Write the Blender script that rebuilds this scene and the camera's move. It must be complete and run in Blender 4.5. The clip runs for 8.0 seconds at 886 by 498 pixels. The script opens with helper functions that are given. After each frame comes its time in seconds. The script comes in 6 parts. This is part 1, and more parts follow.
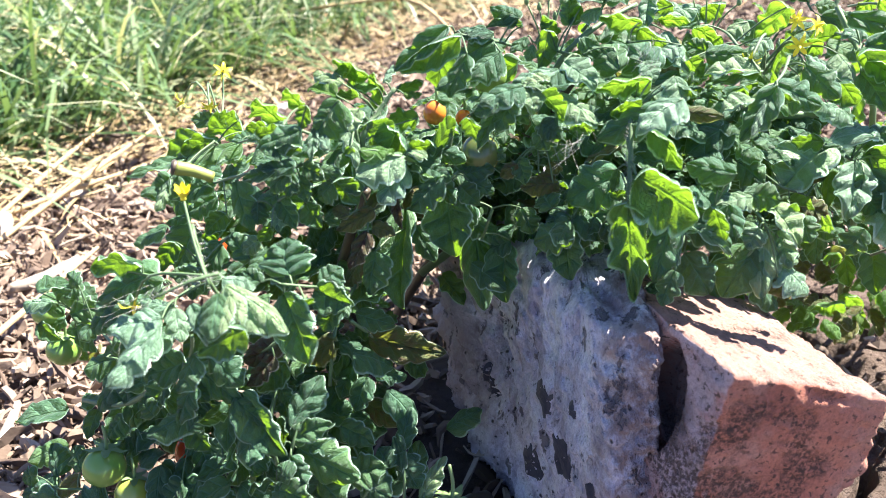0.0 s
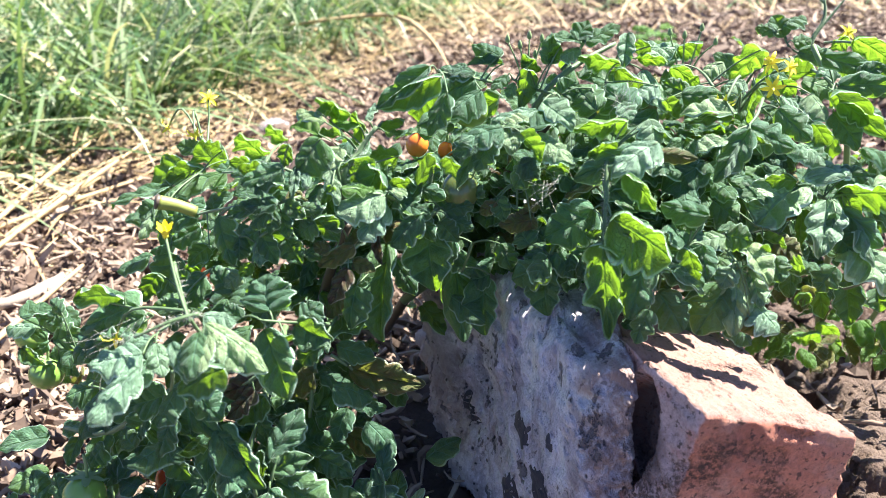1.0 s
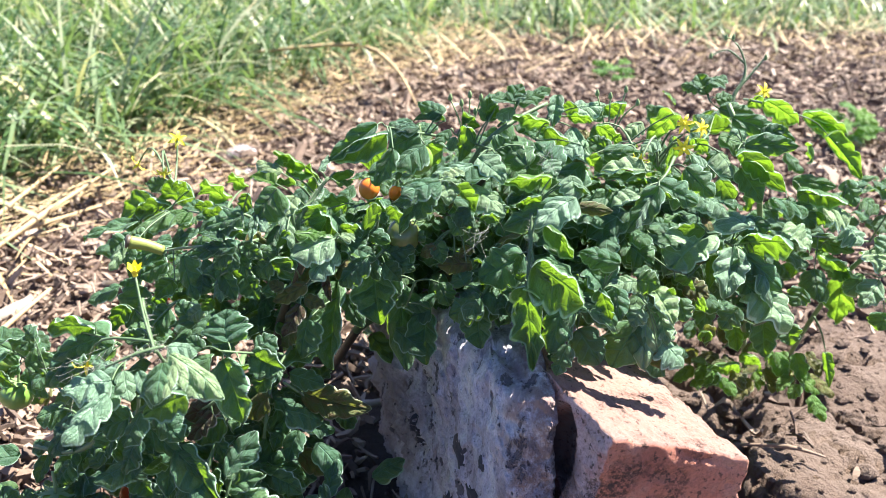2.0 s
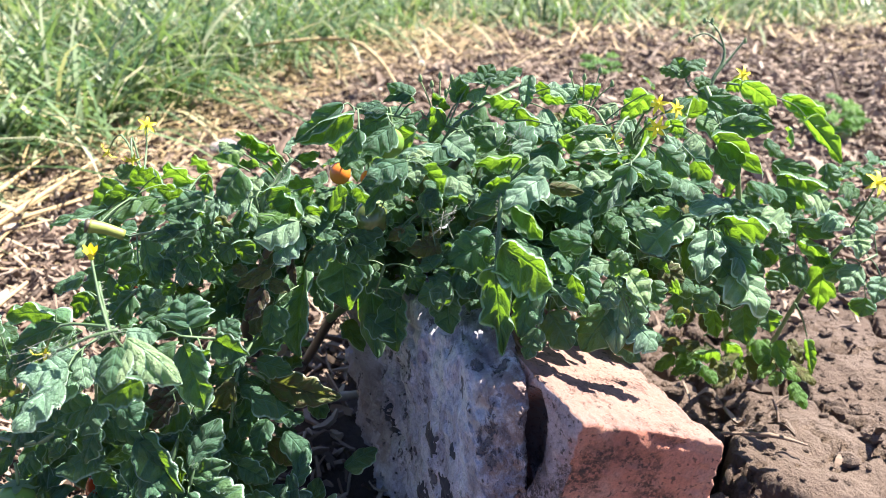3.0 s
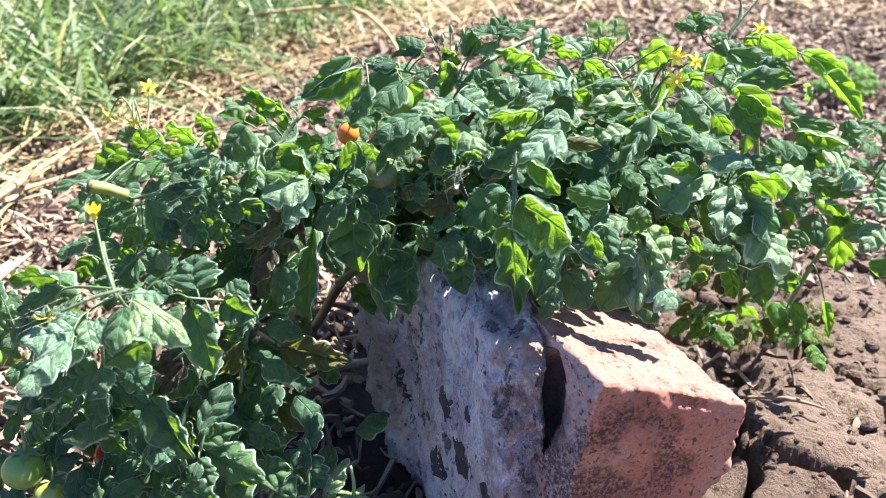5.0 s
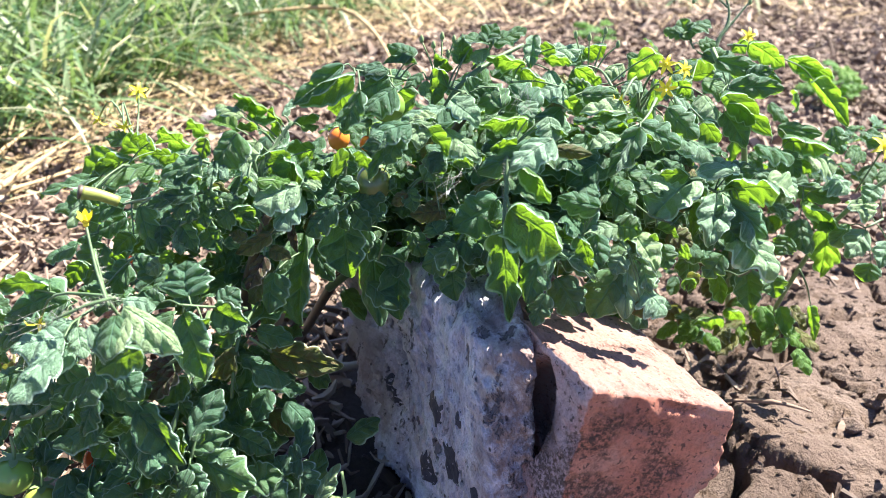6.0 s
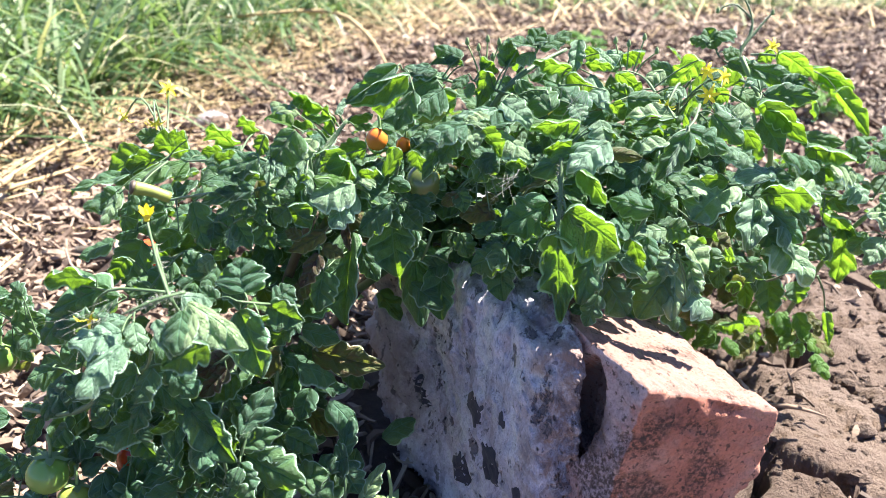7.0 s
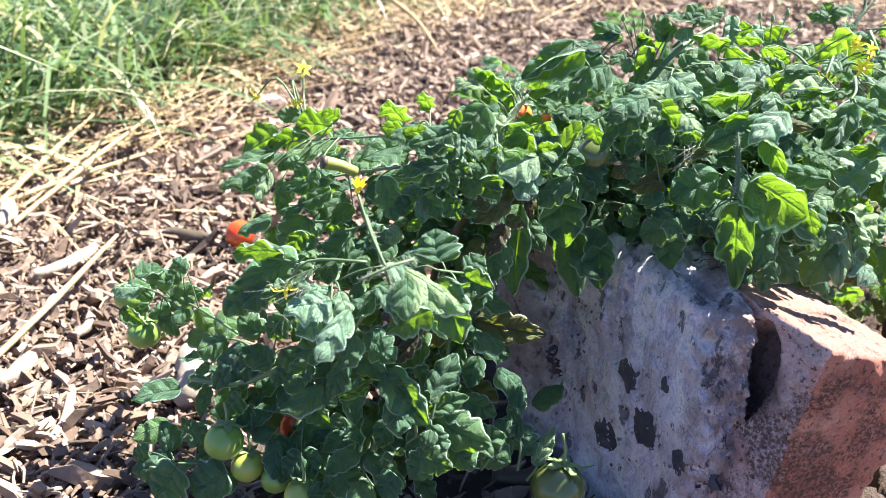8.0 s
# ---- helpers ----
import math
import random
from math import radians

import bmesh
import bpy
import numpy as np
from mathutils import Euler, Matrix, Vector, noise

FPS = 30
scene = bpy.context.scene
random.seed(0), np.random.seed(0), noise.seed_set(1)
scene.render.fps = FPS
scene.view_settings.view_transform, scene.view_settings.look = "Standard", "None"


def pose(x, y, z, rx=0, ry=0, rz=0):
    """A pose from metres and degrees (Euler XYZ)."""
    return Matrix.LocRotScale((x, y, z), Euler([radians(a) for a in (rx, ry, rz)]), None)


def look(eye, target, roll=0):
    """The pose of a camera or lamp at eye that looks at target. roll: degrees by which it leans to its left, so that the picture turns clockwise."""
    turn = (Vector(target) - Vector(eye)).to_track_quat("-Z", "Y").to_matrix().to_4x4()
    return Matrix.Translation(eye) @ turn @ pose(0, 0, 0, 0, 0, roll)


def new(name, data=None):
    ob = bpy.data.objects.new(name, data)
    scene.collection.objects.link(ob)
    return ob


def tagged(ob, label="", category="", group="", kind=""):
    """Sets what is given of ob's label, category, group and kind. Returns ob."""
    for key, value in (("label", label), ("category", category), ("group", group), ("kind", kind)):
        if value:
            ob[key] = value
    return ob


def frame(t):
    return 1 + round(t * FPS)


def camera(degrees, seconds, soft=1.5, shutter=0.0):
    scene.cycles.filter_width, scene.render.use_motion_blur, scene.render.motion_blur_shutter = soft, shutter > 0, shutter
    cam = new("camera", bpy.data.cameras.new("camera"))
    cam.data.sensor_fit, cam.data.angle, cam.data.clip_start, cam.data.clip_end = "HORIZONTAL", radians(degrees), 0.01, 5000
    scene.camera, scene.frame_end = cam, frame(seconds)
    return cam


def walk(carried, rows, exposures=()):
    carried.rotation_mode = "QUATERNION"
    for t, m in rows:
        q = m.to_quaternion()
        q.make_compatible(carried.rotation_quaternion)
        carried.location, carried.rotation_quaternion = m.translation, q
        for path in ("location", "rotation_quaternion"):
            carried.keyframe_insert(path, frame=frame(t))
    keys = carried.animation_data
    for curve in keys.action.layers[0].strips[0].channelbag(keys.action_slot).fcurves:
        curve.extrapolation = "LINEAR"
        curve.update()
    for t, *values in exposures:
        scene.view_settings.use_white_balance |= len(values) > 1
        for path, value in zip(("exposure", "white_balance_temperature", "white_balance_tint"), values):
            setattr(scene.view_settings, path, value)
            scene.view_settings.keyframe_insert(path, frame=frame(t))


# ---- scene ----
import functools

cam = camera(55.8, 8.0, soft=0.85)
cam.data.dof.use_dof = True
cam.data.dof.focus_distance, cam.data.dof.aperture_fstop = 0.58, 11.0
PATH = [
    (0, (0.161, 0.136, 0.489), (0.026, 1.931, -0.382), -2.6),
    (0.5, (0.163, 0.138, 0.492), (0.03, 1.938, -0.37), -2.4),
    (1, (0.167, 0.136, 0.506), (0.059, 1.942, -0.346), -1.7),
    (1.5, (0.172, 0.098, 0.552), (0.102, 1.916, -0.279), -0.3),
    (1.7, (0.181, 0.091, 0.545), (0.129, 1.915, -0.275), 0.0),
    (2.8, (0.192, 0.096, 0.536), (0.173, 1.927, -0.268), 0.1),
    (3, (0.202, 0.098, 0.527), (0.183, 1.925, -0.286), -0.0),
    (3.5, (0.205, 0.099, 0.522), (0.179, 1.918, -0.31), -0.2),
    (4, (0.201, 0.104, 0.518), (0.169, 1.914, -0.333), -0.5),
    (4.5, (0.197, 0.108, 0.51), (0.166, 1.912, -0.355), -0.6),
    (6, (0.193, 0.108, 0.517), (0.197, 1.908, -0.354), -0.1),
    (6.5, (0.155, 0.108, 0.507), (0.195, 1.91, -0.359), 0.8),
    (7, (0.145, 0.104, 0.514), (0.214, 1.91, -0.341), 1.5),
    (7.5, (0.081, 0.095, 0.507), (0.16, 1.899, -0.352), 1.6),
    (8, (0.036, 0.087, 0.512), (0.095, 1.878, -0.377), 0.8),
]
walk(cam, [(t, look(eye, target, roll)) for t, eye, target, roll in PATH], exposures=[(0.0, 2.49), (0.7, 2.44), (1.5, 2.31), (3.0, 2.18), (4.5, 2.35), (8.0, 2.38)])

# ---- world, sun, exposure ----
SUN_AZ, SUN_EL = 60.0, 56.0          # degrees from +y towards +x, and above the ground
world = bpy.data.worlds.new("world")
scene.world = world
world.use_nodes = True
wn = world.node_tree.nodes
sky = wn.new("ShaderNodeTexSky")
sky.sky_type = "NISHITA"
sky.sun_disc = False
sky.sun_elevation, sky.sun_rotation = radians(SUN_EL), radians(SUN_AZ)
sky.ozone_density = 2.5
tint = wn.new("ShaderNodeMix")          # a deep, clear blue overhead
tint.data_type, tint.blend_type = "RGBA", "MULTIPLY"
tint.inputs[0].default_value = 1.0
tint.inputs[7].default_value = (0.86, 0.92, 1.27, 1.0)
world.node_tree.links.new(sky.outputs[0], tint.inputs[6])
world.node_tree.links.new(tint.outputs[2], wn["Background"].inputs[0])
wn["Background"].inputs[1].default_value = 0.043
sun_data = bpy.data.lights.new("sun", "SUN")
sun_data.energy, sun_data.angle, sun_data.color = 5.0, radians(0.5), (1.0, 0.94, 0.845)
sun = new("sun", sun_data)
sun.matrix_world = look((0, 0, 4), Vector((0, 0, 4)) - Vector((
    math.sin(radians(SUN_AZ)) * math.cos(radians(SUN_EL)),
    math.cos(radians(SUN_AZ)) * math.cos(radians(SUN_EL)), math.sin(radians(SUN_EL)))))


# ---- materials ----
class Nodes:
    """A short way to write node materials."""

    def __init__(self, name):
        self.mat = bpy.data.materials.new(name)
        self.mat.use_nodes = True
        self.tree = self.mat.node_tree
        self.bsdf = self.tree.nodes["Principled BSDF"]
        self.out = self.tree.nodes["Material Output"]

    def add(self, kind):
        return self.tree.nodes.new(kind)

    def link(self, a, b):
        self.tree.links.new(a, b)

    def put(self, socket, value):
        if isinstance(value, bpy.types.NodeSocket):
            self.link(value, socket)
        else:
            socket.default_value = value

    def math(self, op, a, b=0.0, clamp=False):
        node = self.add("ShaderNodeMath")
        node.operation, node.use_clamp = op, clamp
        self.put(node.inputs[0], a)
        self.put(node.inputs[1], b)
        return node.outputs[0]

    def coords(self, kind="Object"):
        return self.add("ShaderNodeTexCoord").outputs[kind]

    def noise(self, scale, detail=4.0, rough=0.55, where=None):
        node = self.add("ShaderNodeTexNoise")
        self.put(node.inputs["Vector"], where or self.coords())
        node.inputs["Scale"].default_value = scale
        node.inputs["Detail"].default_value = detail
        node.inputs["Roughness"].default_value = rough
        return node.outputs["Fac"]

    def cells(self, scale, feature="F1", where=None):
        node = self.add("ShaderNodeTexVoronoi")
        node.feature = feature
        self.put(node.inputs["Vector"], where or self.coords())
        node.inputs["Scale"].default_value = scale
        return node.outputs["Distance"]

    def ramp(self, fac, stops):
        node = self.add("ShaderNodeValToRGB")
        self.link(fac, node.inputs[0])
        el = node.color_ramp.elements
        while len(el) < len(stops):
            el.new(0.5)
        for e, (pos, col) in zip(el, stops):
            e.position = pos
            e.color = (*col, 1.0) if len(col) == 3 else col
        return node.outputs[0]

    def mix(self, fac, a, b, blend="MIX"):
        node = self.add("ShaderNodeMix")
        node.data_type, node.blend_type = "RGBA", blend
        self.put(node.inputs[0], fac)
        for socket, value in ((node.inputs[6], a), (node.inputs[7], b)):
            self.put(socket, value if isinstance(value, bpy.types.NodeSocket) else (*value, 1.0))
        return node.outputs[2]

    def bump(self, height, strength, distance):
        node = self.add("ShaderNodeBump")
        self.link(height, node.inputs["Height"])
        node.inputs["Strength"].default_value = strength
        node.inputs["Distance"].default_value = distance
        self.link(node.outputs[0], self.bsdf.inputs["Normal"])
        return node.outputs[0]

    def done(self, color, rough, **more):
        self.put(self.bsdf.inputs["Base Color"], color if isinstance(color, bpy.types.NodeSocket) else (*color, 1.0))
        self.put(self.bsdf.inputs["Roughness"], rough)
        for key, value in more.items():
            self.put(self.bsdf.inputs[key.replace("_", " ")], value)
        return self.mat


def leaf_material(name, dark, light, through_color, through_share, spots=None):
    """Leaf tissue: veins that follow the blade, a fine net between them, mottled, thinly haired, with a painted edge
    highlight, and letting light through.
    """
    n = Nodes(name)
    blade = n.coords("UV")
    uv = n.add("ShaderNodeSeparateXYZ")
    n.link(blade, uv.inputs[0])
    rnd = n.math("FRACT", n.math("ADD", n.add("ShaderNodeObjectInfo").outputs["Random"], n.add("ShaderNodeNewGeometry").outputs["Random Per Island"]))
    shift = n.add("ShaderNodeVectorMath")
    shift.operation = "MULTIPLY_ADD"
    n.link(blade, shift.inputs[0])
    shift.inputs[1].default_value = (1.0, 3.4, 1.0)
    n.link(n.math("MULTIPLY", rnd, 20.0), shift.inputs[2])
    own = shift.outputs[0]
    across = n.math("ABSOLUTE", n.math("SUBTRACT", uv.outputs[0], 0.5))
    rib = n.math("SUBTRACT", 1.0, n.math("MULTIPLY", across, 30.0), clamp=True)
    comb = n.math("FRACT", n.math("ADD", n.math("MULTIPLY", uv.outputs[1], 8.0), n.math("ADD", 0.5, n.math("MULTIPLY", n.math("SUBTRACT", n.noise(5.0, 2.0, 0.5, own), 0.5), 0.22))))
    off = n.math("ABSOLUTE", n.math("SUBTRACT", comb, 0.5))
    side = n.math("SUBTRACT", 1.0, n.math("MULTIPLY", off, 12.0), clamp=True)
    net = n.ramp(n.cells(20.0, "DISTANCE_TO_EDGE", own), [(0.0, (1, 1, 1)), (0.10, (0, 0, 0))])
    veins = n.math("MAXIMUM", rib, n.math("MAXIMUM", n.math("MULTIPLY", side, 0.85), n.math("MULTIPLY", net, 0.22)))
    mottle = n.noise(7.0, 5.0, 0.65, own)
    base = n.mix(n.ramp(mottle, [(0.32, (0, 0, 0)), (0.70, (1, 1, 1))]), dark, light)
    base = n.mix(n.math("MULTIPLY", rnd, 0.5), base, light)
    yellowing = n.math("FRACT", n.math("MULTIPLY", rnd, 7.31))
    base = n.mix(n.math("MULTIPLY", n.math("POWER", yellowing, 2.0), 0.5), base, (light[0] * 1.45, light[1] * 1.12, light[2] * 0.5))
    base = n.mix(n.math("MULTIPLY", veins, 0.6), base, tuple(min(1.0, c * 2.1 + 0.03) for c in light))
    if spots:
        base = n.mix(n.ramp(n.noise(5.0, 4.0, 0.6, own), [(0.50, (0, 0, 0)), (0.58, (1, 1, 1))]), base, spots)
    speck = n.math("MULTIPLY", n.ramp(n.noise(26.0, 2.0, 0.5, own), [(0.75, (0, 0, 0)), (0.79, (1, 1, 1))]), 0.4)
    base = n.mix(speck, base, (0.42, 0.46, 0.36))                 # dust and leaf-miner specks
    # pale hairy margin, its bright edge highlight painted into the base colour
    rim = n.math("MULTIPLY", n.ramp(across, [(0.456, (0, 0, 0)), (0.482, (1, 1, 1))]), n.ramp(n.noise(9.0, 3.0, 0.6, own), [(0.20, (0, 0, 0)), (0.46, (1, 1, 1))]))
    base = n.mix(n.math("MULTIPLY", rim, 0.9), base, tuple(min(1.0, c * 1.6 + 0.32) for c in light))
    hump = n.math("ADD", n.math("MULTIPLY", n.math("POWER", off, 0.6), 1.7), n.math("ADD", n.math("MULTIPLY", n.noise(9.0, 3.0, 0.55, own), 0.8), n.math("MULTIPLY", n.math("ADD", rib, n.math("MULTIPLY", net, 0.30)), -0.7)))
    normal = n.bump(hump, 1.0, 0.0034)
    n.done(base, n.math("ADD", 0.42, n.math("MULTIPLY", mottle, 0.25)), Sheen_Weight=0.10, Sheen_Roughness=0.30, Sheen_Tint=(0.8, 1.0, 0.92, 1.0), Specular_IOR_Level=0.36)
    glow = n.add("ShaderNodeBsdfTranslucent")
    n.put(glow.inputs[0], n.mix(n.math("MULTIPLY", veins, 0.6), through_color, tuple(c * 0.45 for c in through_color)))
    n.link(normal, glow.inputs["Normal"])
    both = n.add("ShaderNodeMixShader")
    both.inputs[0].default_value = through_share
    n.link(n.bsdf.outputs[0], both.inputs[1])
    n.link(glow.outputs[0], both.inputs[2])
    n.link(both.outputs[0], n.out.inputs[0])
    return n.mat


def stem_material(name, low, high):
    n = Nodes(name)
    n.bump(n.noise(300.0), 0.3, 0.001)
    return n.done(n.mix(n.noise(40.0), low, high), 0.55, Sheen_Weight=0.08)


def fruit_material(name, a, b, scale):
    n = Nodes(name)
    return n.done(n.mix(n.ramp(n.noise(scale, 2.0), [(0.35, (0, 0, 0)), (0.65, (1, 1, 1))]), a, b), 0.22,
                  Subsurface_Weight=0.15, Subsurface_Scale=0.006, Coat_Weight=0.15)


def chip_material(name, ramp):
    n = Nodes(name)
    island = n.add("ShaderNodeNewGeometry").outputs["Random Per Island"]
    col = n.ramp(island, ramp)
    grain = n.noise(160.0, 4.0)
    col = n.mix(n.math("MULTIPLY", grain, 0.45), col, (0.12, 0.08, 0.055))
    n.bump(grain, 0.5, 0.002)
    return n.done(col, 0.8)


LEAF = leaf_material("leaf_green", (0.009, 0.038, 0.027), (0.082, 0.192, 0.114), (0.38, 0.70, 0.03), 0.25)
# hairy pale leaves; the sun's whiteness is part of this base colour
DOWNY_SUNLIT = leaf_material("leaf_downy_sunlit", (0.08, 0.19, 0.115), (0.25, 0.40, 0.28), (0.34, 0.70, 0.05), 0.22)
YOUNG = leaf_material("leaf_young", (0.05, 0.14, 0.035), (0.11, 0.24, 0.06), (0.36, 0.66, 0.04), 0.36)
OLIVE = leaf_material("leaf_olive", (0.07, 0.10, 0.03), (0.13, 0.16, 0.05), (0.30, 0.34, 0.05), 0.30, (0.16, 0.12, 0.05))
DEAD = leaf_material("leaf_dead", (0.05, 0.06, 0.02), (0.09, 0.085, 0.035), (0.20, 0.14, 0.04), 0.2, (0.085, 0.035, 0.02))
STEM = stem_material("stem_green", (0.11, 0.19, 0.065), (0.20, 0.28, 0.11))
STALK = stem_material("leaf_stalk", (0.055, 0.11, 0.045), (0.11, 0.18, 0.075))
STUB = stem_material("stalk_yellow", (0.15, 0.19, 0.03), (0.27, 0.29, 0.06))
WOODY = stem_material("stem_woody", (0.035, 0.025, 0.016), (0.085, 0.062, 0.035))
HAIR = stem_material("dry_fibre", (0.38, 0.37, 0.31), (0.55, 0.53, 0.46))
GREEN_FRUIT = fruit_material("fruit_green", (0.14, 0.28, 0.05), (0.26, 0.36, 0.09), 30.0)
PALE_FRUIT = fruit_material("fruit_pale", (0.26, 0.34, 0.06), (0.38, 0.40, 0.10), 30.0)
OLIVE_FRUIT = fruit_material("fruit_olive", (0.075, 0.115, 0.03), (0.12, 0.13, 0.04), 30.0)
RED_FRUIT = fruit_material("fruit_red", (0.55, 0.05, 0.012), (0.62, 0.11, 0.02), 25.0)
ORANGE_FRUIT = fruit_material("fruit_orange", (0.74, 0.19, 0.03), (0.80, 0.28, 0.05), 25.0)
PETAL = stem_material("petal_yellow", (0.84, 0.68, 0.02), (0.88, 0.80, 0.06))


def concrete_material():
    n = Nodes("rough_concrete")
    where = n.coords()
    tall = n.add("ShaderNodeMapping")
    n.link(where, tall.inputs[0])
    tall.inputs["Scale"].default_value = (1.0, 1.0, 0.38)
    streaky = tall.outputs[0]
    col = n.ramp(n.noise(34.0, 8.0, 0.72, streaky), [(0.32, (0.34, 0.30, 0.34)), (0.42, (0.60, 0.55, 0.65)), (0.50, (0.86, 0.83, 0.95)), (0.60, (0.95, 0.94, 0.98))])
    rust = n.ramp(n.noise(13.0, 6.0, 0.65), [(0.50, (0, 0, 0)), (0.66, (1, 1, 1))])
    col = n.mix(n.math("MULTIPLY", rust, 0.45), col, (0.42, 0.29, 0.23))
    # the broken corner beside the brick is rusty and gritty
    place = n.add("ShaderNodeSeparateXYZ")
    n.link(where, place.inputs[0])
    corner = n.ramp(n.math("ADD", place.outputs[0], n.math("MULTIPLY", n.noise(30.0, 4.0), 0.08)), [(0.252, (0, 0, 0)), (0.276, (1, 1, 1))])
    col = n.mix(n.math("MULTIPLY", n.math("MULTIPLY", corner, n.ramp(n.noise(60.0, 6.0, 0.75), [(0.36, (0, 0, 0)), (0.54, (1, 1, 1))])), 0.85), col, (0.33, 0.20, 0.15))
    earth = n.ramp(n.math("ADD", place.outputs[0], n.math("MULTIPLY", n.noise(24.0, 5.0, 0.65), 0.09)), [(0.176, (1, 1, 1)), (0.204, (0, 0, 0))])
    col = n.mix(n.math("MULTIPLY", earth, 0.7), col, (0.24, 0.18, 0.145))      # earth dried on the far end
    stain = n.ramp(n.noise(34.0, 5.0, 0.7), [(0.54, (0, 0, 0)), (0.64, (1, 1, 1))])
    col = n.mix(n.math("MULTIPLY", stain, 0.32), col, (0.20, 0.19, 0.24))
    cracks = n.ramp(n.noise(75.0, 4.0, 0.6, streaky), [(0.60, (0, 0, 0)), (0.64, (1, 1, 1))])
    col = n.mix(n.math("MULTIPLY", cracks, 0.8), col, (0.10, 0.085, 0.095))
    pores = n.ramp(n.math("ADD", n.cells(95.0), n.math("MULTIPLY", n.noise(260.0), 0.16)), [(0.17, (1, 1, 1)), (0.25, (0, 0, 0))])
    keep = n.ramp(n.noise(38.0, 4.0), [(0.50, (0, 0, 0)), (0.56, (1, 1, 1))])
    holes = n.math("MULTIPLY", pores, keep)
    col = n.mix(n.math("MULTIPLY", holes, 0.9), col, (0.05, 0.045, 0.05))
    fleck = n.ramp(n.noise(170.0, 3.0, 0.6), [(0.64, (0, 0, 0)), (0.69, (1, 1, 1))])
    col = n.mix(n.math("MULTIPLY", fleck, 0.6), col, (0.07, 0.065, 0.08))
    grit = n.ramp(n.noise(420.0, 5.0, 0.8), [(0.48, (0, 0, 0)), (0.60, (1, 1, 1))])
    col = n.mix(n.math("MULTIPLY", grit, 0.26), col, (0.24, 0.21, 0.225))
    n.bump(n.math("SUBTRACT", n.math("SUBTRACT", n.noise(55.0, 7.0, 0.75, streaky), n.math("MULTIPLY", cracks, 0.5)), n.math("MULTIPLY", holes, 0.8)), 1.0, 0.014)
    return n.done(col, 0.9)


def brick_material():
    n = Nodes("weathered_brick")
    col = n.ramp(n.noise(18.0, 5.0), [(0.3, (0.44, 0.155, 0.105)), (0.55, (0.66, 0.255, 0.165)), (0.75, (0.70, 0.38, 0.28))])
    pale = n.ramp(n.noise(26.0, 6.0, 0.65), [(0.50, (0, 0, 0)), (0.66, (1, 1, 1))])
    col = n.mix(n.math("MULTIPLY", pale, 0.4), col, (0.50, 0.39, 0.32))
    upward = n.add("ShaderNodeSeparateXYZ")
    n.link(n.add("ShaderNodeNewGeometry").outputs["Normal"], upward.inputs[0])
    dust = n.math("MULTIPLY", n.ramp(upward.outputs[2], [(0.35, (0, 0, 0)), (0.8, (1, 1, 1))]), n.math("ADD", 0.45, n.math("MULTIPLY", n.noise(45.0, 6.0, 0.7), 0.8), clamp=True))
    col = n.mix(dust, col, (0.25, 0.168, 0.148))
    bonded = n.math("SUBTRACT", n.math("MULTIPLY", upward.outputs[0], -0.83), n.math("MULTIPLY", upward.outputs[1], 0.56))
    mortar = n.math("MULTIPLY", n.ramp(bonded, [(0.55, (0, 0, 0)), (0.8, (1, 1, 1))]), n.ramp(n.noise(32.0, 6.0, 0.65), [(0.30, (0, 0, 0)), (0.48, (1, 1, 1))]))
    col = n.mix(n.math("MULTIPLY", mortar, 0.85), col, (0.68, 0.56, 0.58))
    spot = n.add("ShaderNodeVectorMath")
    spot.operation = "DISTANCE"
    n.link(n.coords(), spot.inputs[0])
    spot.inputs[1].default_value = (0.285, 0.490, 0.155)
    burnt = n.math("SUBTRACT", 0.17, n.math("MULTIPLY", spot.outputs["Value"], 2.3))      # the lower corner is scorched
    soot = n.ramp(n.math("ADD", n.noise(22.0, 6.0, 0.7), burnt), [(0.50, (0, 0, 0)), (0.60, (1, 1, 1))])
    speck = n.ramp(n.noise(380.0, 3.0, 0.7), [(0.42, (0, 0, 0)), (0.56, (1, 1, 1))])
    pits = n.ramp(n.noise(260.0, 3.0, 0.6), [(0.59, (0, 0, 0)), (0.65, (1, 1, 1))])
    col = n.mix(n.math("MULTIPLY", n.math("MULTIPLY", soot, speck), 0.85), col, (0.06, 0.04, 0.03))
    frog_shade = n.add("ShaderNodeVectorMath")
    frog_shade.operation = "DISTANCE"
    n.link(n.coords(), frog_shade.inputs[0])
    frog_shade.inputs[1].default_value = (0.268, 0.537, 0.198)
    col = n.mix(n.ramp(frog_shade.outputs["Value"], [(0.029, (0.85, 0.85, 0.85)), (0.034, (0, 0, 0))]), col, (0.07, 0.065, 0.075))      # shade inside the frog, painted as a dark colour
    fine = n.noise(420.0, 6.0, 0.8)
    col = n.mix(n.ramp(fine, [(0.44, (0, 0, 0)), (0.66, (0.55, 0.55, 0.55))]), col, (0.19, 0.09, 0.06))
    col = n.mix(n.math("MULTIPLY", pits, 0.8), col, (0.07, 0.045, 0.035))
    n.bump(n.math("SUBTRACT", n.math("ADD", fine, n.math("MULTIPLY", n.noise(50.0, 4.0), 0.4)), n.math("MULTIPLY", soot, speck)), 0.8, 0.003)
    return n.done(col, 0.88)


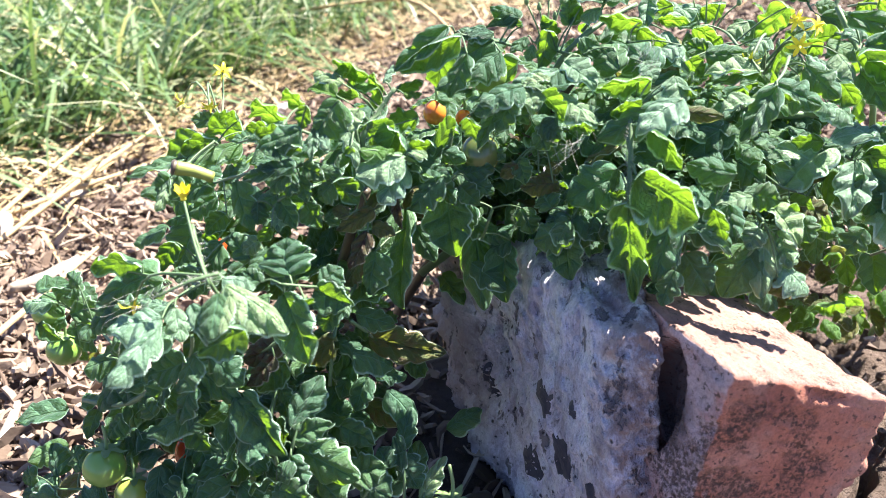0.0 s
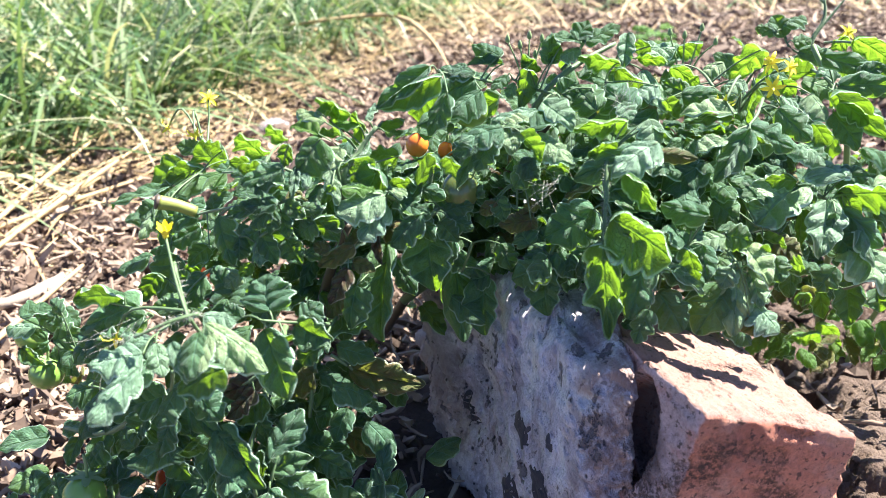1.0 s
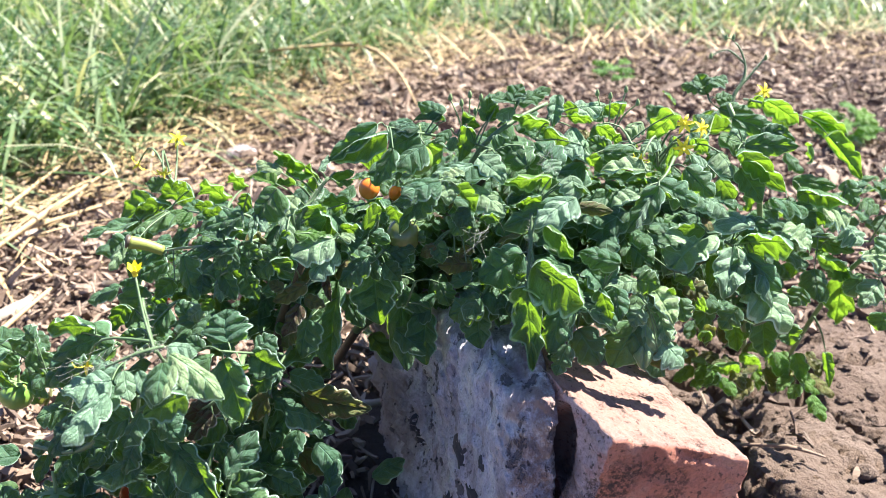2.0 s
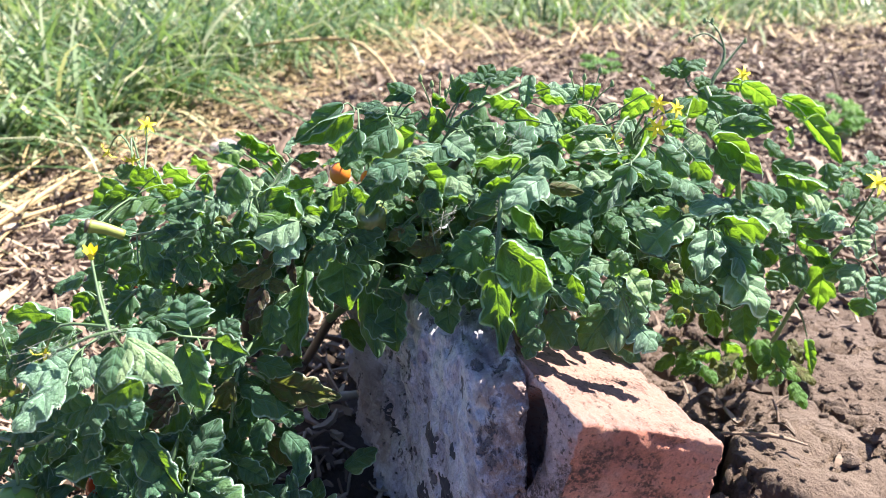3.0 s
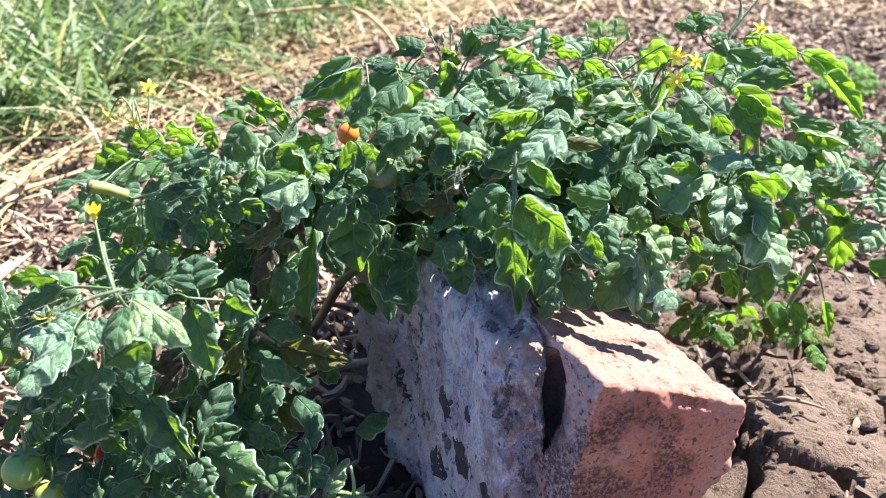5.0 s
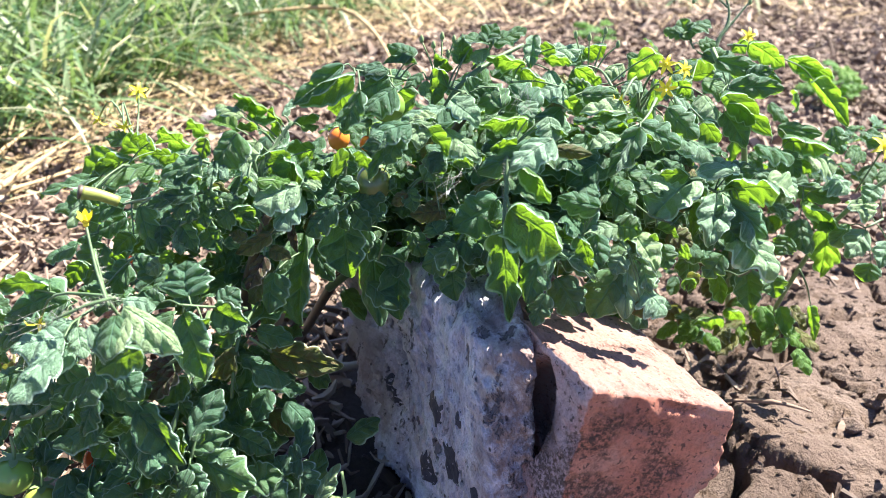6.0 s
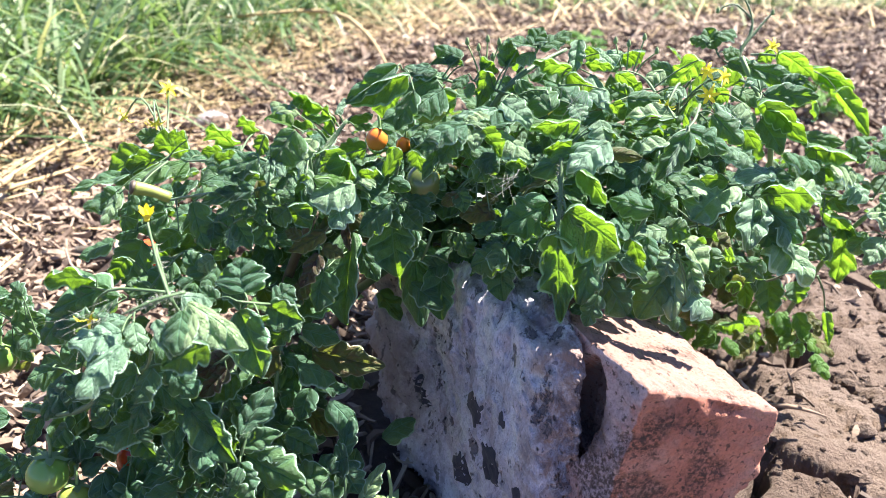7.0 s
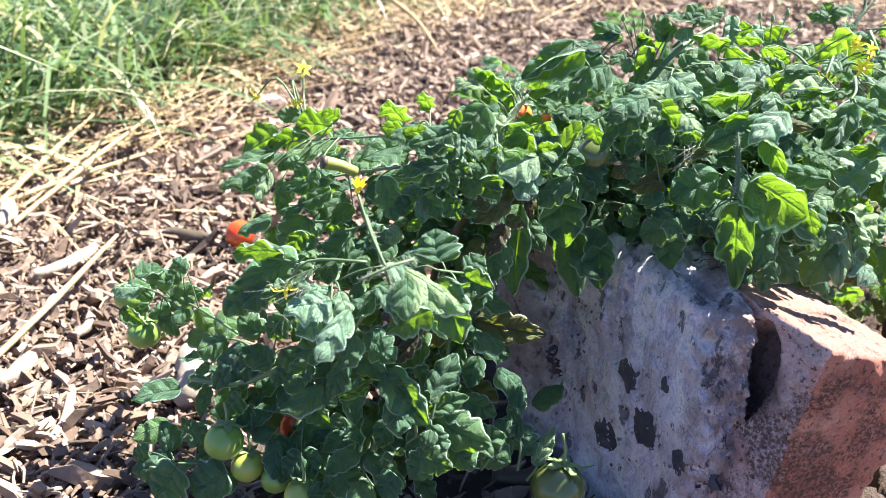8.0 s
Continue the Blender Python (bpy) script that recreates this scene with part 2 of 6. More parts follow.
def soil_material():
    n = Nodes("dry_soil")
    col = n.ramp(n.noise(5.740, 5.740, 0.492), [(0.3, (0.075, 0.050, 0.038)), (0.5, (0.150, 0.104, 0.080)), (0.7, (0.205, 0.150, 0.118))])
    plant_shade = n.add("ShaderNodeVectorMath")
    plant_shade.operation = "DISTANCE"
    n.link(n.coords(), plant_shade.inputs[0])
    plant_shade.inputs[1].default_value = (0.07, 0.70, 0.0)
    reach = n.math("ADD", plant_shade.outputs["Value"], n.math("MULTIPLY", n.noise(12.0), 0.10))
    col = n.mix(n.ramp(reach, [(0.20, (0.9, 0.9, 0.9)), (0.27, (0, 0, 0))]), col, (0.020, 0.015, 0.012))      # shade under the plant, put into the soil colour
    wide = n.add("ShaderNodeVectorMath")
    wide.operation = "DISTANCE"
    n.link(n.coords(), wide.inputs[0])
    wide.inputs[1].default_value = (0.2, 1.0, 0.0)
    lawn = n.ramp(n.math("MULTIPLY", n.math("ADD", wide.outputs["Value"], n.math("MULTIPLY", n.noise(1.5), 1.2)), 0.1), [(0.20, (0, 0, 0)), (0.26, (1, 1, 1))])
    col = n.mix(lawn, col, n.mix(n.noise(4.0, 6.0, 0.7), (0.035, 0.055, 0.018), (0.12, 0.12, 0.05)))      # thin lawn further off
    grit = n.noise(150.0, 5.0, 0.7)
    col = n.mix(n.math("MULTIPLY", grit, 0.5), col, (0.15, 0.10, 0.075))
    n.bump(n.math("ADD", grit, n.noise(45.0, 7.0, 0.7)), 1.0, 0.012)
    return n.done(col, 0.95)


CONCRETE, BRICK, SOIL = concrete_material(), brick_material(), soil_material()
PEBBLE = stem_material("dark_aggregate", (0.018, 0.020, 0.034), (0.055, 0.056, 0.078))
CHIP = chip_material("bark_chip", [(0.0, (0.038, 0.025, 0.020)), (0.2, (0.105, 0.069, 0.050)), (0.45, (0.210, 0.145, 0.106)), (0.75, (0.295, 0.217, 0.164)), (1.0, (0.40, 0.325, 0.258))])
PALE_WOOD = chip_material("pale_wood", [(0.0, (0.276, 0.228, 0.186)), (1.0, (0.372, 0.324, 0.270))])
STRAW = chip_material("dry_straw", [(0.0, (0.29, 0.195, 0.090)), (0.5, (0.43, 0.315, 0.162)), (1.0, (0.55, 0.435, 0.265))])


def grass_material():
    n = Nodes("grass_blade")
    island = n.add("ShaderNodeNewGeometry").outputs["Random Per Island"]
    col = n.ramp(island, [(0.0, (0.025, 0.066, 0.024)), (0.4, (0.070, 0.135, 0.050)), (0.70, (0.180, 0.250, 0.130)), (0.88, (0.34, 0.36, 0.24)), (1.0, (0.46, 0.38, 0.22))])
    n.done(col, 0.4, Specular_IOR_Level=0.36)
    glow = n.add("ShaderNodeBsdfTranslucent")
    n.link(n.mix(0.5, col, (0.30, 0.45, 0.10)), glow.inputs[0])
    both = n.add("ShaderNodeMixShader")
    both.inputs[0].default_value = 0.35
    n.link(n.bsdf.outputs[0], both.inputs[1])
    n.link(glow.outputs[0], both.inputs[2])
    n.link(both.outputs[0], n.out.inputs[0])
    return n.mat


GRASS = grass_material()

# ---- mesh helpers ----
rng = np.random.default_rng(7)


def wob(x, y, z=0.0):
    return noise.noise(Vector((x, y, z)))


def mesh_of(name, verts, faces, material, smooth=True):
    me = bpy.data.meshes.new(name)
    me.from_pydata([tuple(v) for v in verts], [], [tuple(f) for f in faces])
    me.materials.append(material)
    if smooth:
        me.polygons.foreach_set("use_smooth", [True] * len(me.polygons))
    me.update()
    return me


def part(name, me, parent=None, label=""):
    ob = new(name, me)
    ob.parent = parent
    return tagged(ob, label) if label else ob


def thing(name, at, label, category, group=""):
    ob = new(name)
    ob.location = at
    ob.empty_display_size = 0.02
    return tagged(ob, label, category, group)


def under(ob, holder):
    """Hang ob on holder and keep it where it is."""
    ob.parent = holder
    ob.matrix_parent_inverse = Matrix.Translation(-Vector(holder.location))
    return ob


def tube(points, radii, sides=7, bumpy=0.0):
    """Verts and faces of a bent, tapering stem through the points."""
    pts = [Vector(p) for p in points]
    fine = []
    for i in range(len(pts) - 1):
        p0, p1, p2, p3 = pts[max(i - 1, 0)], pts[i], pts[i + 1], pts[min(i + 2, len(pts) - 1)]
        for k in range(4):
            t = k / 4
            fine.append(0.5 * ((2 * p1) + (p2 - p0) * t + (2 * p0 - 5 * p1 + 4 * p2 - p3) * t * t + (3 * p1 - p0 - 3 * p2 + p3) * t ** 3))
    fine.append(pts[-1])
    verts, faces, m = [], [], len(fine)
    for i, p in enumerate(fine):
        d = (fine[min(i + 1, m - 1)] - fine[max(i - 1, 0)]).normalized()
        a = d.orthogonal().normalized()
        b = d.cross(a)
        s = i / (m - 1) * (len(radii) - 1)
        j = min(int(s), len(radii) - 2) if len(radii) > 1 else 0
        r = radii[j] + (radii[min(j + 1, len(radii) - 1)] - radii[j]) * (s - j)
        for k in range(sides):
            w = 2 * math.pi * k / sides
            q = r * (1 + bumpy * wob(p.x * 60 + k, p.y * 60, p.z * 60))
            verts.append(p + a * q * math.cos(w) + b * q * math.sin(w))
    for i in range(m - 1):
        for k in range(sides):
            k2 = (k + 1) % sides
            faces.append((i * sides + k, i * sides + k2, (i + 1) * sides + k2, (i + 1) * sides + k))
    faces.append(tuple(range(sides))[::-1])
    faces.append(tuple((m - 1) * sides + k for k in range(sides)))
    return verts, faces


# ---- ground ----
def soil_cell(x, y):
    """How near the point lies to a crack of the dried crust: 0 on it."""
    wx, wy = x + 0.045 * wob(x * 7, y * 7, 3) + 0.012 * wob(x * 31, y * 31, 3), y + 0.045 * wob(x * 7, y * 7, 9) + 0.012 * wob(x * 31, y * 31, 9)
    d = noise.voronoi(Vector((wx * 6.2, wy * 7.4, 0.0)))[0]
    return (d[1] - d[0]) / 6.8


def small_crack(x, y):
    wx, wy = x + 0.03 * wob(x * 11, y * 11, 5), y + 0.03 * wob(x * 11, y * 11, 6)
    d = noise.voronoi(Vector((wx * 15, wy * 17, 4.0)))[0]
    return (d[1] - d[0]) / 16.0


def crust(x, y):
    """1 on the bare cracked soil beside the brick, 0 elsewhere."""
    a = min(max((x - 0.32 + 0.06 * wob(x * 5, y * 5)) / 0.08, 0), 1)
    b = min(max((1.18 - y + 0.12 * wob(x * 4, y * 4, 5)) / 0.15, 0), 1)
    c = min(max((1.25 - x) / 0.2, 0), 1) * min(max((y - 0.30) / 0.2, 0), 1)
    return a * b * c


def ground_z(x, y):
    z = 0.012 * wob(x * 3, y * 3) + 0.006 * wob(x * 11, y * 11, 2)
    c = crust(x, y)
    if c > 0:
        e = soil_cell(x, y)
        k = small_crack(x, y)
        z += c * (0.010 * min(e / 0.014, 1.0) ** 0.5 - 0.07 * max(0, 1 - e / 0.0075) ** 0.6 - 0.016 * max(0, 1 - k / 0.0022) * max(0, 0.3 + wob(x * 6, y * 6, 21)) * 2 + 0.020 * wob(x * 7, y * 7, 4) + 0.0075 * wob(x * 30, y * 30, 8) + 0.0034 * wob(x * 80, y * 80, 5) - 0.06 * max(0, wob(x * 9, y * 9, 12) - 0.28))
    return z


def spread(lo, hi, step, far_lo, far_hi):
    mid = list(np.arange(lo, hi + step / 2, step))
    out, s = [], step
    x = lo
    while x > far_lo:
        s = min(s * 1.25, 0.02) if abs(x) < 2.5 else s * 1.3
        x -= s
        out.append(x)
    up, s, x = [], step, hi
    while x < far_hi:
        s = min(s * 1.25, 0.02) if abs(x) < 2.5 else s * 1.3
        x += s
        up.append(x)
    return out[::-1] + mid + up


def build_ground():
    xs = spread(0.30, 1.05, 0.0045, -60, 60)
    ys = spread(0.55, 1.30, 0.0045, -60, 60)
    verts = [(x, y, ground_z(x, y)) for y in ys for x in xs]
    w = len(xs)
    faces = [(j * w + i, j * w + i + 1, (j + 1) * w + i + 1, (j + 1) * w + i) for j in range(len(ys) - 1) for i in range(w - 1)]
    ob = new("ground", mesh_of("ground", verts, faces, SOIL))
    tagged(ob, "dry brown garden soil, cracked into plates beside the brick", "ground", kind="structure")
    return ob


build_ground()


# ---- concrete lump and brick ----
def rounded(poly, times, share):
    for _ in range(times):
        nxt = []
        for i, p in enumerate(poly):
            q = poly[(i + 1) % len(poly)]
            nxt += [(p[0] + (q[0] - p[0]) * share, p[1] + (q[1] - p[1]) * share), (q[0] + (p[0] - q[0]) * share, q[1] + (p[1] - q[1]) * share)]
        poly = nxt
    return poly


def along(poly, count):
    """count points at even steps round a closed outline."""
    seg = [math.dist(p, poly[(i + 1) % len(poly)]) for i, p in enumerate(poly)]
    total, out, i, acc = sum(seg), [], 0, 0.0
    for k in range(count):
        s = total * k / count
        while acc + seg[i] < s:
            acc += seg[i]
            i += 1
        f = (s - acc) / seg[i]
        p, q = poly[i], poly[(i + 1) % len(poly)]
        out.append((p[0] + (q[0] - p[0]) * f, p[1] + (q[1] - p[1]) * f))
    return out


def block(name, poly, top, profile, edge, rough, material, count, rows, cap):
    """A lump over a ground outline: profile(u, x, y) gives the inset at the height share u, edge the worn rim, rough the relief."""
    ring = along(poly, count)
    cx, cy = sum(p[0] for p in ring) / count, sum(p[1] for p in ring) / count
    verts, faces = [], []

    def put(x, y, z):
        v = Vector((x, y, z))
        n = Vector((x - cx, y - cy, (z - 0.12) * 0.6)).normalized()
        verts.append(v + n * rough(v))

    for j in range(rows + 1):
        u = j / rows
        for x, y in ring:
            zt = top(x, y)
            z = -0.02 + (zt + 0.02) * u
            s = profile(u, x, y)
            over = max(0.0, z - (zt - edge)) / edge
            d = math.hypot(x - cx, y - cy)
            s -= edge * (1 - math.sqrt(max(0.0, 1 - over * over))) / d
            put(cx + (x - cx) * s, cy + (y - cy) * s, z)
    for j in range(1, cap + 1):
        f = 1 - j / cap
        for x, y in ring:
            d = math.hypot(x - cx, y - cy)
            s = (profile(1, x, y) - edge / d) * f
            px, py = cx + (x - cx) * s, cy + (y - cy) * s
            put(px, py, top(px, py))
    for j in range(rows + cap):
        for i in range(count):
            i2 = (i + 1) % count
            faces.append((j * count + i, j * count + i2, (j + 1) * count + i2, (j + 1) * count + i))
    return mesh_of(name, verts, faces, material)


def fractal(v, scale, octaves=5, rough=0.55):
    s, a, f = 0.0, 1.0, scale
    for _ in range(octaves):
        s += a * noise.noise(v * f)
        a *= rough
        f *= 2.05
    return s


def build_concrete():
    poly = rounded([(0.222, 0.519), (0.190, 0.585), (0.098, 0.785), (0.17, 0.93), (0.29, 0.88), (0.285, 0.70), (0.240, 0.605), (0.248, 0.546), (0.2535, 0.518)], 2, 0.14)

    def top(x, y):
        far = (x - 0.24) * -0.486 + (y - 0.52) * 0.874
        return 0.252 - 0.15 * max(0.0, far - 0.08) - 0.16 * max(0.0, 0.06 - far) + 0.008 * wob(x * 30, y * 30, 3)

    def profile(u, x, y):
        front = min(max((0.66 - y) / 0.1, 0.0), 1.0)
        left = min(max((0.215 - x) / 0.06, 0.0), 1.0)
        front *= 1.0 - 0.6 * min(max((x - 0.232) / 0.012, 0.0), 1.0)
        return 1.0 - 0.16 * max(0.0, 0.45 - u) - 0.34 * left * max(0.0, 0.50 - u) - (0.05 + 0.17 * front) * max(0.0, u - 0.62)

    def rough(v):
        streak = Vector((v.x * 70, v.y * 70, v.z * 16))
        broken = min(max((v.x - 0.225) / 0.02, 0.0), 1.0) * min(max((0.245 - v.z) / 0.03, 0.15), 1.0)
        return 0.013 * fractal(v, 11.0, 4) + broken * 0.011 * fractal(v + Vector((7, 3, 1)), 26.0, 4, 0.62) + 0.0075 * fractal(v + Vector((3, 1, 2)), 48.0, 5, 0.66) - 0.008 * max(0.0, noise.noise(v * 42) - 0.3) - 0.007 * max(0.0, noise.noise(streak) - 0.42)

    lump = thing("concrete_lump", (0.22, 0.68, 0), "rough grey concrete lump with dark pebbles in it", "concrete")
    body = part("body", block("concrete_body", poly, top, profile, 0.020, rough, CONCRETE, 420, 150, 40))
    under(body, lump)
    skin = np.array([v.co for v in body.data.vertices])
    for x, y, z, a, b in ((0.188, 0.589, 0.160, 0.011, 0.012), (0.196, 0.566, 0.128, 0.013, 0.017), (0.217, 0.536, 0.125, 0.006, 0.011),
                          (0.146, 0.682, 0.107, 0.009, 0.015), (0.175, 0.603, 0.093, 0.014, 0.013), (0.236, 0.522, 0.118, 0.008, 0.010), (0.211, 0.556, 0.178, 0.004, 0.006)):
        # flush stones: a shallow dome that follows the broken face
        across = Vector((-0.486, 0.874, 0))
        out = Vector((-0.874, -0.486, 0))
        pv, pf, n = [], [], 20
        for j in range(6):
            for k in range(n):
                w = 2 * math.pi * k / n
                rad = (j / 5) * (1 + 0.4 * fractal(Vector((math.cos(w) + x * 90, math.sin(w), z * 70)), 1.3, 3))
                p = Vector((x, y, z)) + across * a * 1.2 * rad * math.cos(w) + Vector((0, 0, b * 1.2 * rad * math.sin(w)))
                flat = skin - np.array(p)
                flat = flat - np.outer(flat @ np.array(out), np.array(out))
                near = skin[np.argmin((flat ** 2).sum(1) + 4.0 * (((skin - np.array(p)) @ np.array(out)) < -0.03))]
                lift = (Vector(near) - p).dot(out)
                pv.append(p + out * (lift + 0.0012 * (1 - (j / 5) ** 2) - (0.003 if j == 5 else 0.0)))
        for j in range(5):
            for k in range(n):
                k2 = (k + 1) % n
                pf.append((j * n + k, j * n + k2, (j + 1) * n + k2, (j + 1) * n + k))
        under(part("pebble", mesh_of("pebble", pv, pf, PEBBLE), None, "dark grey pebble set in the concrete"), lump)


def build_brick():
    """A brick set on end, leaning on the concrete: its top slopes, the right edge is broken away below, a frog is sunk in the bonded side."""
    corner = Vector((0.2755, 0.4905, 0.2460))
    wide = Vector((0.090, 0.029, -0.035)).normalized()
    deep = Vector((-0.021, 0.046, 0.002)).normalized()
    down = Vector((-0.125, -0.042, -0.99)).normalized()
    sizes = (0.1125, 0.125, 0.255)
    step, r = 0.0019, 0.0030
    index, verts, faces = {}, [], []
    counts = [int(q / step) for q in sizes]

    def shaped(ijk):
        a, b, c = (q * k / n for q, k, n in zip(sizes, ijk, counts))
        p = Vector((a, b, c))
        inner = Vector([min(max(v, r), q - r) for v, q in zip(p, sizes)])
        out = p - inner
        out = out.normalized() if out.length > 0 else out
        near = sum(1 for v, q in zip(p, sizes) if min(v, q - v) < 0.009)
        v = Vector(inner) + out * r
        w = corner + wide * v.x + deep * v.y + down * v.z
        lump = 0.0012 * fractal(w, 26.0, 4) + 0.0009 * fractal(w + Vector((5, 2, 1)), 130.0, 4, 0.7)
        lump -= 0.0040 * max(0.0, noise.noise(w * 150) - 0.42)
        if near > 1:                                   # chipped arrises
            lump -= 0.0036 * max(0.0, fractal(w + Vector((2, 9, 4)), 60.0, 3) + 0.10)
        if p.x == 0:                                   # mortar crust and the frog
            lump += 0.0018 * fractal(w + Vector((1, 7, 3)), 70.0, 4, 0.65)
            q = ((v.y - 0.047 - 0.05 * (v.z - 0.045)) / 0.0205) ** 2 + ((v.z - 0.046) / 0.040) ** 2
            if q < 1:
                lump -= 0.019 * min(1.0, (1 - q) * 4.0)
        v += out * lump
        v.y += 0.06 * v.z * (1 - v.y / sizes[1])             # the front leans in below
        low = max(0.0, v.z - 0.045)
        v.x *= 1.0 - min(0.36, 3.0 * low + 0.02 * math.sin(v.z * 90)) - 0.05 * max(0.0, 1 - v.z / 0.02) ** 2
        return corner + wide * v.x + deep * v.y + down * v.z

    def at(ijk):
        if ijk not in index:
            index[ijk] = len(verts)
            verts.append(shaped(ijk))
        return index[ijk]

    for axis in range(3):
        u, w = [k for k in range(3) if k != axis]
        for side in (0, counts[axis]):
            for i in range(counts[u]):
                for j in range(counts[w]):
                    quad = []
                    for du, dw in ((0, 0), (1, 0), (1, 1), (0, 1)):
                        key = [0, 0, 0]
                        key[axis], key[u], key[w] = side, i + du, j + dw
                        quad.append(at(tuple(key)))
                    faces.append(quad if (side == 0) == (axis == 1) else quad[::-1])
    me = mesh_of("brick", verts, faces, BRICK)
    bm = bmesh.new()
    bm.from_mesh(me)
    bmesh.ops.recalc_face_normals(bm, faces=bm.faces)
    bm.to_mesh(me)
    bm.free()
    brick = part("brick", me)
    tagged(brick, "weathered red brick with a pale worn top and sooty front", "brick")


build_concrete()
build_brick()


# ---- mulch, straw, grass ----
def grass_edge(x):
    """The y at which the turf begins."""
    if x < -0.3:
        return 1.62 + (-0.6 - x) * -2.3 if x > -0.75 else 1.62 - 0.35 + (-0.75 - x) * -0.4
    return 2.35 + (x + 0.3) * 2.6 if x < 0.0 else 3.1 + 0.1 * x


def solid_bits(name, count, place, size, material, label, category, bend=0.15):
    """Many small irregular wooden bits in one mesh."""
    verts, faces = [], []
    made = 0
    while made < count:
        x, y, z, keep = place()
        if not keep:
            continue
        length, width, thick = size(y)
        yaw, pitch, roll = rng.uniform(0, 6.283), rng.normal(0, 0.42), rng.uniform(0, 6.283)
        m = Matrix.Translation((x, y, z)) @ Euler((roll * 0.3, pitch, yaw)).to_matrix().to_4x4()
        base = len(verts)
        curve = rng.normal(0, bend) * length
        for k in range(4):
            s = k / 3 - 0.5
            taper = 1 - 0.5 * abs(s * 2) ** 2 * rng.uniform(0.3, 1.3)
            for cy, cz in ((-1, -1), (1, -1), (1, 1), (-1, 1)):
                verts.append(m @ Vector((s * length, cy * width * 0.5 * taper * rng.uniform(0.5, 1.3) + curve * (s * s * 4 - 0.5), cz * thick * 0.5 * taper * rng.uniform(0.7, 1.2))))
        for k in range(3):
            for c in range(4):
                d = (c + 1) % 4
                faces.append((base + k * 4 + c, base + k * 4 + d, base + k * 4 + 4 + d, base + k * 4 + 4 + c))
        faces.append((base + 3, base + 2, base + 1, base))
        faces.append((base + 12, base + 13, base + 14, base + 15))
        made += 1
    ob = new(name, mesh_of(name, verts, faces, material, smooth=False))
    return tagged(ob, label, category, kind="stuff")


def on_lump(x, y):
    """Under the concrete or the brick."""
    return 0.47 < y < 0.97 and 0.115 + max(0.0, 0.785 - y) * 0.42 < x < 0.41


def mulch_place():
    if rng.random() < 0.22:
        x, y = rng.uniform(-1.7, 2.6), rng.uniform(-0.7, 3.2)
        return x, y, ground_z(x, y) + rng.uniform(0.0, 0.02), crust(x, y) < 0.3 and y < grass_edge(x) + 0.25 and not on_lump(x, y)
    y = 0.45 + rng.random() ** 1.3 * 2.9
    half = 0.35 + 0.62 * y
    x = rng.uniform(-half, half + 0.25)
    bare = max(crust(x, y), 0.8 if math.hypot(x - 0.07, y - 0.70) < 0.19 else 0.0) if y < 1.4 else 0
    keep = rng.random() > bare * 0.97 and y < grass_edge(x) + 0.25 and not on_lump(x, y)
    return x, y, ground_z(x, y) + rng.uniform(0.0, 0.022), keep


def chip_size(y):
    big = rng.random() < 0.06
    s = rng.uniform(0.8, 1.6) * (1.8 if big else 1.0) * (1.35 if y > 1.25 else 1.0)
    if rng.random() < 0.35:                      # a thin shred
        return 0.026 * s * rng.uniform(0.7, 1.6), 0.0026 * s, 0.0018 * s
    return 0.0135 * s * rng.uniform(0.7, 1.9), 0.0056 * s * rng.uniform(0.6, 1.3), 0.0038 * s


solid_bits("bark_mulch", 46000, mulch_place, chip_size, CHIP, "brown and tan bark mulch strewn over the soil", "mulch")


def blades(name, count, root, size, lean, material, label, category, segments=5):
    """Many bent blades in one mesh."""
    verts, faces = [], []
    made = 0
    while made < count:
        x, y, keep = root()
        if not keep:
            continue
        length, width = size()
        a = rng.uniform(0, 6.283)
        d = Vector((math.cos(a), math.sin(a), 0))
        side = Vector((-d.y, d.x, 0))
        tilt, sag = lean()
        p = Vector((x, y, ground_z(x, y) + 0.002))
        ang = tilt
        base = len(verts)
        for k in range(segments + 1):
            s = k / segments
            w = width * (1 - s ** 2.2) * 0.5 + 0.0002
            verts.append(p + side * w)
            verts.append(p - side * w)
            p = p + (d * math.sin(ang) + Vector((0, 0, 1)) * math.cos(ang)) * (length / segments)
            p.z = max(p.z, 0.006)
            ang += sag / segments
        for k in range(segments):
            b = base + 2 * k
            faces.append((b, b + 1, b + 3, b + 2))
        made += 1
    ob = new(name, mesh_of(name, verts, faces, material))
    return tagged(ob, label, category, kind="stuff")


def turf_root():
    y = rng.uniform(1.2, 4.6)
    x = rng.uniform(-0.62 * y - 0.6, 0.62 * y + 0.5)
    if rng.random() < 0.38:
        x, y = rng.uniform(-6.0, 6.0), rng.uniform(0.2, 9.0)
    edge = grass_edge(x) + 0.12 * wob(x * 4, y * 4, 7)
    thin = 1.0 if x < 0.1 else 0.28
    return x, y, y > edge and rng.random() < thin


blades("grass", 23000, turf_root, lambda: (rng.uniform(0.18, 0.60), rng.uniform(0.005, 0.014)),
       lambda: (rng.uniform(0.3, 1.5), rng.uniform(0.4, 2.6)), GRASS, "long pale green grass flopping over", "grass")


def straw_root():
    x = rng.uniform(-1.3, 2.2)
    y = grass_edge(x) + rng.normal(-0.12, 0.25)
    return x, y, y > 1.1 and (x < 0.25 or rng.random() < 0.15)


blades("dry_straw", 5200, straw_root, lambda: (rng.uniform(0.06, 0.30), rng.uniform(0.003, 0.008)),
       lambda: (rng.uniform(1.2, 1.6), rng.uniform(-0.1, 0.4)), STRAW, "dry straw lying along the turf edge", "straw")


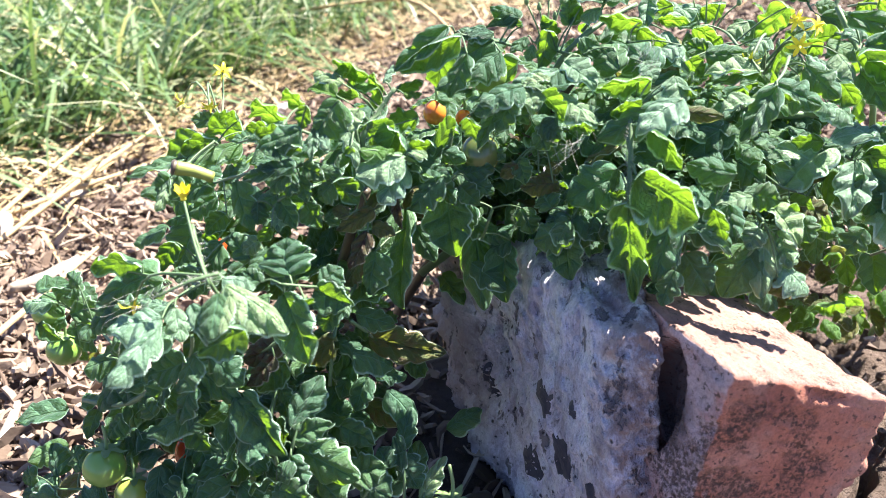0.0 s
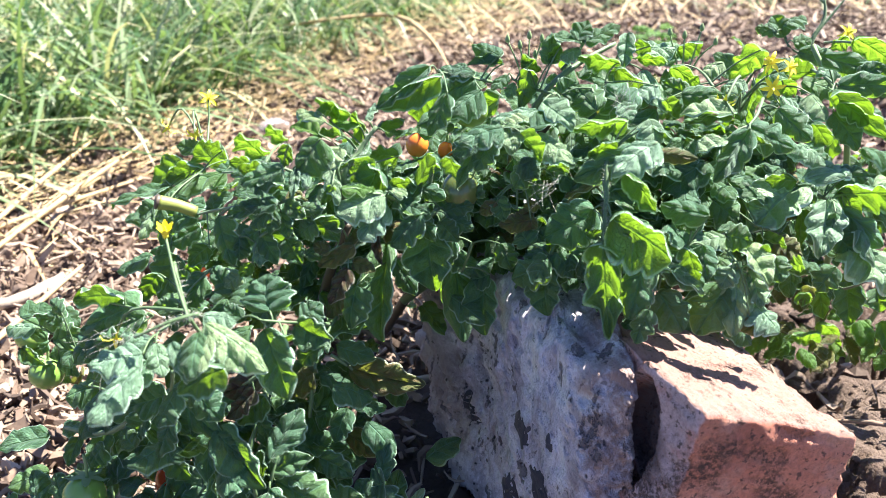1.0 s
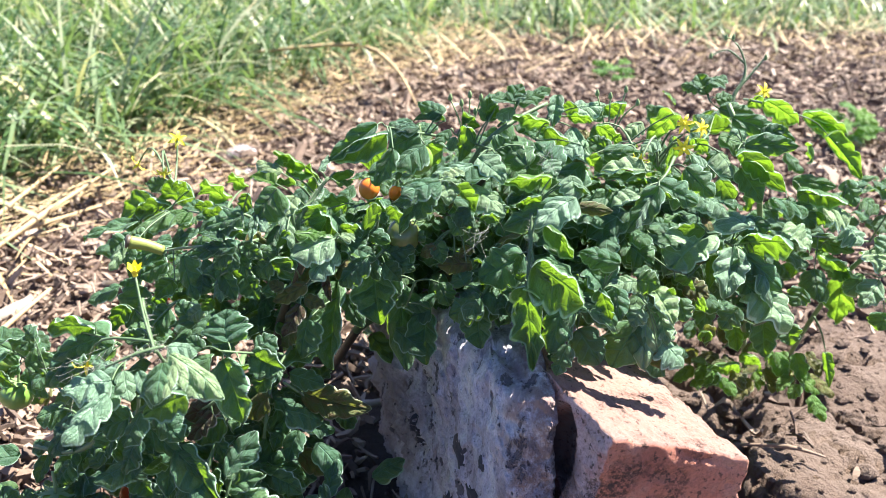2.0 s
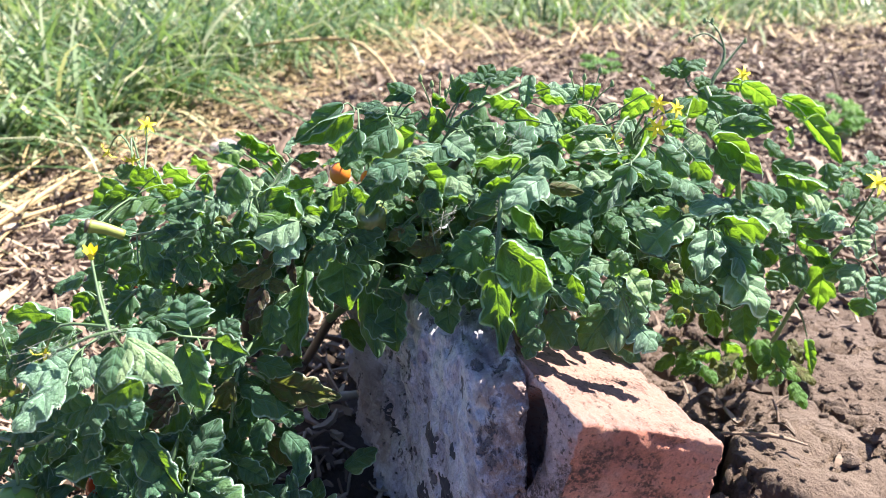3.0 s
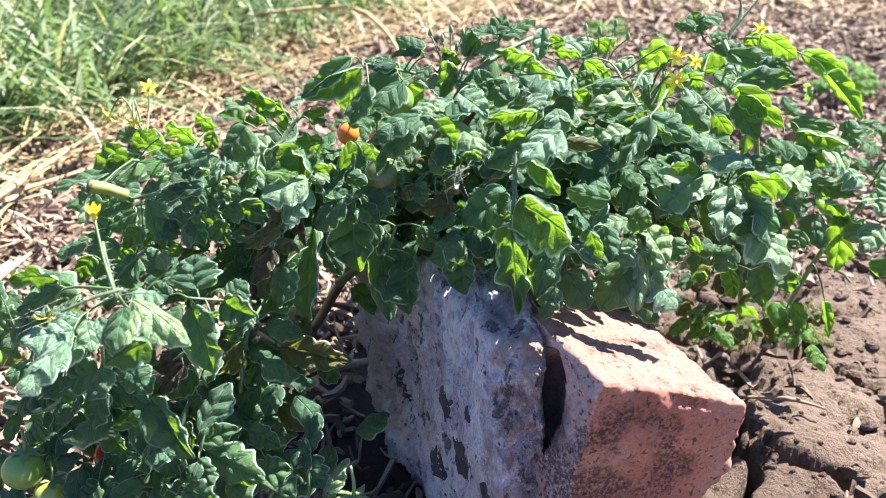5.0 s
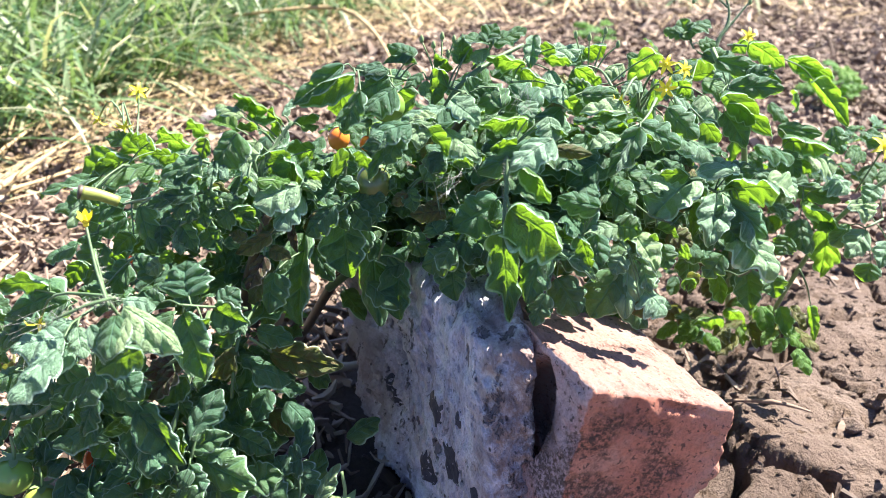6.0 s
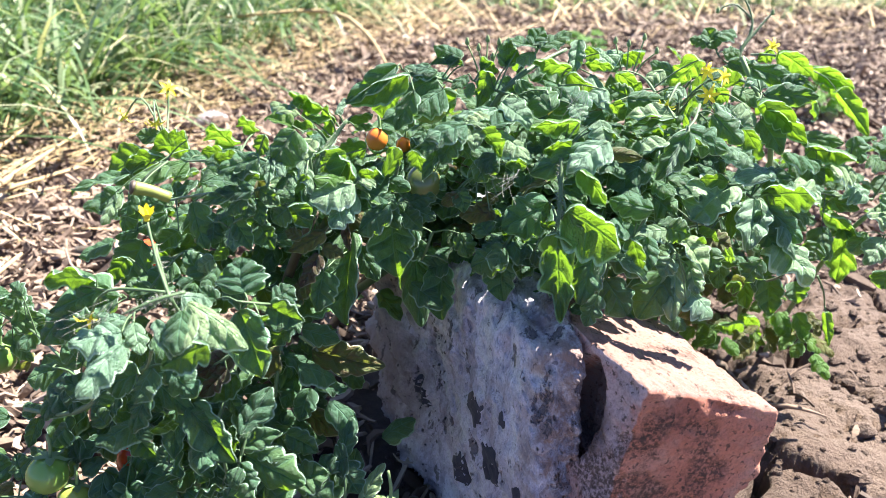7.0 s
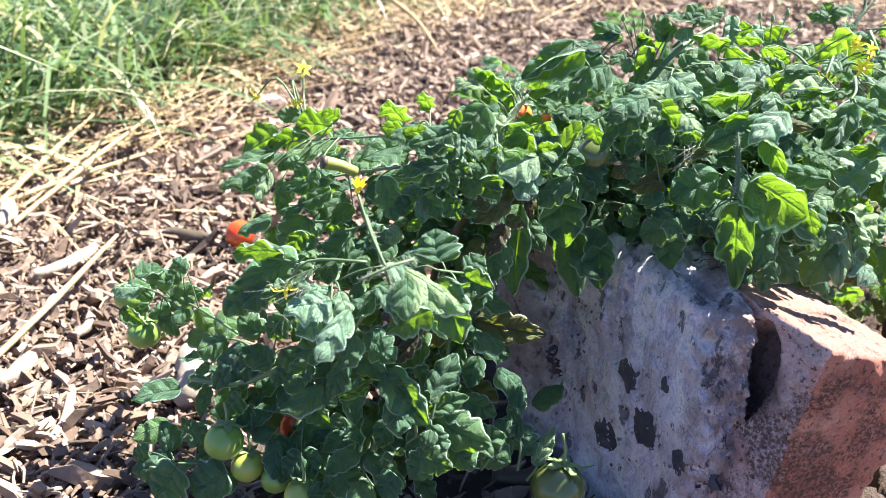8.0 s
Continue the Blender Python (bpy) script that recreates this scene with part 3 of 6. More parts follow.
# ---- leaves ----
def leaflet_mesh(seed, lobes, depth, cup, droop, ruffle, fat, material, rows=44, cols=8):
    """One tomato leaflet, 1 long and 1 wide: a vein runs into every lobe, the tissue between is puffed, the rim rolls down. It grows along y and faces z."""
    r = np.random.default_rng(seed)
    phase = r.uniform(0.1, 0.6, 2)
    lift = r.uniform(-0.08, 0.08, 2)
    bow = r.uniform(-0.10, 0.10)
    big = [r.uniform(0.55, 1.0, 9) for _ in range(2)]
    verts, faces, uvs = [], [], []

    def vein(v, a, k):
        return (v - 0.20 * a) * lobes + phase[k] + 0.10 * math.sin(9 * v + 5 * phase[k])

    def half(v, k):
        if v <= 0 or v >= 1:
            return 0.0
        body = math.sin(math.pi * v ** fat) ** 0.54 * (1 - 0.62 * max(0.0, v - 0.62))
        s = vein(v, 1.0, k)
        tooth = (0.5 + 0.5 * math.cos(2 * math.pi * s)) ** 0.42
        cut = depth * big[k][int(s + 0.5) % 9]
        fade = min(1.0, v * 3.5) * min(1.0, (1 - v) * 3.5)
        return body * (1 - cut * (1 - tooth) * fade)

    for j in range(rows + 1):
        v = j / rows
        bend = droop * v * v
        y0 = v * math.cos(bend * 0.6)
        for i in range(-cols, cols + 1):
            u = math.copysign(1 - (1 - abs(i) / cols) ** 1.5, i)
            k = 0 if u < 0 else 1
            w = half(v, k)
            a = abs(u)
            s = vein(v, a, k)
            x = u * w * 0.5 + bow * math.sin(math.pi * v) * 0.6
            y = y0 + 0.06 * a * w * math.sin(math.pi * min(1.0, v * 1.15))
            puff = abs(math.sin(math.pi * s)) ** 0.7 * min(1.0, a * 4) * (1 - 0.6 * a * a)
            z = -bend * 0.55 + cup * (a ** 1.4) * w * 0.5 - 0.035 * math.exp(-a * a * 60) + 0.075 * puff * min(1.0, w * 2)
            z += ruffle * 0.11 * a * a * math.sin(v * 13 + phase[k] * 9 + u) + lift[k] * a - 0.07 * max(0.0, (a - 0.80) / 0.20) ** 2
            z += 0.020 * noise.noise(Vector((x * 7 + seed, y * 7, 0.3)))
            verts.append((x, y, z))
            uvs.append((0.5 + u * 0.5, s / 8.0))
    n = 2 * cols + 1
    for j in range(rows):
        for i in range(2 * cols):
            faces.append((j * n + i, j * n + i + 1, (j + 1) * n + i + 1, (j + 1) * n + i))
    me = mesh_of("leaflet", verts, faces, material)
    layer = me.uv_layers.new(name="blade")
    for poly in me.polygons:
        for li, vi in zip(poly.loop_indices, poly.vertices):
            layer.data[li].uv = uvs[vi]
    return me


def leaflet_set(material, base):
    return [leaflet_mesh(base + 0, 3.1, 0.29, -0.35, 0.35, 0.6, 0.74, material),
            leaflet_mesh(base + 1, 3.4, 0.27, 0.25, 0.25, 0.7, 0.68, material),
            leaflet_mesh(base + 2, 2.7, 0.38, -0.50, 0.55, 0.5, 0.74, material),
            leaflet_mesh(base + 3, 3.6, 0.25, -0.15, 0.20, 0.9, 0.64, material),
            leaflet_mesh(base + 4, 2.9, 0.29, 0.45, 0.50, 0.6, 0.70, material),
            leaflet_mesh(base + 5, 3.2, 0.18, -0.60, 0.35, 0.4, 0.62, material),
            leaflet_mesh(base + 6, 2.5, 0.44, -0.30, 0.40, 0.8, 0.72, material)]


SETS = {"": leaflet_set(LEAF, 10), "downy_sunlit": leaflet_set(DOWNY_SUNLIT, 20), "young": leaflet_set(YOUNG, 30), "olive": leaflet_set(OLIVE, 50), "dead": leaflet_set(DEAD, 70)}
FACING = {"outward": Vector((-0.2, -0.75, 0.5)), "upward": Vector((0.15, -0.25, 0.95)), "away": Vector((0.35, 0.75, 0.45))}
pick = random.Random(5)


def leaflet(holder, base, tip, width, facing, tone="", shape=None):
    """One blade from base to tip, under the leaf that bears it."""
    b, t = Vector(base), Vector(tip)
    axis = t - b
    length = axis.length
    axis.normalize()
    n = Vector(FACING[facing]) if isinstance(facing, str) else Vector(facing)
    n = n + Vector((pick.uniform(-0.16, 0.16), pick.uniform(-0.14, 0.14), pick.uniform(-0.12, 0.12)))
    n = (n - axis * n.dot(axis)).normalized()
    side = axis.cross(n)
    m = Matrix((side, axis, n)).transposed().to_4x4()
    shapes = SETS[tone]
    ob = part("leaflet", shapes[pick.choice((0, 2, 6, 4) if tone == "young" else range(7)) if shape is None else shape])
    z = 0.5 * (length + width)
    ob.matrix_basis = Matrix.Translation(b) @ m @ Matrix.Diagonal((width * 1.08, length * 1.06, z, 1))
    return under(ob, holder)


def leaf(plant, stalk, blades_, label=""):
    """A compound leaf: the stalk is the part, its blades are its pieces."""
    pts = [Vector(p) for p in stalk]
    o = pts[0]
    r0 = 0.0009
    verts, faces = tube([p - o for p in pts], [r0 * 1.2, r0, r0 * 0.7])
    for row in blades_:
        b = Vector(row[0])
        # a short stalk from the rachis to the blade
        best = min((pts[i].lerp(pts[i + 1], k / 6) for i in range(len(pts) - 1) for k in range(7)), key=lambda q: (q - b).length)
        if 0.003 < (best - b).length < 0.045:
            v2, f2 = tube([best - o, best.lerp(b, 0.5) - o + Vector((0, 0, 0.002)), b - o], [r0 * 0.7, r0 * 0.6, r0 * 0.5], 5)
            faces += [tuple(i + len(verts) for i in f) for f in f2]
            verts += v2
    holder = part("leaf", mesh_of("stalk", verts, faces, STALK), None, label)
    holder.location = o
    under(holder, plant)
    for row in blades_:
        leaflet(holder, *row)
        OUTER.append((plant, Vector(row[0]), Vector(row[1]), row[3]))
    return holder


SUNWARD = np.array((math.sin(radians(SUN_AZ)) * math.cos(radians(SUN_EL)), math.cos(radians(SUN_AZ)) * math.cos(radians(SUN_EL)), math.sin(radians(SUN_EL))))
CLEAR = [((0.123, 0.58, 0.272), (0.065, 0.95, 0.086), 0.027), ((0.114, 0.58, 0.248), (0.049, 0.95, 0.042), 0.027),      # the open arch under the plant
         ((-0.057, 0.590, 0.113), (0.036, 0.087, 0.512), 0.014), ((-0.057, 0.590, 0.113), (0.145, 0.104, 0.514), 0.014),
         ((0.150, 0.600, 0.325), (0.19, 0.11, 0.52), 0.014), ((0.155, 0.690, 0.349), (0.19, 0.11, 0.52), 0.015),
         ((0.118, 0.708, 0.318), (0.13, 0.30, 0.42), 0.014), ((0.118, 0.708, 0.318), (0.02, 0.30, 0.42), 0.012), ((0.118, 0.700, 0.322), (0.166, 0.74, 0.40), 0.013),
         ((0.092, 0.726, 0.378), (0.092, 0.726, 0.388), 0.026)]   # gaps that let the orange fruit show


def in_gap(c):
    c = np.array(c)
    for a, b, r in CLEAR:
        a, b = np.array(a), np.array(b)
        t = min(max((c - a) @ (b - a) / ((b - a) @ (b - a)), 0.0), 1.0)
        if np.linalg.norm(a + (b - a) * t - c) < r:
            return True
    return False


@functools.lru_cache(None)
def heads():
    """Middles of the outer blades and spots of the bare brick top, and how wide a shaft of sun each one takes."""
    bare = [Vector((0.335, 0.53, 0.232)), Vector((0.305, 0.52, 0.240)), Vector((0.345, 0.57, 0.235)), Vector((0.30, 0.55, 0.243))]
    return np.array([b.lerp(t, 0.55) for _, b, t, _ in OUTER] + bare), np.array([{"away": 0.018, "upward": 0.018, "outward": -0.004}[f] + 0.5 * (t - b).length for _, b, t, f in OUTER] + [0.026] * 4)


def crowded(c):
    """Inner blades do not grow where outer ones catch the sun, nor in the open gaps."""
    if in_gap(c):
        return True
    if c.y > 0.86 or pick.random() < 0.03:
        return False
    mid, wide = heads()
    d = np.array(c) - mid
    up = d @ SUNWARD
    gap = np.linalg.norm(d - np.outer(up, SUNWARD), axis=1)
    return bool(((up > 0.002) & (up < 0.20) & (gap < wide)).any())


class Foliage:
    """The many inner blades of one plant, joined into one mesh."""

    def __init__(self):
        self.shapes = []
        for k, (lobes, depth, cup, droop, fat) in enumerate(((2.8, 0.28, -0.3, 0.4, 0.72), (2.6, 0.34, 0.3, 0.3, 0.70), (3.1, 0.14, -0.5, 0.5, 0.66))):
            me = leaflet_mesh(90 + k, lobes, depth, cup, droop, 0.6, fat, LEAF, 18, 3)
            uv = me.uv_layers[0].data
            self.shapes.append(([v.co.copy() for v in me.vertices], [tuple(q.vertices) for q in me.polygons], [tuple(uv[i].uv) for i in range(len(uv))]))
        self.verts, self.faces, self.uvs, self.tone = [], [], [], []
        self.deep = False

    def blade(self, base, tip, width, n, tone=0):
        mid = base.lerp(tip, 0.5)
        if in_gap(mid) if self.deep else crowded(mid):
            return
        axis = tip - base
        length = axis.length
        axis.normalize()
        n = (n - axis * n.dot(axis)).normalized()
        m = Matrix((axis.cross(n), axis, n)).transposed()
        verts, faces, uvs = self.shapes[pick.randrange(3)]
        b, z = len(self.verts), 0.5 * (length + width)
        self.verts += [base + m @ Vector((v.x * width, v.y * length, v.z * z)) for v in verts]
        self.faces += [tuple(i + b for i in f) for f in faces]
        self.uvs += uvs
        self.tone += [tone] * len(faces)

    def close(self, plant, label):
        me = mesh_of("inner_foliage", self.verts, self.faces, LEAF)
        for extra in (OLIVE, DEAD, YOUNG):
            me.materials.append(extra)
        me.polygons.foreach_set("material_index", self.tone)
        layer = me.uv_layers.new(name="blade")
        layer.data.foreach_set("uv", [c for q in self.uvs for c in q])
        ob = part("inner_foliage", me)
        tagged(ob, label, kind="stuff")
        return under(ob, plant)


OUTER = []
main_plant = thing("tomato_plant", (0.10, 0.74, 0), "sprawling green cherry tomato plant leaning over the concrete lump", "plant")
right_plant = thing("tomato_plant", (0.47, 0.86, 0), "green tomato plant rooted in the dry cracked soil", "plant")

leaf(main_plant, [(0.044, 0.573, 0.350), (0.012, 0.621, 0.331), (-0.029, 0.708, 0.299)], [
    ((-0.029, 0.721, 0.295), (-0.065, 0.697, 0.294), 0.0187, 'upward'),
    ((0.027, 0.578, 0.347), (0.044, 0.575, 0.353), 0.0103, 'away'),
    ((-0.013, 0.702, 0.306), (-0.028, 0.697, 0.307), 0.0143, 'upward'),
])
leaf(main_plant, [(-0.018, 0.631, 0.326), (-0.042, 0.703, 0.300), (-0.073, 0.756, 0.280)], [
    ((-0.084, 0.787, 0.278), (-0.117, 0.797, 0.260), 0.0277, 'away'),
    ((-0.054, 0.744, 0.290), (-0.087, 0.756, 0.281), 0.0217, 'away'),
    ((-0.033, 0.740, 0.298), (-0.061, 0.753, 0.299), 0.0298, 'away'),
    ((-0.024, 0.705, 0.317), (-0.035, 0.705, 0.324), 0.0221, 'away'),
    ((-0.062, 0.761, 0.301), (-0.082, 0.766, 0.302), 0.0143, 'outward'),
    ((-0.083, 0.744, 0.275), (-0.120, 0.720, 0.274), 0.0179, 'upward'),
    ((-0.089, 0.754, 0.276), (-0.101, 0.750, 0.265), 0.0154, 'outward'),
    ((-0.081, 0.702, 0.276), (-0.094, 0.700, 0.268), 0.0188, 'outward'),
    ((-0.079, 0.703, 0.274), (-0.088, 0.681, 0.262), 0.0103, 'upward', 'downy_sunlit'),
    ((-0.068, 0.688, 0.274), (-0.074, 0.676, 0.254), 0.0176, 'outward'),
    ((-0.044, 0.644, 0.303), (-0.052, 0.641, 0.295), 0.0128, 'outward'),
    ((-0.030, 0.595, 0.317), (-0.035, 0.589, 0.306), 0.0085, 'outward'),
    ((-0.052, 0.671, 0.295), (-0.064, 0.672, 0.292), 0.0112, 'outward'),
    ((-0.072, 0.736, 0.276), (-0.079, 0.730, 0.265), 0.0130, 'outward'),
])
leaf(main_plant, [(0.039, 0.563, 0.333), (-0.022, 0.632, 0.298), (-0.052, 0.656, 0.278)], [
    ((-0.027, 0.641, 0.296), (-0.060, 0.643, 0.285), 0.0165, 'outward'),
    ((-0.028, 0.628, 0.299), (-0.023, 0.645, 0.307), 0.0119, 'upward'),
    ((-0.027, 0.643, 0.284), (-0.052, 0.643, 0.273), 0.0178, 'outward'),
    ((-0.048, 0.642, 0.271), (-0.068, 0.645, 0.266), 0.0083, 'outward'),
    ((-0.008, 0.605, 0.288), (-0.022, 0.606, 0.276), 0.0131, 'away'),
    ((0.013, 0.569, 0.323), (0.020, 0.553, 0.301), 0.0169, 'outward'),
    ((0.043, 0.553, 0.337), (0.022, 0.554, 0.330), 0.0103, 'outward'),
])
leaf(main_plant, [(0.068, 0.573, 0.343), (0.055, 0.565, 0.353), (0.043, 0.574, 0.353)], [
    ((0.027, 0.629, 0.338), (0.017, 0.623, 0.357), 0.0222, 'away', 'young'),
    ((0.044, 0.615, 0.352), (0.039, 0.609, 0.366), 0.0124, 'away', 'young'),
    ((0.038, 0.602, 0.347), (0.019, 0.588, 0.346), 0.0180, 'upward'),
    ((0.029, 0.604, 0.340), (0.014, 0.610, 0.343), 0.0157, 'away'),
    ((0.056, 0.558, 0.355), (0.030, 0.560, 0.348), 0.0184, 'outward'),
    ((0.057, 0.555, 0.347), (0.038, 0.560, 0.344), 0.0072, 'away'),
    ((0.076, 0.570, 0.368), (0.061, 0.562, 0.351), 0.0226, 'outward'),
    ((0.062, 0.568, 0.352), (0.061, 0.553, 0.341), 0.0064, 'upward', 'downy_sunlit'),
    ((0.070, 0.556, 0.345), (0.066, 0.567, 0.354), 0.0064, 'upward', 'downy_sunlit'),
    ((0.060, 0.564, 0.367), (0.056, 0.566, 0.355), 0.0099, 'away'),
])
leaf(main_plant, [(0.084, 0.575, 0.339), (0.083, 0.572, 0.353), (0.081, 0.578, 0.359)], [
    ((0.085, 0.577, 0.360), (0.080, 0.566, 0.353), 0.0117, 'upward', 'downy_sunlit'),
    ((0.080, 0.567, 0.351), (0.087, 0.553, 0.339), 0.0093, 'upward', 'downy_sunlit'),
    ((0.083, 0.556, 0.346), (0.077, 0.558, 0.335), 0.0058, 'away', 'young'),
    ((0.086, 0.581, 0.350), (0.099, 0.584, 0.336), 0.0287, 'away'),
    ((0.095, 0.591, 0.347), (0.113, 0.587, 0.340), 0.0277, 'away'),
    ((0.115, 0.599, 0.348), (0.100, 0.604, 0.350), 0.0172, 'away', 'young'),
])
leaf(main_plant, [(0.083, 0.581, 0.340), (0.092, 0.592, 0.354), (0.106, 0.607, 0.366)], [
    ((0.089, 0.597, 0.373), (0.072, 0.598, 0.385), 0.0123, 'away', 'young'),
    ((0.094, 0.605, 0.353), (0.093, 0.598, 0.376), 0.0103, 'away', 'young'),
    ((0.104, 0.609, 0.361), (0.119, 0.604, 0.370), 0.0090, 'away', 'young'),
    ((0.108, 0.597, 0.363), (0.118, 0.603, 0.363), 0.0071, 'upward', 'young'),
    ((0.094, 0.595, 0.367), (0.077, 0.601, 0.371), 0.0123, 'upward', 'young'),
    ((0.076, 0.585, 0.373), (0.060, 0.594, 0.380), 0.0116, 'upward', 'downy_sunlit'),
    ((0.073, 0.579, 0.368), (0.056, 0.588, 0.373), 0.0110, 'upward', 'young'),
    ((0.085, 0.585, 0.365), (0.069, 0.590, 0.365), 0.0089, 'away', 'young'),
    ((0.079, 0.599, 0.366), (0.084, 0.596, 0.381), 0.0064, 'away', 'young'),
    ((0.097, 0.601, 0.369), (0.101, 0.613, 0.378), 0.0057, 'upward', 'downy_sunlit'),
    ((0.072, 0.589, 0.378), (0.078, 0.600, 0.383), 0.0066, 'upward', 'young'),
])
leaf(main_plant, [(0.062, 0.568, 0.335), (0.049, 0.555, 0.335), (0.043, 0.552, 0.332)], [
    ((0.053, 0.548, 0.339), (0.033, 0.553, 0.337), 0.0105, 'outward'),
    ((0.049, 0.550, 0.335), (0.036, 0.548, 0.326), 0.0099, 'outward'),
    ((0.050, 0.553, 0.333), (0.047, 0.547, 0.322), 0.0102, 'outward'),
    ((0.053, 0.557, 0.330), (0.057, 0.548, 0.319), 0.0104, 'outward'),
    ((0.056, 0.556, 0.336), (0.067, 0.549, 0.331), 0.0098, 'outward'),
    ((0.073, 0.553, 0.330), (0.084, 0.557, 0.315), 0.0218, 'away'),
    ((0.072, 0.552, 0.327), (0.061, 0.551, 0.320), 0.0148, 'outward'),
    ((0.044, 0.551, 0.341), (0.037, 0.557, 0.346), 0.0088, 'upward'),
    ((0.063, 0.555, 0.334), (0.075, 0.551, 0.334), 0.0085, 'outward'),
    ((0.053, 0.563, 0.311), (0.061, 0.554, 0.301), 0.0140, 'outward'),
])
leaf(main_plant, [(0.116, 0.582, 0.325), (0.110, 0.571, 0.334), (0.102, 0.567, 0.337)], [
    ((0.109, 0.570, 0.336), (0.086, 0.554, 0.335), 0.0224, 'upward', 'downy_sunlit'),
    ((0.109, 0.573, 0.329), (0.096, 0.552, 0.321), 0.0168, 'upward', 'downy_sunlit'),
    ((0.087, 0.560, 0.342), (0.104, 0.568, 0.342), 0.0088, 'upward', 'young'),
    ((0.113, 0.577, 0.329), (0.134, 0.570, 0.324), 0.0129, 'upward'),
    ((0.119, 0.571, 0.325), (0.127, 0.573, 0.316), 0.0123, 'away', 'young'),
    ((0.114, 0.567, 0.337), (0.121, 0.575, 0.339), 0.0112, 'upward', 'downy_sunlit'),
])
leaf(main_plant, [(0.054, 0.565, 0.318), (0.043, 0.556, 0.318), (0.035, 0.561, 0.310)], [
    ((0.038, 0.562, 0.317), (0.023, 0.562, 0.311), 0.0127, 'outward'),
    ((0.039, 0.559, 0.316), (0.049, 0.548, 0.304), 0.0124, 'outward'),
    ((0.040, 0.558, 0.313), (0.038, 0.550, 0.301), 0.0119, 'outward', 'downy_sunlit'),
    ((0.026, 0.562, 0.313), (0.025, 0.555, 0.303), 0.0128, 'outward'),
    ((0.037, 0.545, 0.305), (0.030, 0.545, 0.298), 0.0078, 'away', 'young'),
    ((0.063, 0.559, 0.302), (0.074, 0.561, 0.309), 0.0108, 'outward'),
])
leaf(main_plant, [(0.002, 0.581, 0.284), (-0.023, 0.608, 0.263), (-0.029, 0.595, 0.257)], [
    ((-0.040, 0.596, 0.273), (-0.052, 0.596, 0.256), 0.0127, 'away'),
    ((-0.011, 0.596, 0.270), (-0.030, 0.590, 0.254), 0.0197, 'outward'),
    ((0.018, 0.559, 0.279), (0.004, 0.570, 0.290), 0.0149, 'outward'),
    ((-0.017, 0.563, 0.268), (-0.035, 0.566, 0.266), 0.0106, 'outward'),
    ((0.025, 0.556, 0.292), (0.015, 0.555, 0.285), 0.0110, 'outward', 'downy_sunlit'),
    ((-0.027, 0.609, 0.269), (-0.016, 0.608, 0.275), 0.0090, 'away', 'young'),
])
leaf(main_plant, [(-0.028, 0.551, 0.268), (-0.047, 0.562, 0.268), (-0.060, 0.568, 0.267)], [
    ((-0.042, 0.562, 0.269), (-0.084, 0.562, 0.252), 0.0281, 'outward'),
    ((-0.049, 0.565, 0.273), (-0.080, 0.571, 0.272), 0.0218, 'away'),
    ((-0.029, 0.543, 0.273), (-0.047, 0.542, 0.265), 0.0136, 'outward'),
    ((-0.075, 0.575, 0.247), (-0.094, 0.566, 0.227), 0.0250, 'outward'),
    ((-0.036, 0.535, 0.262), (-0.062, 0.537, 0.257), 0.0170, 'outward'),
])
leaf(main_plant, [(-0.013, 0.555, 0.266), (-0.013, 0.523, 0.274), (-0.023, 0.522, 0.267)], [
    ((-0.015, 0.518, 0.271), (-0.034, 0.525, 0.275), 0.0162, 'upward', 'downy_sunlit'),
    ((-0.013, 0.499, 0.275), (-0.037, 0.490, 0.277), 0.0250, 'upward', 'downy_sunlit'),
    ((-0.000, 0.465, 0.289), (-0.014, 0.436, 0.284), 0.0150, 'upward', 'downy_sunlit'),
    ((-0.016, 0.511, 0.262), (-0.032, 0.494, 0.260), 0.0188, 'upward', 'downy_sunlit'),
    ((-0.009, 0.508, 0.276), (-0.002, 0.494, 0.267), 0.0131, 'upward', 'downy_sunlit'),
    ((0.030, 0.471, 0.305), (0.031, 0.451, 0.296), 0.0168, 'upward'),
    ((0.015, 0.473, 0.298), (0.026, 0.458, 0.288), 0.0079, 'upward', 'downy_sunlit'),
    ((0.029, 0.485, 0.302), (0.061, 0.467, 0.291), 0.0184, 'upward', 'downy_sunlit'),
    ((0.017, 0.513, 0.290), (0.033, 0.515, 0.288), 0.0188, 'upward', 'downy_sunlit'),
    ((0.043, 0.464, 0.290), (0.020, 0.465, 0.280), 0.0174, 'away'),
    ((0.035, 0.480, 0.294), (0.052, 0.469, 0.287), 0.0158, 'upward', 'downy_sunlit'),
    ((0.035, 0.472, 0.303), (0.034, 0.454, 0.296), 0.0067, 'upward', 'downy_sunlit'),
])
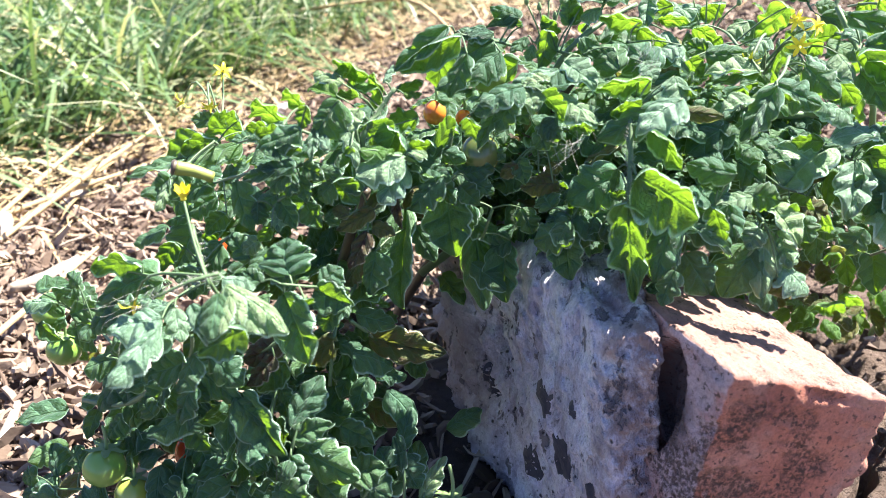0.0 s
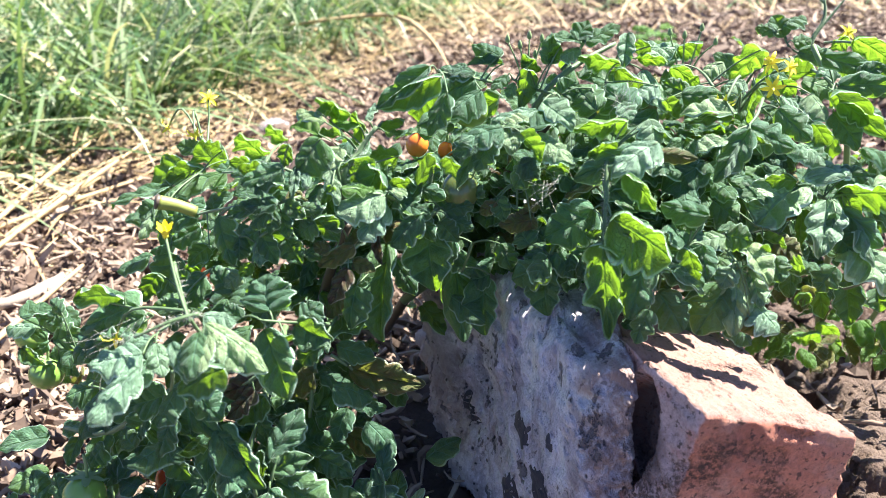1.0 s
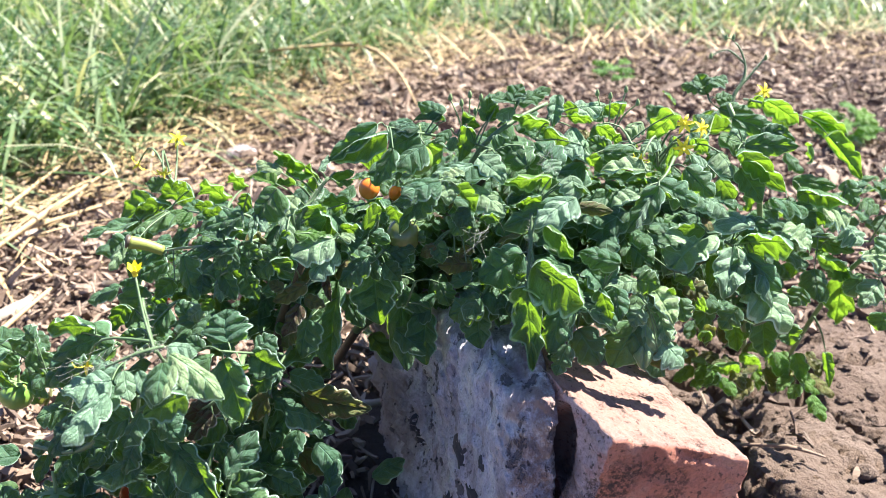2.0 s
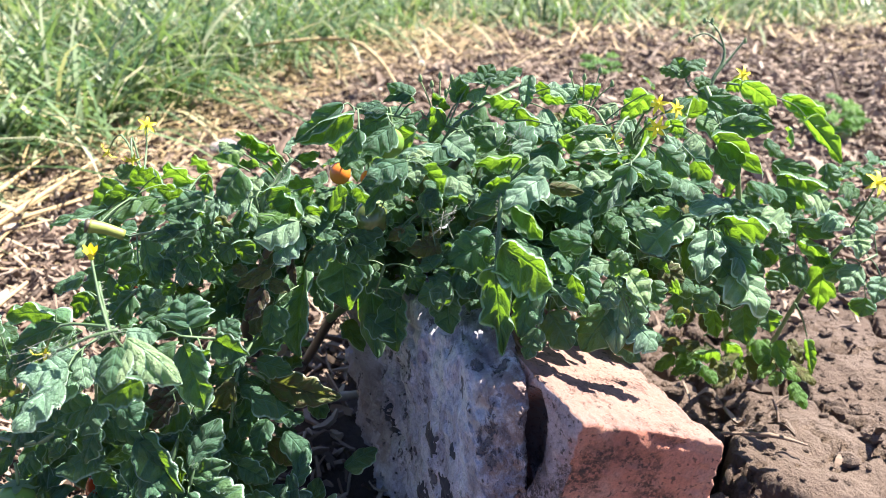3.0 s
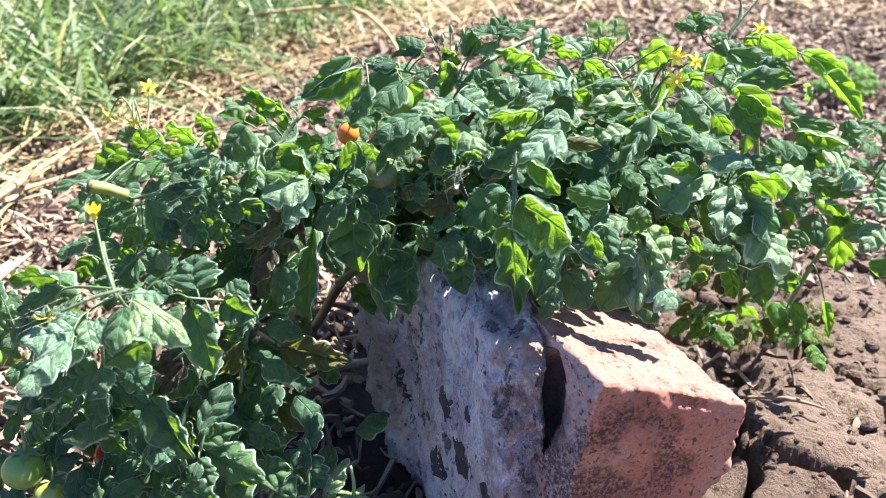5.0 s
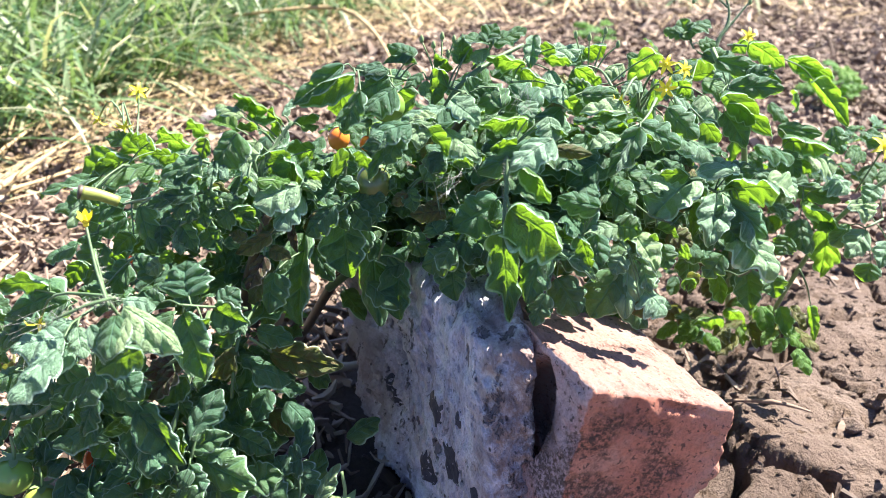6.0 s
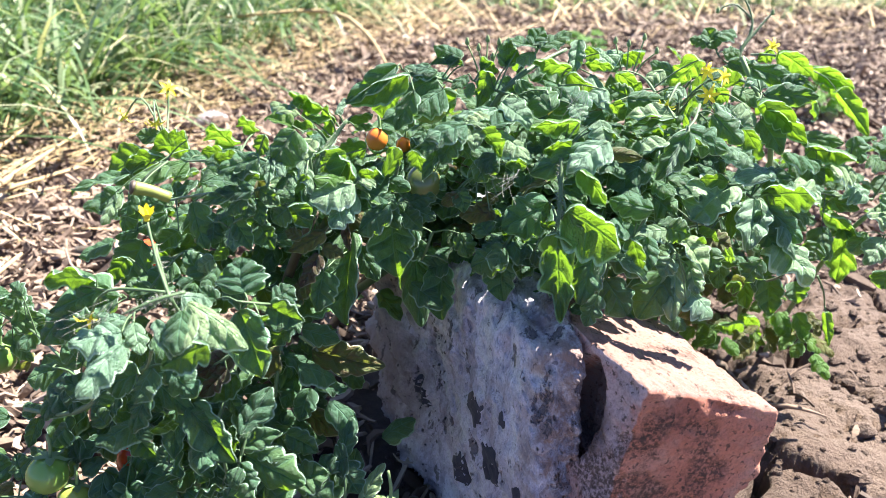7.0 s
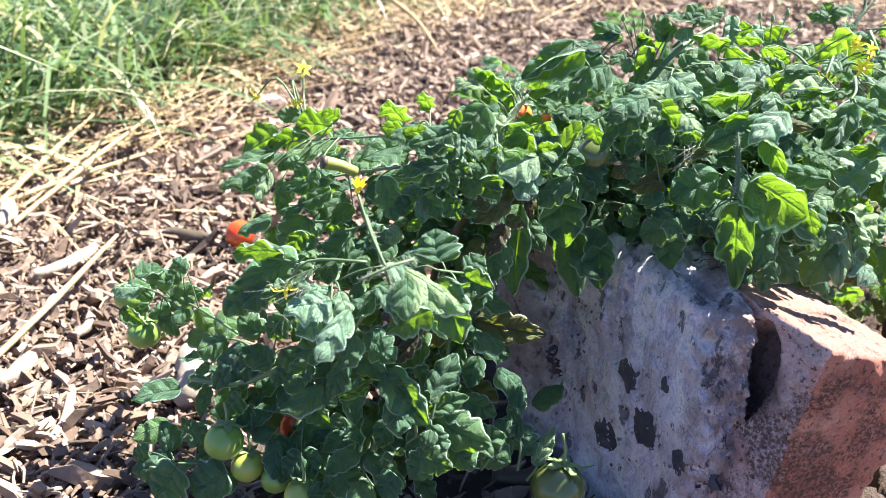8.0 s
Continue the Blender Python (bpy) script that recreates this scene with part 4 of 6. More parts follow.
leaf(main_plant, [(0.077, 0.542, 0.268), (0.062, 0.526, 0.278), (0.047, 0.515, 0.286)], [
    ((0.049, 0.525, 0.286), (0.046, 0.537, 0.302), 0.0290, 'outward'),
    ((0.047, 0.517, 0.279), (0.059, 0.495, 0.250), 0.0265, 'outward'),
    ((0.039, 0.518, 0.261), (0.053, 0.500, 0.251), 0.0070, 'upward', 'downy_sunlit'),
    ((0.061, 0.529, 0.275), (0.080, 0.521, 0.269), 0.0188, 'outward'),
    ((0.064, 0.530, 0.277), (0.074, 0.533, 0.286), 0.0161, 'outward'),
    ((0.077, 0.529, 0.271), (0.080, 0.519, 0.265), 0.0051, 'upward', 'downy_sunlit'),
    ((0.060, 0.511, 0.275), (0.057, 0.510, 0.281), 0.0153, 'away'),
    ((0.075, 0.525, 0.267), (0.063, 0.520, 0.255), 0.0148, 'outward'),
    ((0.034, 0.523, 0.283), (0.023, 0.529, 0.287), 0.0097, 'outward'),
])
leaf(main_plant, [(0.045, 0.521, 0.251), (0.036, 0.521, 0.245), (0.025, 0.529, 0.234)], [
    ((0.038, 0.527, 0.243), (0.014, 0.525, 0.232), 0.0166, 'outward', 'dead'),
    ((0.036, 0.520, 0.238), (0.018, 0.515, 0.223), 0.0127, 'outward', 'dead'),
    ((0.040, 0.528, 0.230), (0.023, 0.527, 0.215), 0.0146, 'away'),
    ((0.034, 0.526, 0.216), (0.040, 0.517, 0.205), 0.0110, 'outward'),
])
leaf(main_plant, [(0.005, 0.490, 0.270), (-0.002, 0.501, 0.253), (-0.015, 0.514, 0.228)], [
    ((-0.018, 0.523, 0.232), (-0.040, 0.524, 0.225), 0.0211, 'outward'),
    ((-0.009, 0.509, 0.227), (-0.019, 0.499, 0.208), 0.0156, 'outward'),
    ((-0.009, 0.519, 0.233), (0.016, 0.503, 0.219), 0.0175, 'outward'),
    ((0.005, 0.509, 0.247), (0.021, 0.497, 0.236), 0.0199, 'outward'),
    ((-0.085, 0.585, 0.188), (-0.105, 0.575, 0.166), 0.0271, 'outward'),
    ((-0.082, 0.580, 0.188), (-0.085, 0.569, 0.170), 0.0170, 'outward'),
    ((-0.031, 0.525, 0.216), (-0.042, 0.520, 0.204), 0.0168, 'outward'),
    ((-0.012, 0.514, 0.224), (-0.002, 0.507, 0.217), 0.0103, 'outward'),
    ((-0.062, 0.561, 0.191), (-0.084, 0.571, 0.197), 0.0186, 'outward'),
])
leaf(main_plant, [(0.035, 0.501, 0.176), (0.032, 0.501, 0.201), (0.024, 0.508, 0.216)], [
    ((0.017, 0.511, 0.220), (0.040, 0.488, 0.195), 0.0222, 'outward'),
    ((0.016, 0.506, 0.218), (0.031, 0.496, 0.209), 0.0134, 'outward'),
    ((-0.006, 0.541, 0.165), (-0.000, 0.527, 0.145), 0.0143, 'away'),
    ((0.015, 0.528, 0.167), (0.008, 0.520, 0.151), 0.0158, 'outward'),
    ((0.026, 0.519, 0.151), (0.011, 0.513, 0.152), 0.0209, 'away'),
])
leaf(main_plant, [(0.040, 0.503, 0.174), (0.045, 0.504, 0.193), (0.049, 0.514, 0.204)], [
    ((0.043, 0.509, 0.198), (0.058, 0.521, 0.223), 0.0190, 'outward'),
    ((0.043, 0.506, 0.192), (0.065, 0.507, 0.202), 0.0134, 'outward'),
    ((0.039, 0.502, 0.192), (0.043, 0.504, 0.211), 0.0099, 'away'),
    ((0.045, 0.507, 0.185), (0.078, 0.492, 0.175), 0.0261, 'outward'),
    ((0.044, 0.498, 0.187), (0.051, 0.487, 0.172), 0.0137, 'outward'),
    ((0.053, 0.506, 0.188), (0.069, 0.507, 0.185), 0.0128, 'upward'),
    ((0.045, 0.487, 0.180), (0.036, 0.492, 0.184), 0.0133, 'outward'),
    ((0.057, 0.503, 0.166), (0.069, 0.493, 0.157), 0.0212, 'outward'),
    ((0.037, 0.490, 0.169), (0.055, 0.483, 0.166), 0.0196, 'outward'),
])
leaf(main_plant, [(0.077, 0.512, 0.140), (0.082, 0.511, 0.150), (0.083, 0.517, 0.154)], [
    ((0.071, 0.517, 0.155), (0.091, 0.517, 0.163), 0.0215, 'outward'),
    ((0.078, 0.515, 0.155), (0.094, 0.507, 0.149), 0.0217, 'outward'),
    ((0.066, 0.531, 0.182), (0.085, 0.522, 0.176), 0.0162, 'outward'),
])
leaf(main_plant, [(0.102, 0.518, 0.134), (0.103, 0.520, 0.151), (0.102, 0.528, 0.162)], [
    ((0.100, 0.535, 0.161), (0.105, 0.548, 0.182), 0.0132, 'outward'),
    ((0.104, 0.526, 0.168), (0.094, 0.527, 0.165), 0.0217, 'outward'),
    ((0.101, 0.527, 0.163), (0.110, 0.515, 0.148), 0.0195, 'outward'),
    ((0.095, 0.520, 0.160), (0.087, 0.527, 0.168), 0.0147, 'outward'),
])
leaf(main_plant, [(0.108, 0.515, 0.128), (0.113, 0.513, 0.139), (0.115, 0.518, 0.143)], [
    ((0.112, 0.516, 0.139), (0.125, 0.527, 0.161), 0.0111, 'outward', 'downy_sunlit'),
])
leaf(main_plant, [(-0.034, 0.567, 0.109), (-0.047, 0.580, 0.119), (-0.046, 0.571, 0.137)], [
    ((-0.057, 0.563, 0.123), (-0.073, 0.559, 0.111), 0.0191, 'outward'),
    ((-0.045, 0.544, 0.126), (-0.059, 0.540, 0.113), 0.0194, 'outward'),
    ((-0.044, 0.582, 0.122), (-0.061, 0.578, 0.109), 0.0178, 'outward'),
    ((-0.040, 0.562, 0.158), (-0.027, 0.551, 0.147), 0.0168, 'outward'),
    ((-0.015, 0.522, 0.192), (0.003, 0.522, 0.200), 0.0070, 'away', 'young'),
    ((-0.002, 0.502, 0.210), (0.008, 0.504, 0.220), 0.0041, 'away', 'young'),
    ((0.004, 0.504, 0.209), (0.003, 0.503, 0.222), 0.0065, 'away', 'young'),
    ((-0.025, 0.527, 0.181), (-0.020, 0.531, 0.188), 0.0118, 'outward'),
    ((-0.029, 0.576, 0.128), (-0.037, 0.561, 0.125), 0.0108, 'upward'),
    ((-0.044, 0.553, 0.112), (-0.033, 0.548, 0.109), 0.0116, 'outward'),
    ((-0.087, 0.580, 0.139), (-0.099, 0.576, 0.128), 0.0157, 'outward'),
    ((-0.090, 0.571, 0.156), (-0.102, 0.567, 0.144), 0.0170, 'outward'),
])
leaf(main_plant, [(0.171, 0.676, 0.371), (0.154, 0.652, 0.381), (0.136, 0.649, 0.385)], [
    ((0.134, 0.616, 0.396), (0.101, 0.611, 0.375), 0.0159, 'outward'),
    ((0.141, 0.612, 0.392), (0.107, 0.625, 0.375), 0.0144, 'away'),
    ((0.144, 0.609, 0.382), (0.132, 0.599, 0.362), 0.0149, 'outward'),
    ((0.159, 0.647, 0.385), (0.139, 0.654, 0.390), 0.0153, 'upward'),
    ((0.159, 0.646, 0.381), (0.136, 0.646, 0.371), 0.0237, 'outward'),
    ((0.163, 0.641, 0.375), (0.144, 0.624, 0.369), 0.0212, 'upward'),
    ((0.175, 0.664, 0.391), (0.157, 0.673, 0.398), 0.0143, 'outward'),
    ((0.177, 0.663, 0.386), (0.156, 0.672, 0.387), 0.0092, 'away'),
    ((0.154, 0.654, 0.388), (0.142, 0.647, 0.388), 0.0164, 'upward'),
])
leaf(main_plant, [(0.209, 0.644, 0.371), (0.195, 0.660, 0.371), (0.183, 0.668, 0.375)], [
    ((0.192, 0.651, 0.385), (0.189, 0.659, 0.360), 0.0133, 'away'),
    ((0.180, 0.668, 0.378), (0.170, 0.659, 0.373), 0.0103, 'upward'),
    ((0.184, 0.667, 0.373), (0.180, 0.659, 0.367), 0.0080, 'upward', 'downy_sunlit'),
    ((0.196, 0.610, 0.371), (0.171, 0.597, 0.371), 0.0131, 'upward', 'downy_sunlit'),
    ((0.199, 0.616, 0.374), (0.216, 0.601, 0.367), 0.0183, 'upward', 'downy_sunlit'),
    ((0.206, 0.666, 0.385), (0.207, 0.677, 0.402), 0.0139, 'outward'),
    ((0.213, 0.667, 0.396), (0.206, 0.671, 0.387), 0.0076, 'away', 'young'),
    ((0.200, 0.672, 0.379), (0.191, 0.670, 0.392), 0.0115, 'away', 'young'),
    ((0.195, 0.673, 0.387), (0.189, 0.667, 0.383), 0.0082, 'upward'),
    ((0.190, 0.601, 0.369), (0.176, 0.594, 0.369), 0.0110, 'upward', 'downy_sunlit'),
    ((0.211, 0.627, 0.370), (0.202, 0.635, 0.374), 0.0127, 'upward'),
])
leaf(main_plant, [(0.214, 0.670, 0.380), (0.225, 0.666, 0.394), (0.227, 0.669, 0.399)], [
    ((0.225, 0.663, 0.398), (0.209, 0.676, 0.404), 0.0213, 'upward'),
    ((0.228, 0.662, 0.399), (0.250, 0.677, 0.407), 0.0110, 'upward'),
    ((0.223, 0.665, 0.399), (0.230, 0.671, 0.410), 0.0141, 'outward'),
    ((0.225, 0.667, 0.394), (0.213, 0.660, 0.393), 0.0122, 'upward', 'downy_sunlit'),
])
leaf(main_plant, [(0.184, 0.613, 0.365), (0.175, 0.591, 0.366), (0.167, 0.580, 0.366)], [
    ((0.175, 0.581, 0.370), (0.153, 0.568, 0.370), 0.0201, 'upward'),
    ((0.169, 0.577, 0.364), (0.159, 0.571, 0.350), 0.0141, 'outward'),
    ((0.162, 0.585, 0.361), (0.149, 0.573, 0.339), 0.0100, 'outward'),
    ((0.160, 0.568, 0.363), (0.148, 0.568, 0.360), 0.0088, 'outward'),
    ((0.177, 0.592, 0.368), (0.182, 0.580, 0.358), 0.0182, 'upward', 'downy_sunlit'),
    ((0.187, 0.591, 0.366), (0.174, 0.600, 0.370), 0.0149, 'upward'),
    ((0.185, 0.587, 0.365), (0.199, 0.588, 0.351), 0.0136, 'away', 'young'),
    ((0.191, 0.594, 0.365), (0.206, 0.605, 0.368), 0.0138, 'upward'),
    ((0.195, 0.604, 0.359), (0.216, 0.586, 0.351), 0.0210, 'upward', 'downy_sunlit'),
    ((0.171, 0.586, 0.358), (0.177, 0.579, 0.350), 0.0087, 'outward'),
    ((0.156, 0.599, 0.330), (0.164, 0.593, 0.325), 0.0091, 'outward'),
    ((0.144, 0.587, 0.352), (0.151, 0.591, 0.339), 0.0147, 'away'),
])
leaf(main_plant, [(0.131, 0.595, 0.320), (0.134, 0.592, 0.336), (0.137, 0.587, 0.349)], [
    ((0.126, 0.588, 0.333), (0.137, 0.584, 0.355), 0.0095, 'away'),
    ((0.123, 0.591, 0.333), (0.141, 0.583, 0.328), 0.0110, 'outward'),
    ((0.118, 0.577, 0.323), (0.128, 0.583, 0.336), 0.0126, 'outward'),
    ((0.139, 0.590, 0.318), (0.147, 0.592, 0.326), 0.0135, 'outward'),
    ((0.112, 0.588, 0.334), (0.127, 0.583, 0.339), 0.0146, 'away'),
])
leaf(main_plant, [(0.138, 0.593, 0.317), (0.133, 0.578, 0.318), (0.129, 0.579, 0.312)], [
    ((0.129, 0.567, 0.324), (0.109, 0.562, 0.309), 0.0172, 'outward'),
    ((0.130, 0.600, 0.301), (0.133, 0.579, 0.271), 0.0301, 'outward'),
    ((0.126, 0.582, 0.319), (0.135, 0.571, 0.307), 0.0112, 'outward'),
    ((0.142, 0.588, 0.317), (0.157, 0.587, 0.322), 0.0131, 'outward'),
    ((0.144, 0.585, 0.314), (0.157, 0.579, 0.311), 0.0118, 'outward'),
    ((0.139, 0.583, 0.312), (0.149, 0.575, 0.305), 0.0132, 'outward'),
])
leaf(main_plant, [(0.102, 0.576, 0.309), (0.094, 0.568, 0.307), (0.088, 0.565, 0.305)], [
    ((0.088, 0.557, 0.309), (0.100, 0.574, 0.314), 0.0092, 'upward', 'olive'),
    ((0.092, 0.556, 0.310), (0.070, 0.555, 0.299), 0.0106, 'outward', 'olive'),
    ((0.090, 0.560, 0.298), (0.102, 0.555, 0.295), 0.0094, 'outward', 'olive'),
    ((0.089, 0.550, 0.299), (0.078, 0.542, 0.282), 0.0109, 'outward', 'dead'),
    ((0.103, 0.567, 0.313), (0.106, 0.557, 0.298), 0.0057, 'outward', 'dead'),
    ((0.087, 0.553, 0.322), (0.076, 0.559, 0.327), 0.0086, 'outward'),
    ((0.079, 0.551, 0.309), (0.069, 0.555, 0.311), 0.0079, 'outward', 'olive'),
])
leaf(main_plant, [(0.212, 0.599, 0.299), (0.204, 0.582, 0.293), (0.199, 0.575, 0.284)], [
    ((0.202, 0.571, 0.292), (0.179, 0.571, 0.282), 0.0220, 'outward'),
    ((0.200, 0.581, 0.284), (0.200, 0.566, 0.260), 0.0209, 'outward'),
    ((0.191, 0.580, 0.299), (0.185, 0.587, 0.307), 0.0162, 'outward'),
    ((0.208, 0.583, 0.286), (0.206, 0.576, 0.274), 0.0145, 'outward'),
    ((0.212, 0.593, 0.302), (0.202, 0.590, 0.293), 0.0133, 'outward'),
])
leaf(main_plant, [(0.157, 0.611, 0.286), (0.153, 0.609, 0.274), (0.150, 0.617, 0.262)], [
    ((0.145, 0.632, 0.270), (0.150, 0.600, 0.223), 0.0267, 'outward'),
    ((0.164, 0.616, 0.259), (0.162, 0.596, 0.229), 0.0230, 'outward'),
    ((0.168, 0.613, 0.263), (0.155, 0.613, 0.259), 0.0163, 'outward'),
    ((0.174, 0.597, 0.292), (0.180, 0.588, 0.280), 0.0147, 'outward'),
    ((0.143, 0.610, 0.290), (0.135, 0.601, 0.274), 0.0158, 'outward'),
])
leaf(main_plant, [(0.117, 0.611, 0.294), (0.109, 0.598, 0.288), (0.105, 0.597, 0.280)], [
    ((0.105, 0.602, 0.290), (0.097, 0.571, 0.240), 0.0235, 'outward'),
    ((0.109, 0.607, 0.277), (0.121, 0.593, 0.261), 0.0152, 'outward'),
    ((0.119, 0.617, 0.275), (0.134, 0.607, 0.267), 0.0113, 'outward'),
    ((0.089, 0.571, 0.277), (0.083, 0.559, 0.256), 0.0190, 'outward'),
])
leaf(main_plant, [(0.184, 0.601, 0.329), (0.191, 0.591, 0.336), (0.195, 0.588, 0.341)], [
    ((0.185, 0.587, 0.347), (0.195, 0.581, 0.341), 0.0142, 'outward'),
    ((0.192, 0.587, 0.350), (0.181, 0.580, 0.336), 0.0165, 'outward'),
    ((0.195, 0.593, 0.335), (0.191, 0.588, 0.326), 0.0152, 'outward'),
    ((0.192, 0.586, 0.312), (0.173, 0.589, 0.309), 0.0129, 'outward', 'olive'),
    ((0.172, 0.590, 0.322), (0.161, 0.589, 0.316), 0.0095, 'outward', 'olive'),
    ((0.172, 0.593, 0.324), (0.176, 0.585, 0.313), 0.0121, 'outward'),
    ((0.184, 0.592, 0.315), (0.195, 0.585, 0.308), 0.0105, 'outward', 'olive'),
    ((0.202, 0.588, 0.341), (0.212, 0.583, 0.349), 0.0113, 'away'),
    ((0.196, 0.589, 0.322), (0.188, 0.593, 0.315), 0.0095, 'away', 'olive'),
])
leaf(main_plant, [(0.230, 0.579, 0.347), (0.231, 0.561, 0.333), (0.230, 0.562, 0.310)], [
    ((0.229, 0.584, 0.319), (0.200, 0.582, 0.304), 0.0301, 'outward'),
    ((0.225, 0.562, 0.329), (0.223, 0.564, 0.316), 0.0054, 'away'),
    ((0.231, 0.541, 0.333), (0.264, 0.533, 0.321), 0.0387, 'away'),
    ((0.233, 0.546, 0.328), (0.259, 0.533, 0.318), 0.0082, 'outward'),
    ((0.228, 0.543, 0.318), (0.237, 0.547, 0.263), 0.0231, 'away'),
    ((0.230, 0.582, 0.298), (0.215, 0.576, 0.281), 0.0223, 'outward'),
    ((0.227, 0.567, 0.308), (0.225, 0.566, 0.316), 0.0113, 'away'),
    ((0.220, 0.574, 0.291), (0.226, 0.567, 0.283), 0.0118, 'outward'),
    ((0.228, 0.553, 0.304), (0.231, 0.556, 0.273), 0.0096, 'away'),
])
leaf(main_plant, [(0.235, 0.589, 0.351), (0.238, 0.563, 0.352), (0.241, 0.561, 0.349)], [
    ((0.239, 0.551, 0.354), (0.257, 0.554, 0.335), 0.0127, 'away', 'young'),
    ((0.253, 0.571, 0.360), (0.214, 0.572, 0.345), 0.0198, 'outward'),
    ((0.257, 0.567, 0.365), (0.233, 0.550, 0.357), 0.0207, 'upward', 'downy_sunlit'),
    ((0.225, 0.589, 0.350), (0.238, 0.581, 0.365), 0.0114, 'away'),
    ((0.257, 0.593, 0.370), (0.261, 0.582, 0.361), 0.0182, 'upward', 'downy_sunlit'),
    ((0.257, 0.592, 0.366), (0.270, 0.588, 0.363), 0.0059, 'away'),
    ((0.262, 0.587, 0.352), (0.282, 0.581, 0.351), 0.0089, 'outward', 'olive'),
    ((0.246, 0.597, 0.368), (0.219, 0.612, 0.363), 0.0158, 'away', 'young'),
    ((0.244, 0.615, 0.373), (0.250, 0.606, 0.367), 0.0144, 'upward', 'downy_sunlit'),
])
leaf(main_plant, [(0.235, 0.637, 0.369), (0.230, 0.628, 0.375), (0.229, 0.630, 0.378)], [
    ((0.231, 0.619, 0.368), (0.219, 0.632, 0.382), 0.0217, 'outward'),
    ((0.252, 0.617, 0.367), (0.235, 0.632, 0.382), 0.0252, 'outward'),
    ((0.211, 0.632, 0.374), (0.220, 0.634, 0.381), 0.0153, 'outward'),
    ((0.254, 0.633, 0.374), (0.263, 0.628, 0.370), 0.0128, 'outward'),
])
leaf(main_plant, [(0.239, 0.644, 0.378), (0.243, 0.660, 0.382), (0.248, 0.672, 0.383)], [
    ((0.249, 0.655, 0.387), (0.226, 0.662, 0.393), 0.0171, 'away', 'young'),
    ((0.246, 0.652, 0.385), (0.267, 0.649, 0.375), 0.0184, 'away'),
    ((0.269, 0.687, 0.375), (0.283, 0.664, 0.359), 0.0229, 'upward', 'downy_sunlit'),
    ((0.256, 0.681, 0.400), (0.253, 0.665, 0.384), 0.0114, 'upward', 'downy_sunlit'),
    ((0.299, 0.730, 0.378), (0.313, 0.718, 0.389), 0.0146, 'away'),
    ((0.268, 0.702, 0.385), (0.297, 0.717, 0.387), 0.0182, 'upward', 'downy_sunlit'),
    ((0.266, 0.699, 0.380), (0.285, 0.688, 0.383), 0.0108, 'away', 'young'),
    ((0.271, 0.676, 0.393), (0.258, 0.684, 0.390), 0.0101, 'away'),
    ((0.269, 0.636, 0.377), (0.255, 0.629, 0.375), 0.0150, 'upward', 'downy_sunlit'),
])
leaf(main_plant, [(0.308, 0.660, 0.370), (0.306, 0.675, 0.374), (0.305, 0.693, 0.374)], [
    ((0.287, 0.691, 0.376), (0.307, 0.687, 0.368), 0.0179, 'away', 'young'),
    ((0.336, 0.662, 0.393), (0.324, 0.677, 0.372), 0.0174, 'away', 'young'),
    ((0.285, 0.643, 0.370), (0.308, 0.638, 0.372), 0.0135, 'outward'),
    ((0.314, 0.627, 0.362), (0.283, 0.627, 0.367), 0.0172, 'upward', 'downy_sunlit'),
    ((0.310, 0.618, 0.365), (0.289, 0.631, 0.359), 0.0066, 'away'),
    ((0.319, 0.683, 0.380), (0.306, 0.677, 0.378), 0.0152, 'upward', 'downy_sunlit'),
    ((0.275, 0.643, 0.367), (0.285, 0.644, 0.358), 0.0115, 'away', 'young'),
    ((0.294, 0.666, 0.365), (0.279, 0.674, 0.371), 0.0130, 'outward'),
    ((0.323, 0.648, 0.377), (0.311, 0.641, 0.373), 0.0130, 'upward', 'downy_sunlit'),
])
leaf(main_plant, [(0.334, 0.643, 0.367), (0.324, 0.619, 0.364), (0.317, 0.610, 0.360)], [
    ((0.317, 0.609, 0.360), (0.340, 0.598, 0.352), 0.0202, 'outward'),
    ((0.336, 0.621, 0.367), (0.352, 0.607, 0.353), 0.0178, 'outward'),
    ((0.314, 0.597, 0.362), (0.295, 0.586, 0.337), 0.0164, 'outward'),
    ((0.302, 0.601, 0.354), (0.285, 0.593, 0.353), 0.0123, 'upward', 'downy_sunlit'),
    ((0.308, 0.594, 0.354), (0.298, 0.580, 0.342), 0.0047, 'upward', 'downy_sunlit'),
    ((0.345, 0.628, 0.347), (0.355, 0.613, 0.342), 0.0132, 'upward', 'downy_sunlit'),
    ((0.315, 0.603, 0.359), (0.329, 0.600, 0.353), 0.0058, 'away'),
])
leaf(main_plant, [(0.350, 0.678, 0.362), (0.364, 0.693, 0.362), (0.398, 0.782, 0.344)], [
    ((0.405, 0.813, 0.338), (0.424, 0.797, 0.349), 0.0207, 'away'),
    ((0.350, 0.659, 0.363), (0.362, 0.658, 0.361), 0.0185, 'upward', 'downy_sunlit'),
    ((0.375, 0.676, 0.360), (0.382, 0.660, 0.351), 0.0207, 'upward', 'downy_sunlit'),
    ((0.359, 0.641, 0.339), (0.372, 0.627, 0.333), 0.0181, 'upward', 'downy_sunlit'),
    ((0.371, 0.655, 0.348), (0.383, 0.657, 0.337), 0.0188, 'away'),
    ((0.359, 0.692, 0.366), (0.370, 0.692, 0.358), 0.0145, 'away', 'young'),
    ((0.408, 0.807, 0.352), (0.395, 0.813, 0.355), 0.0220, 'upward'),
])
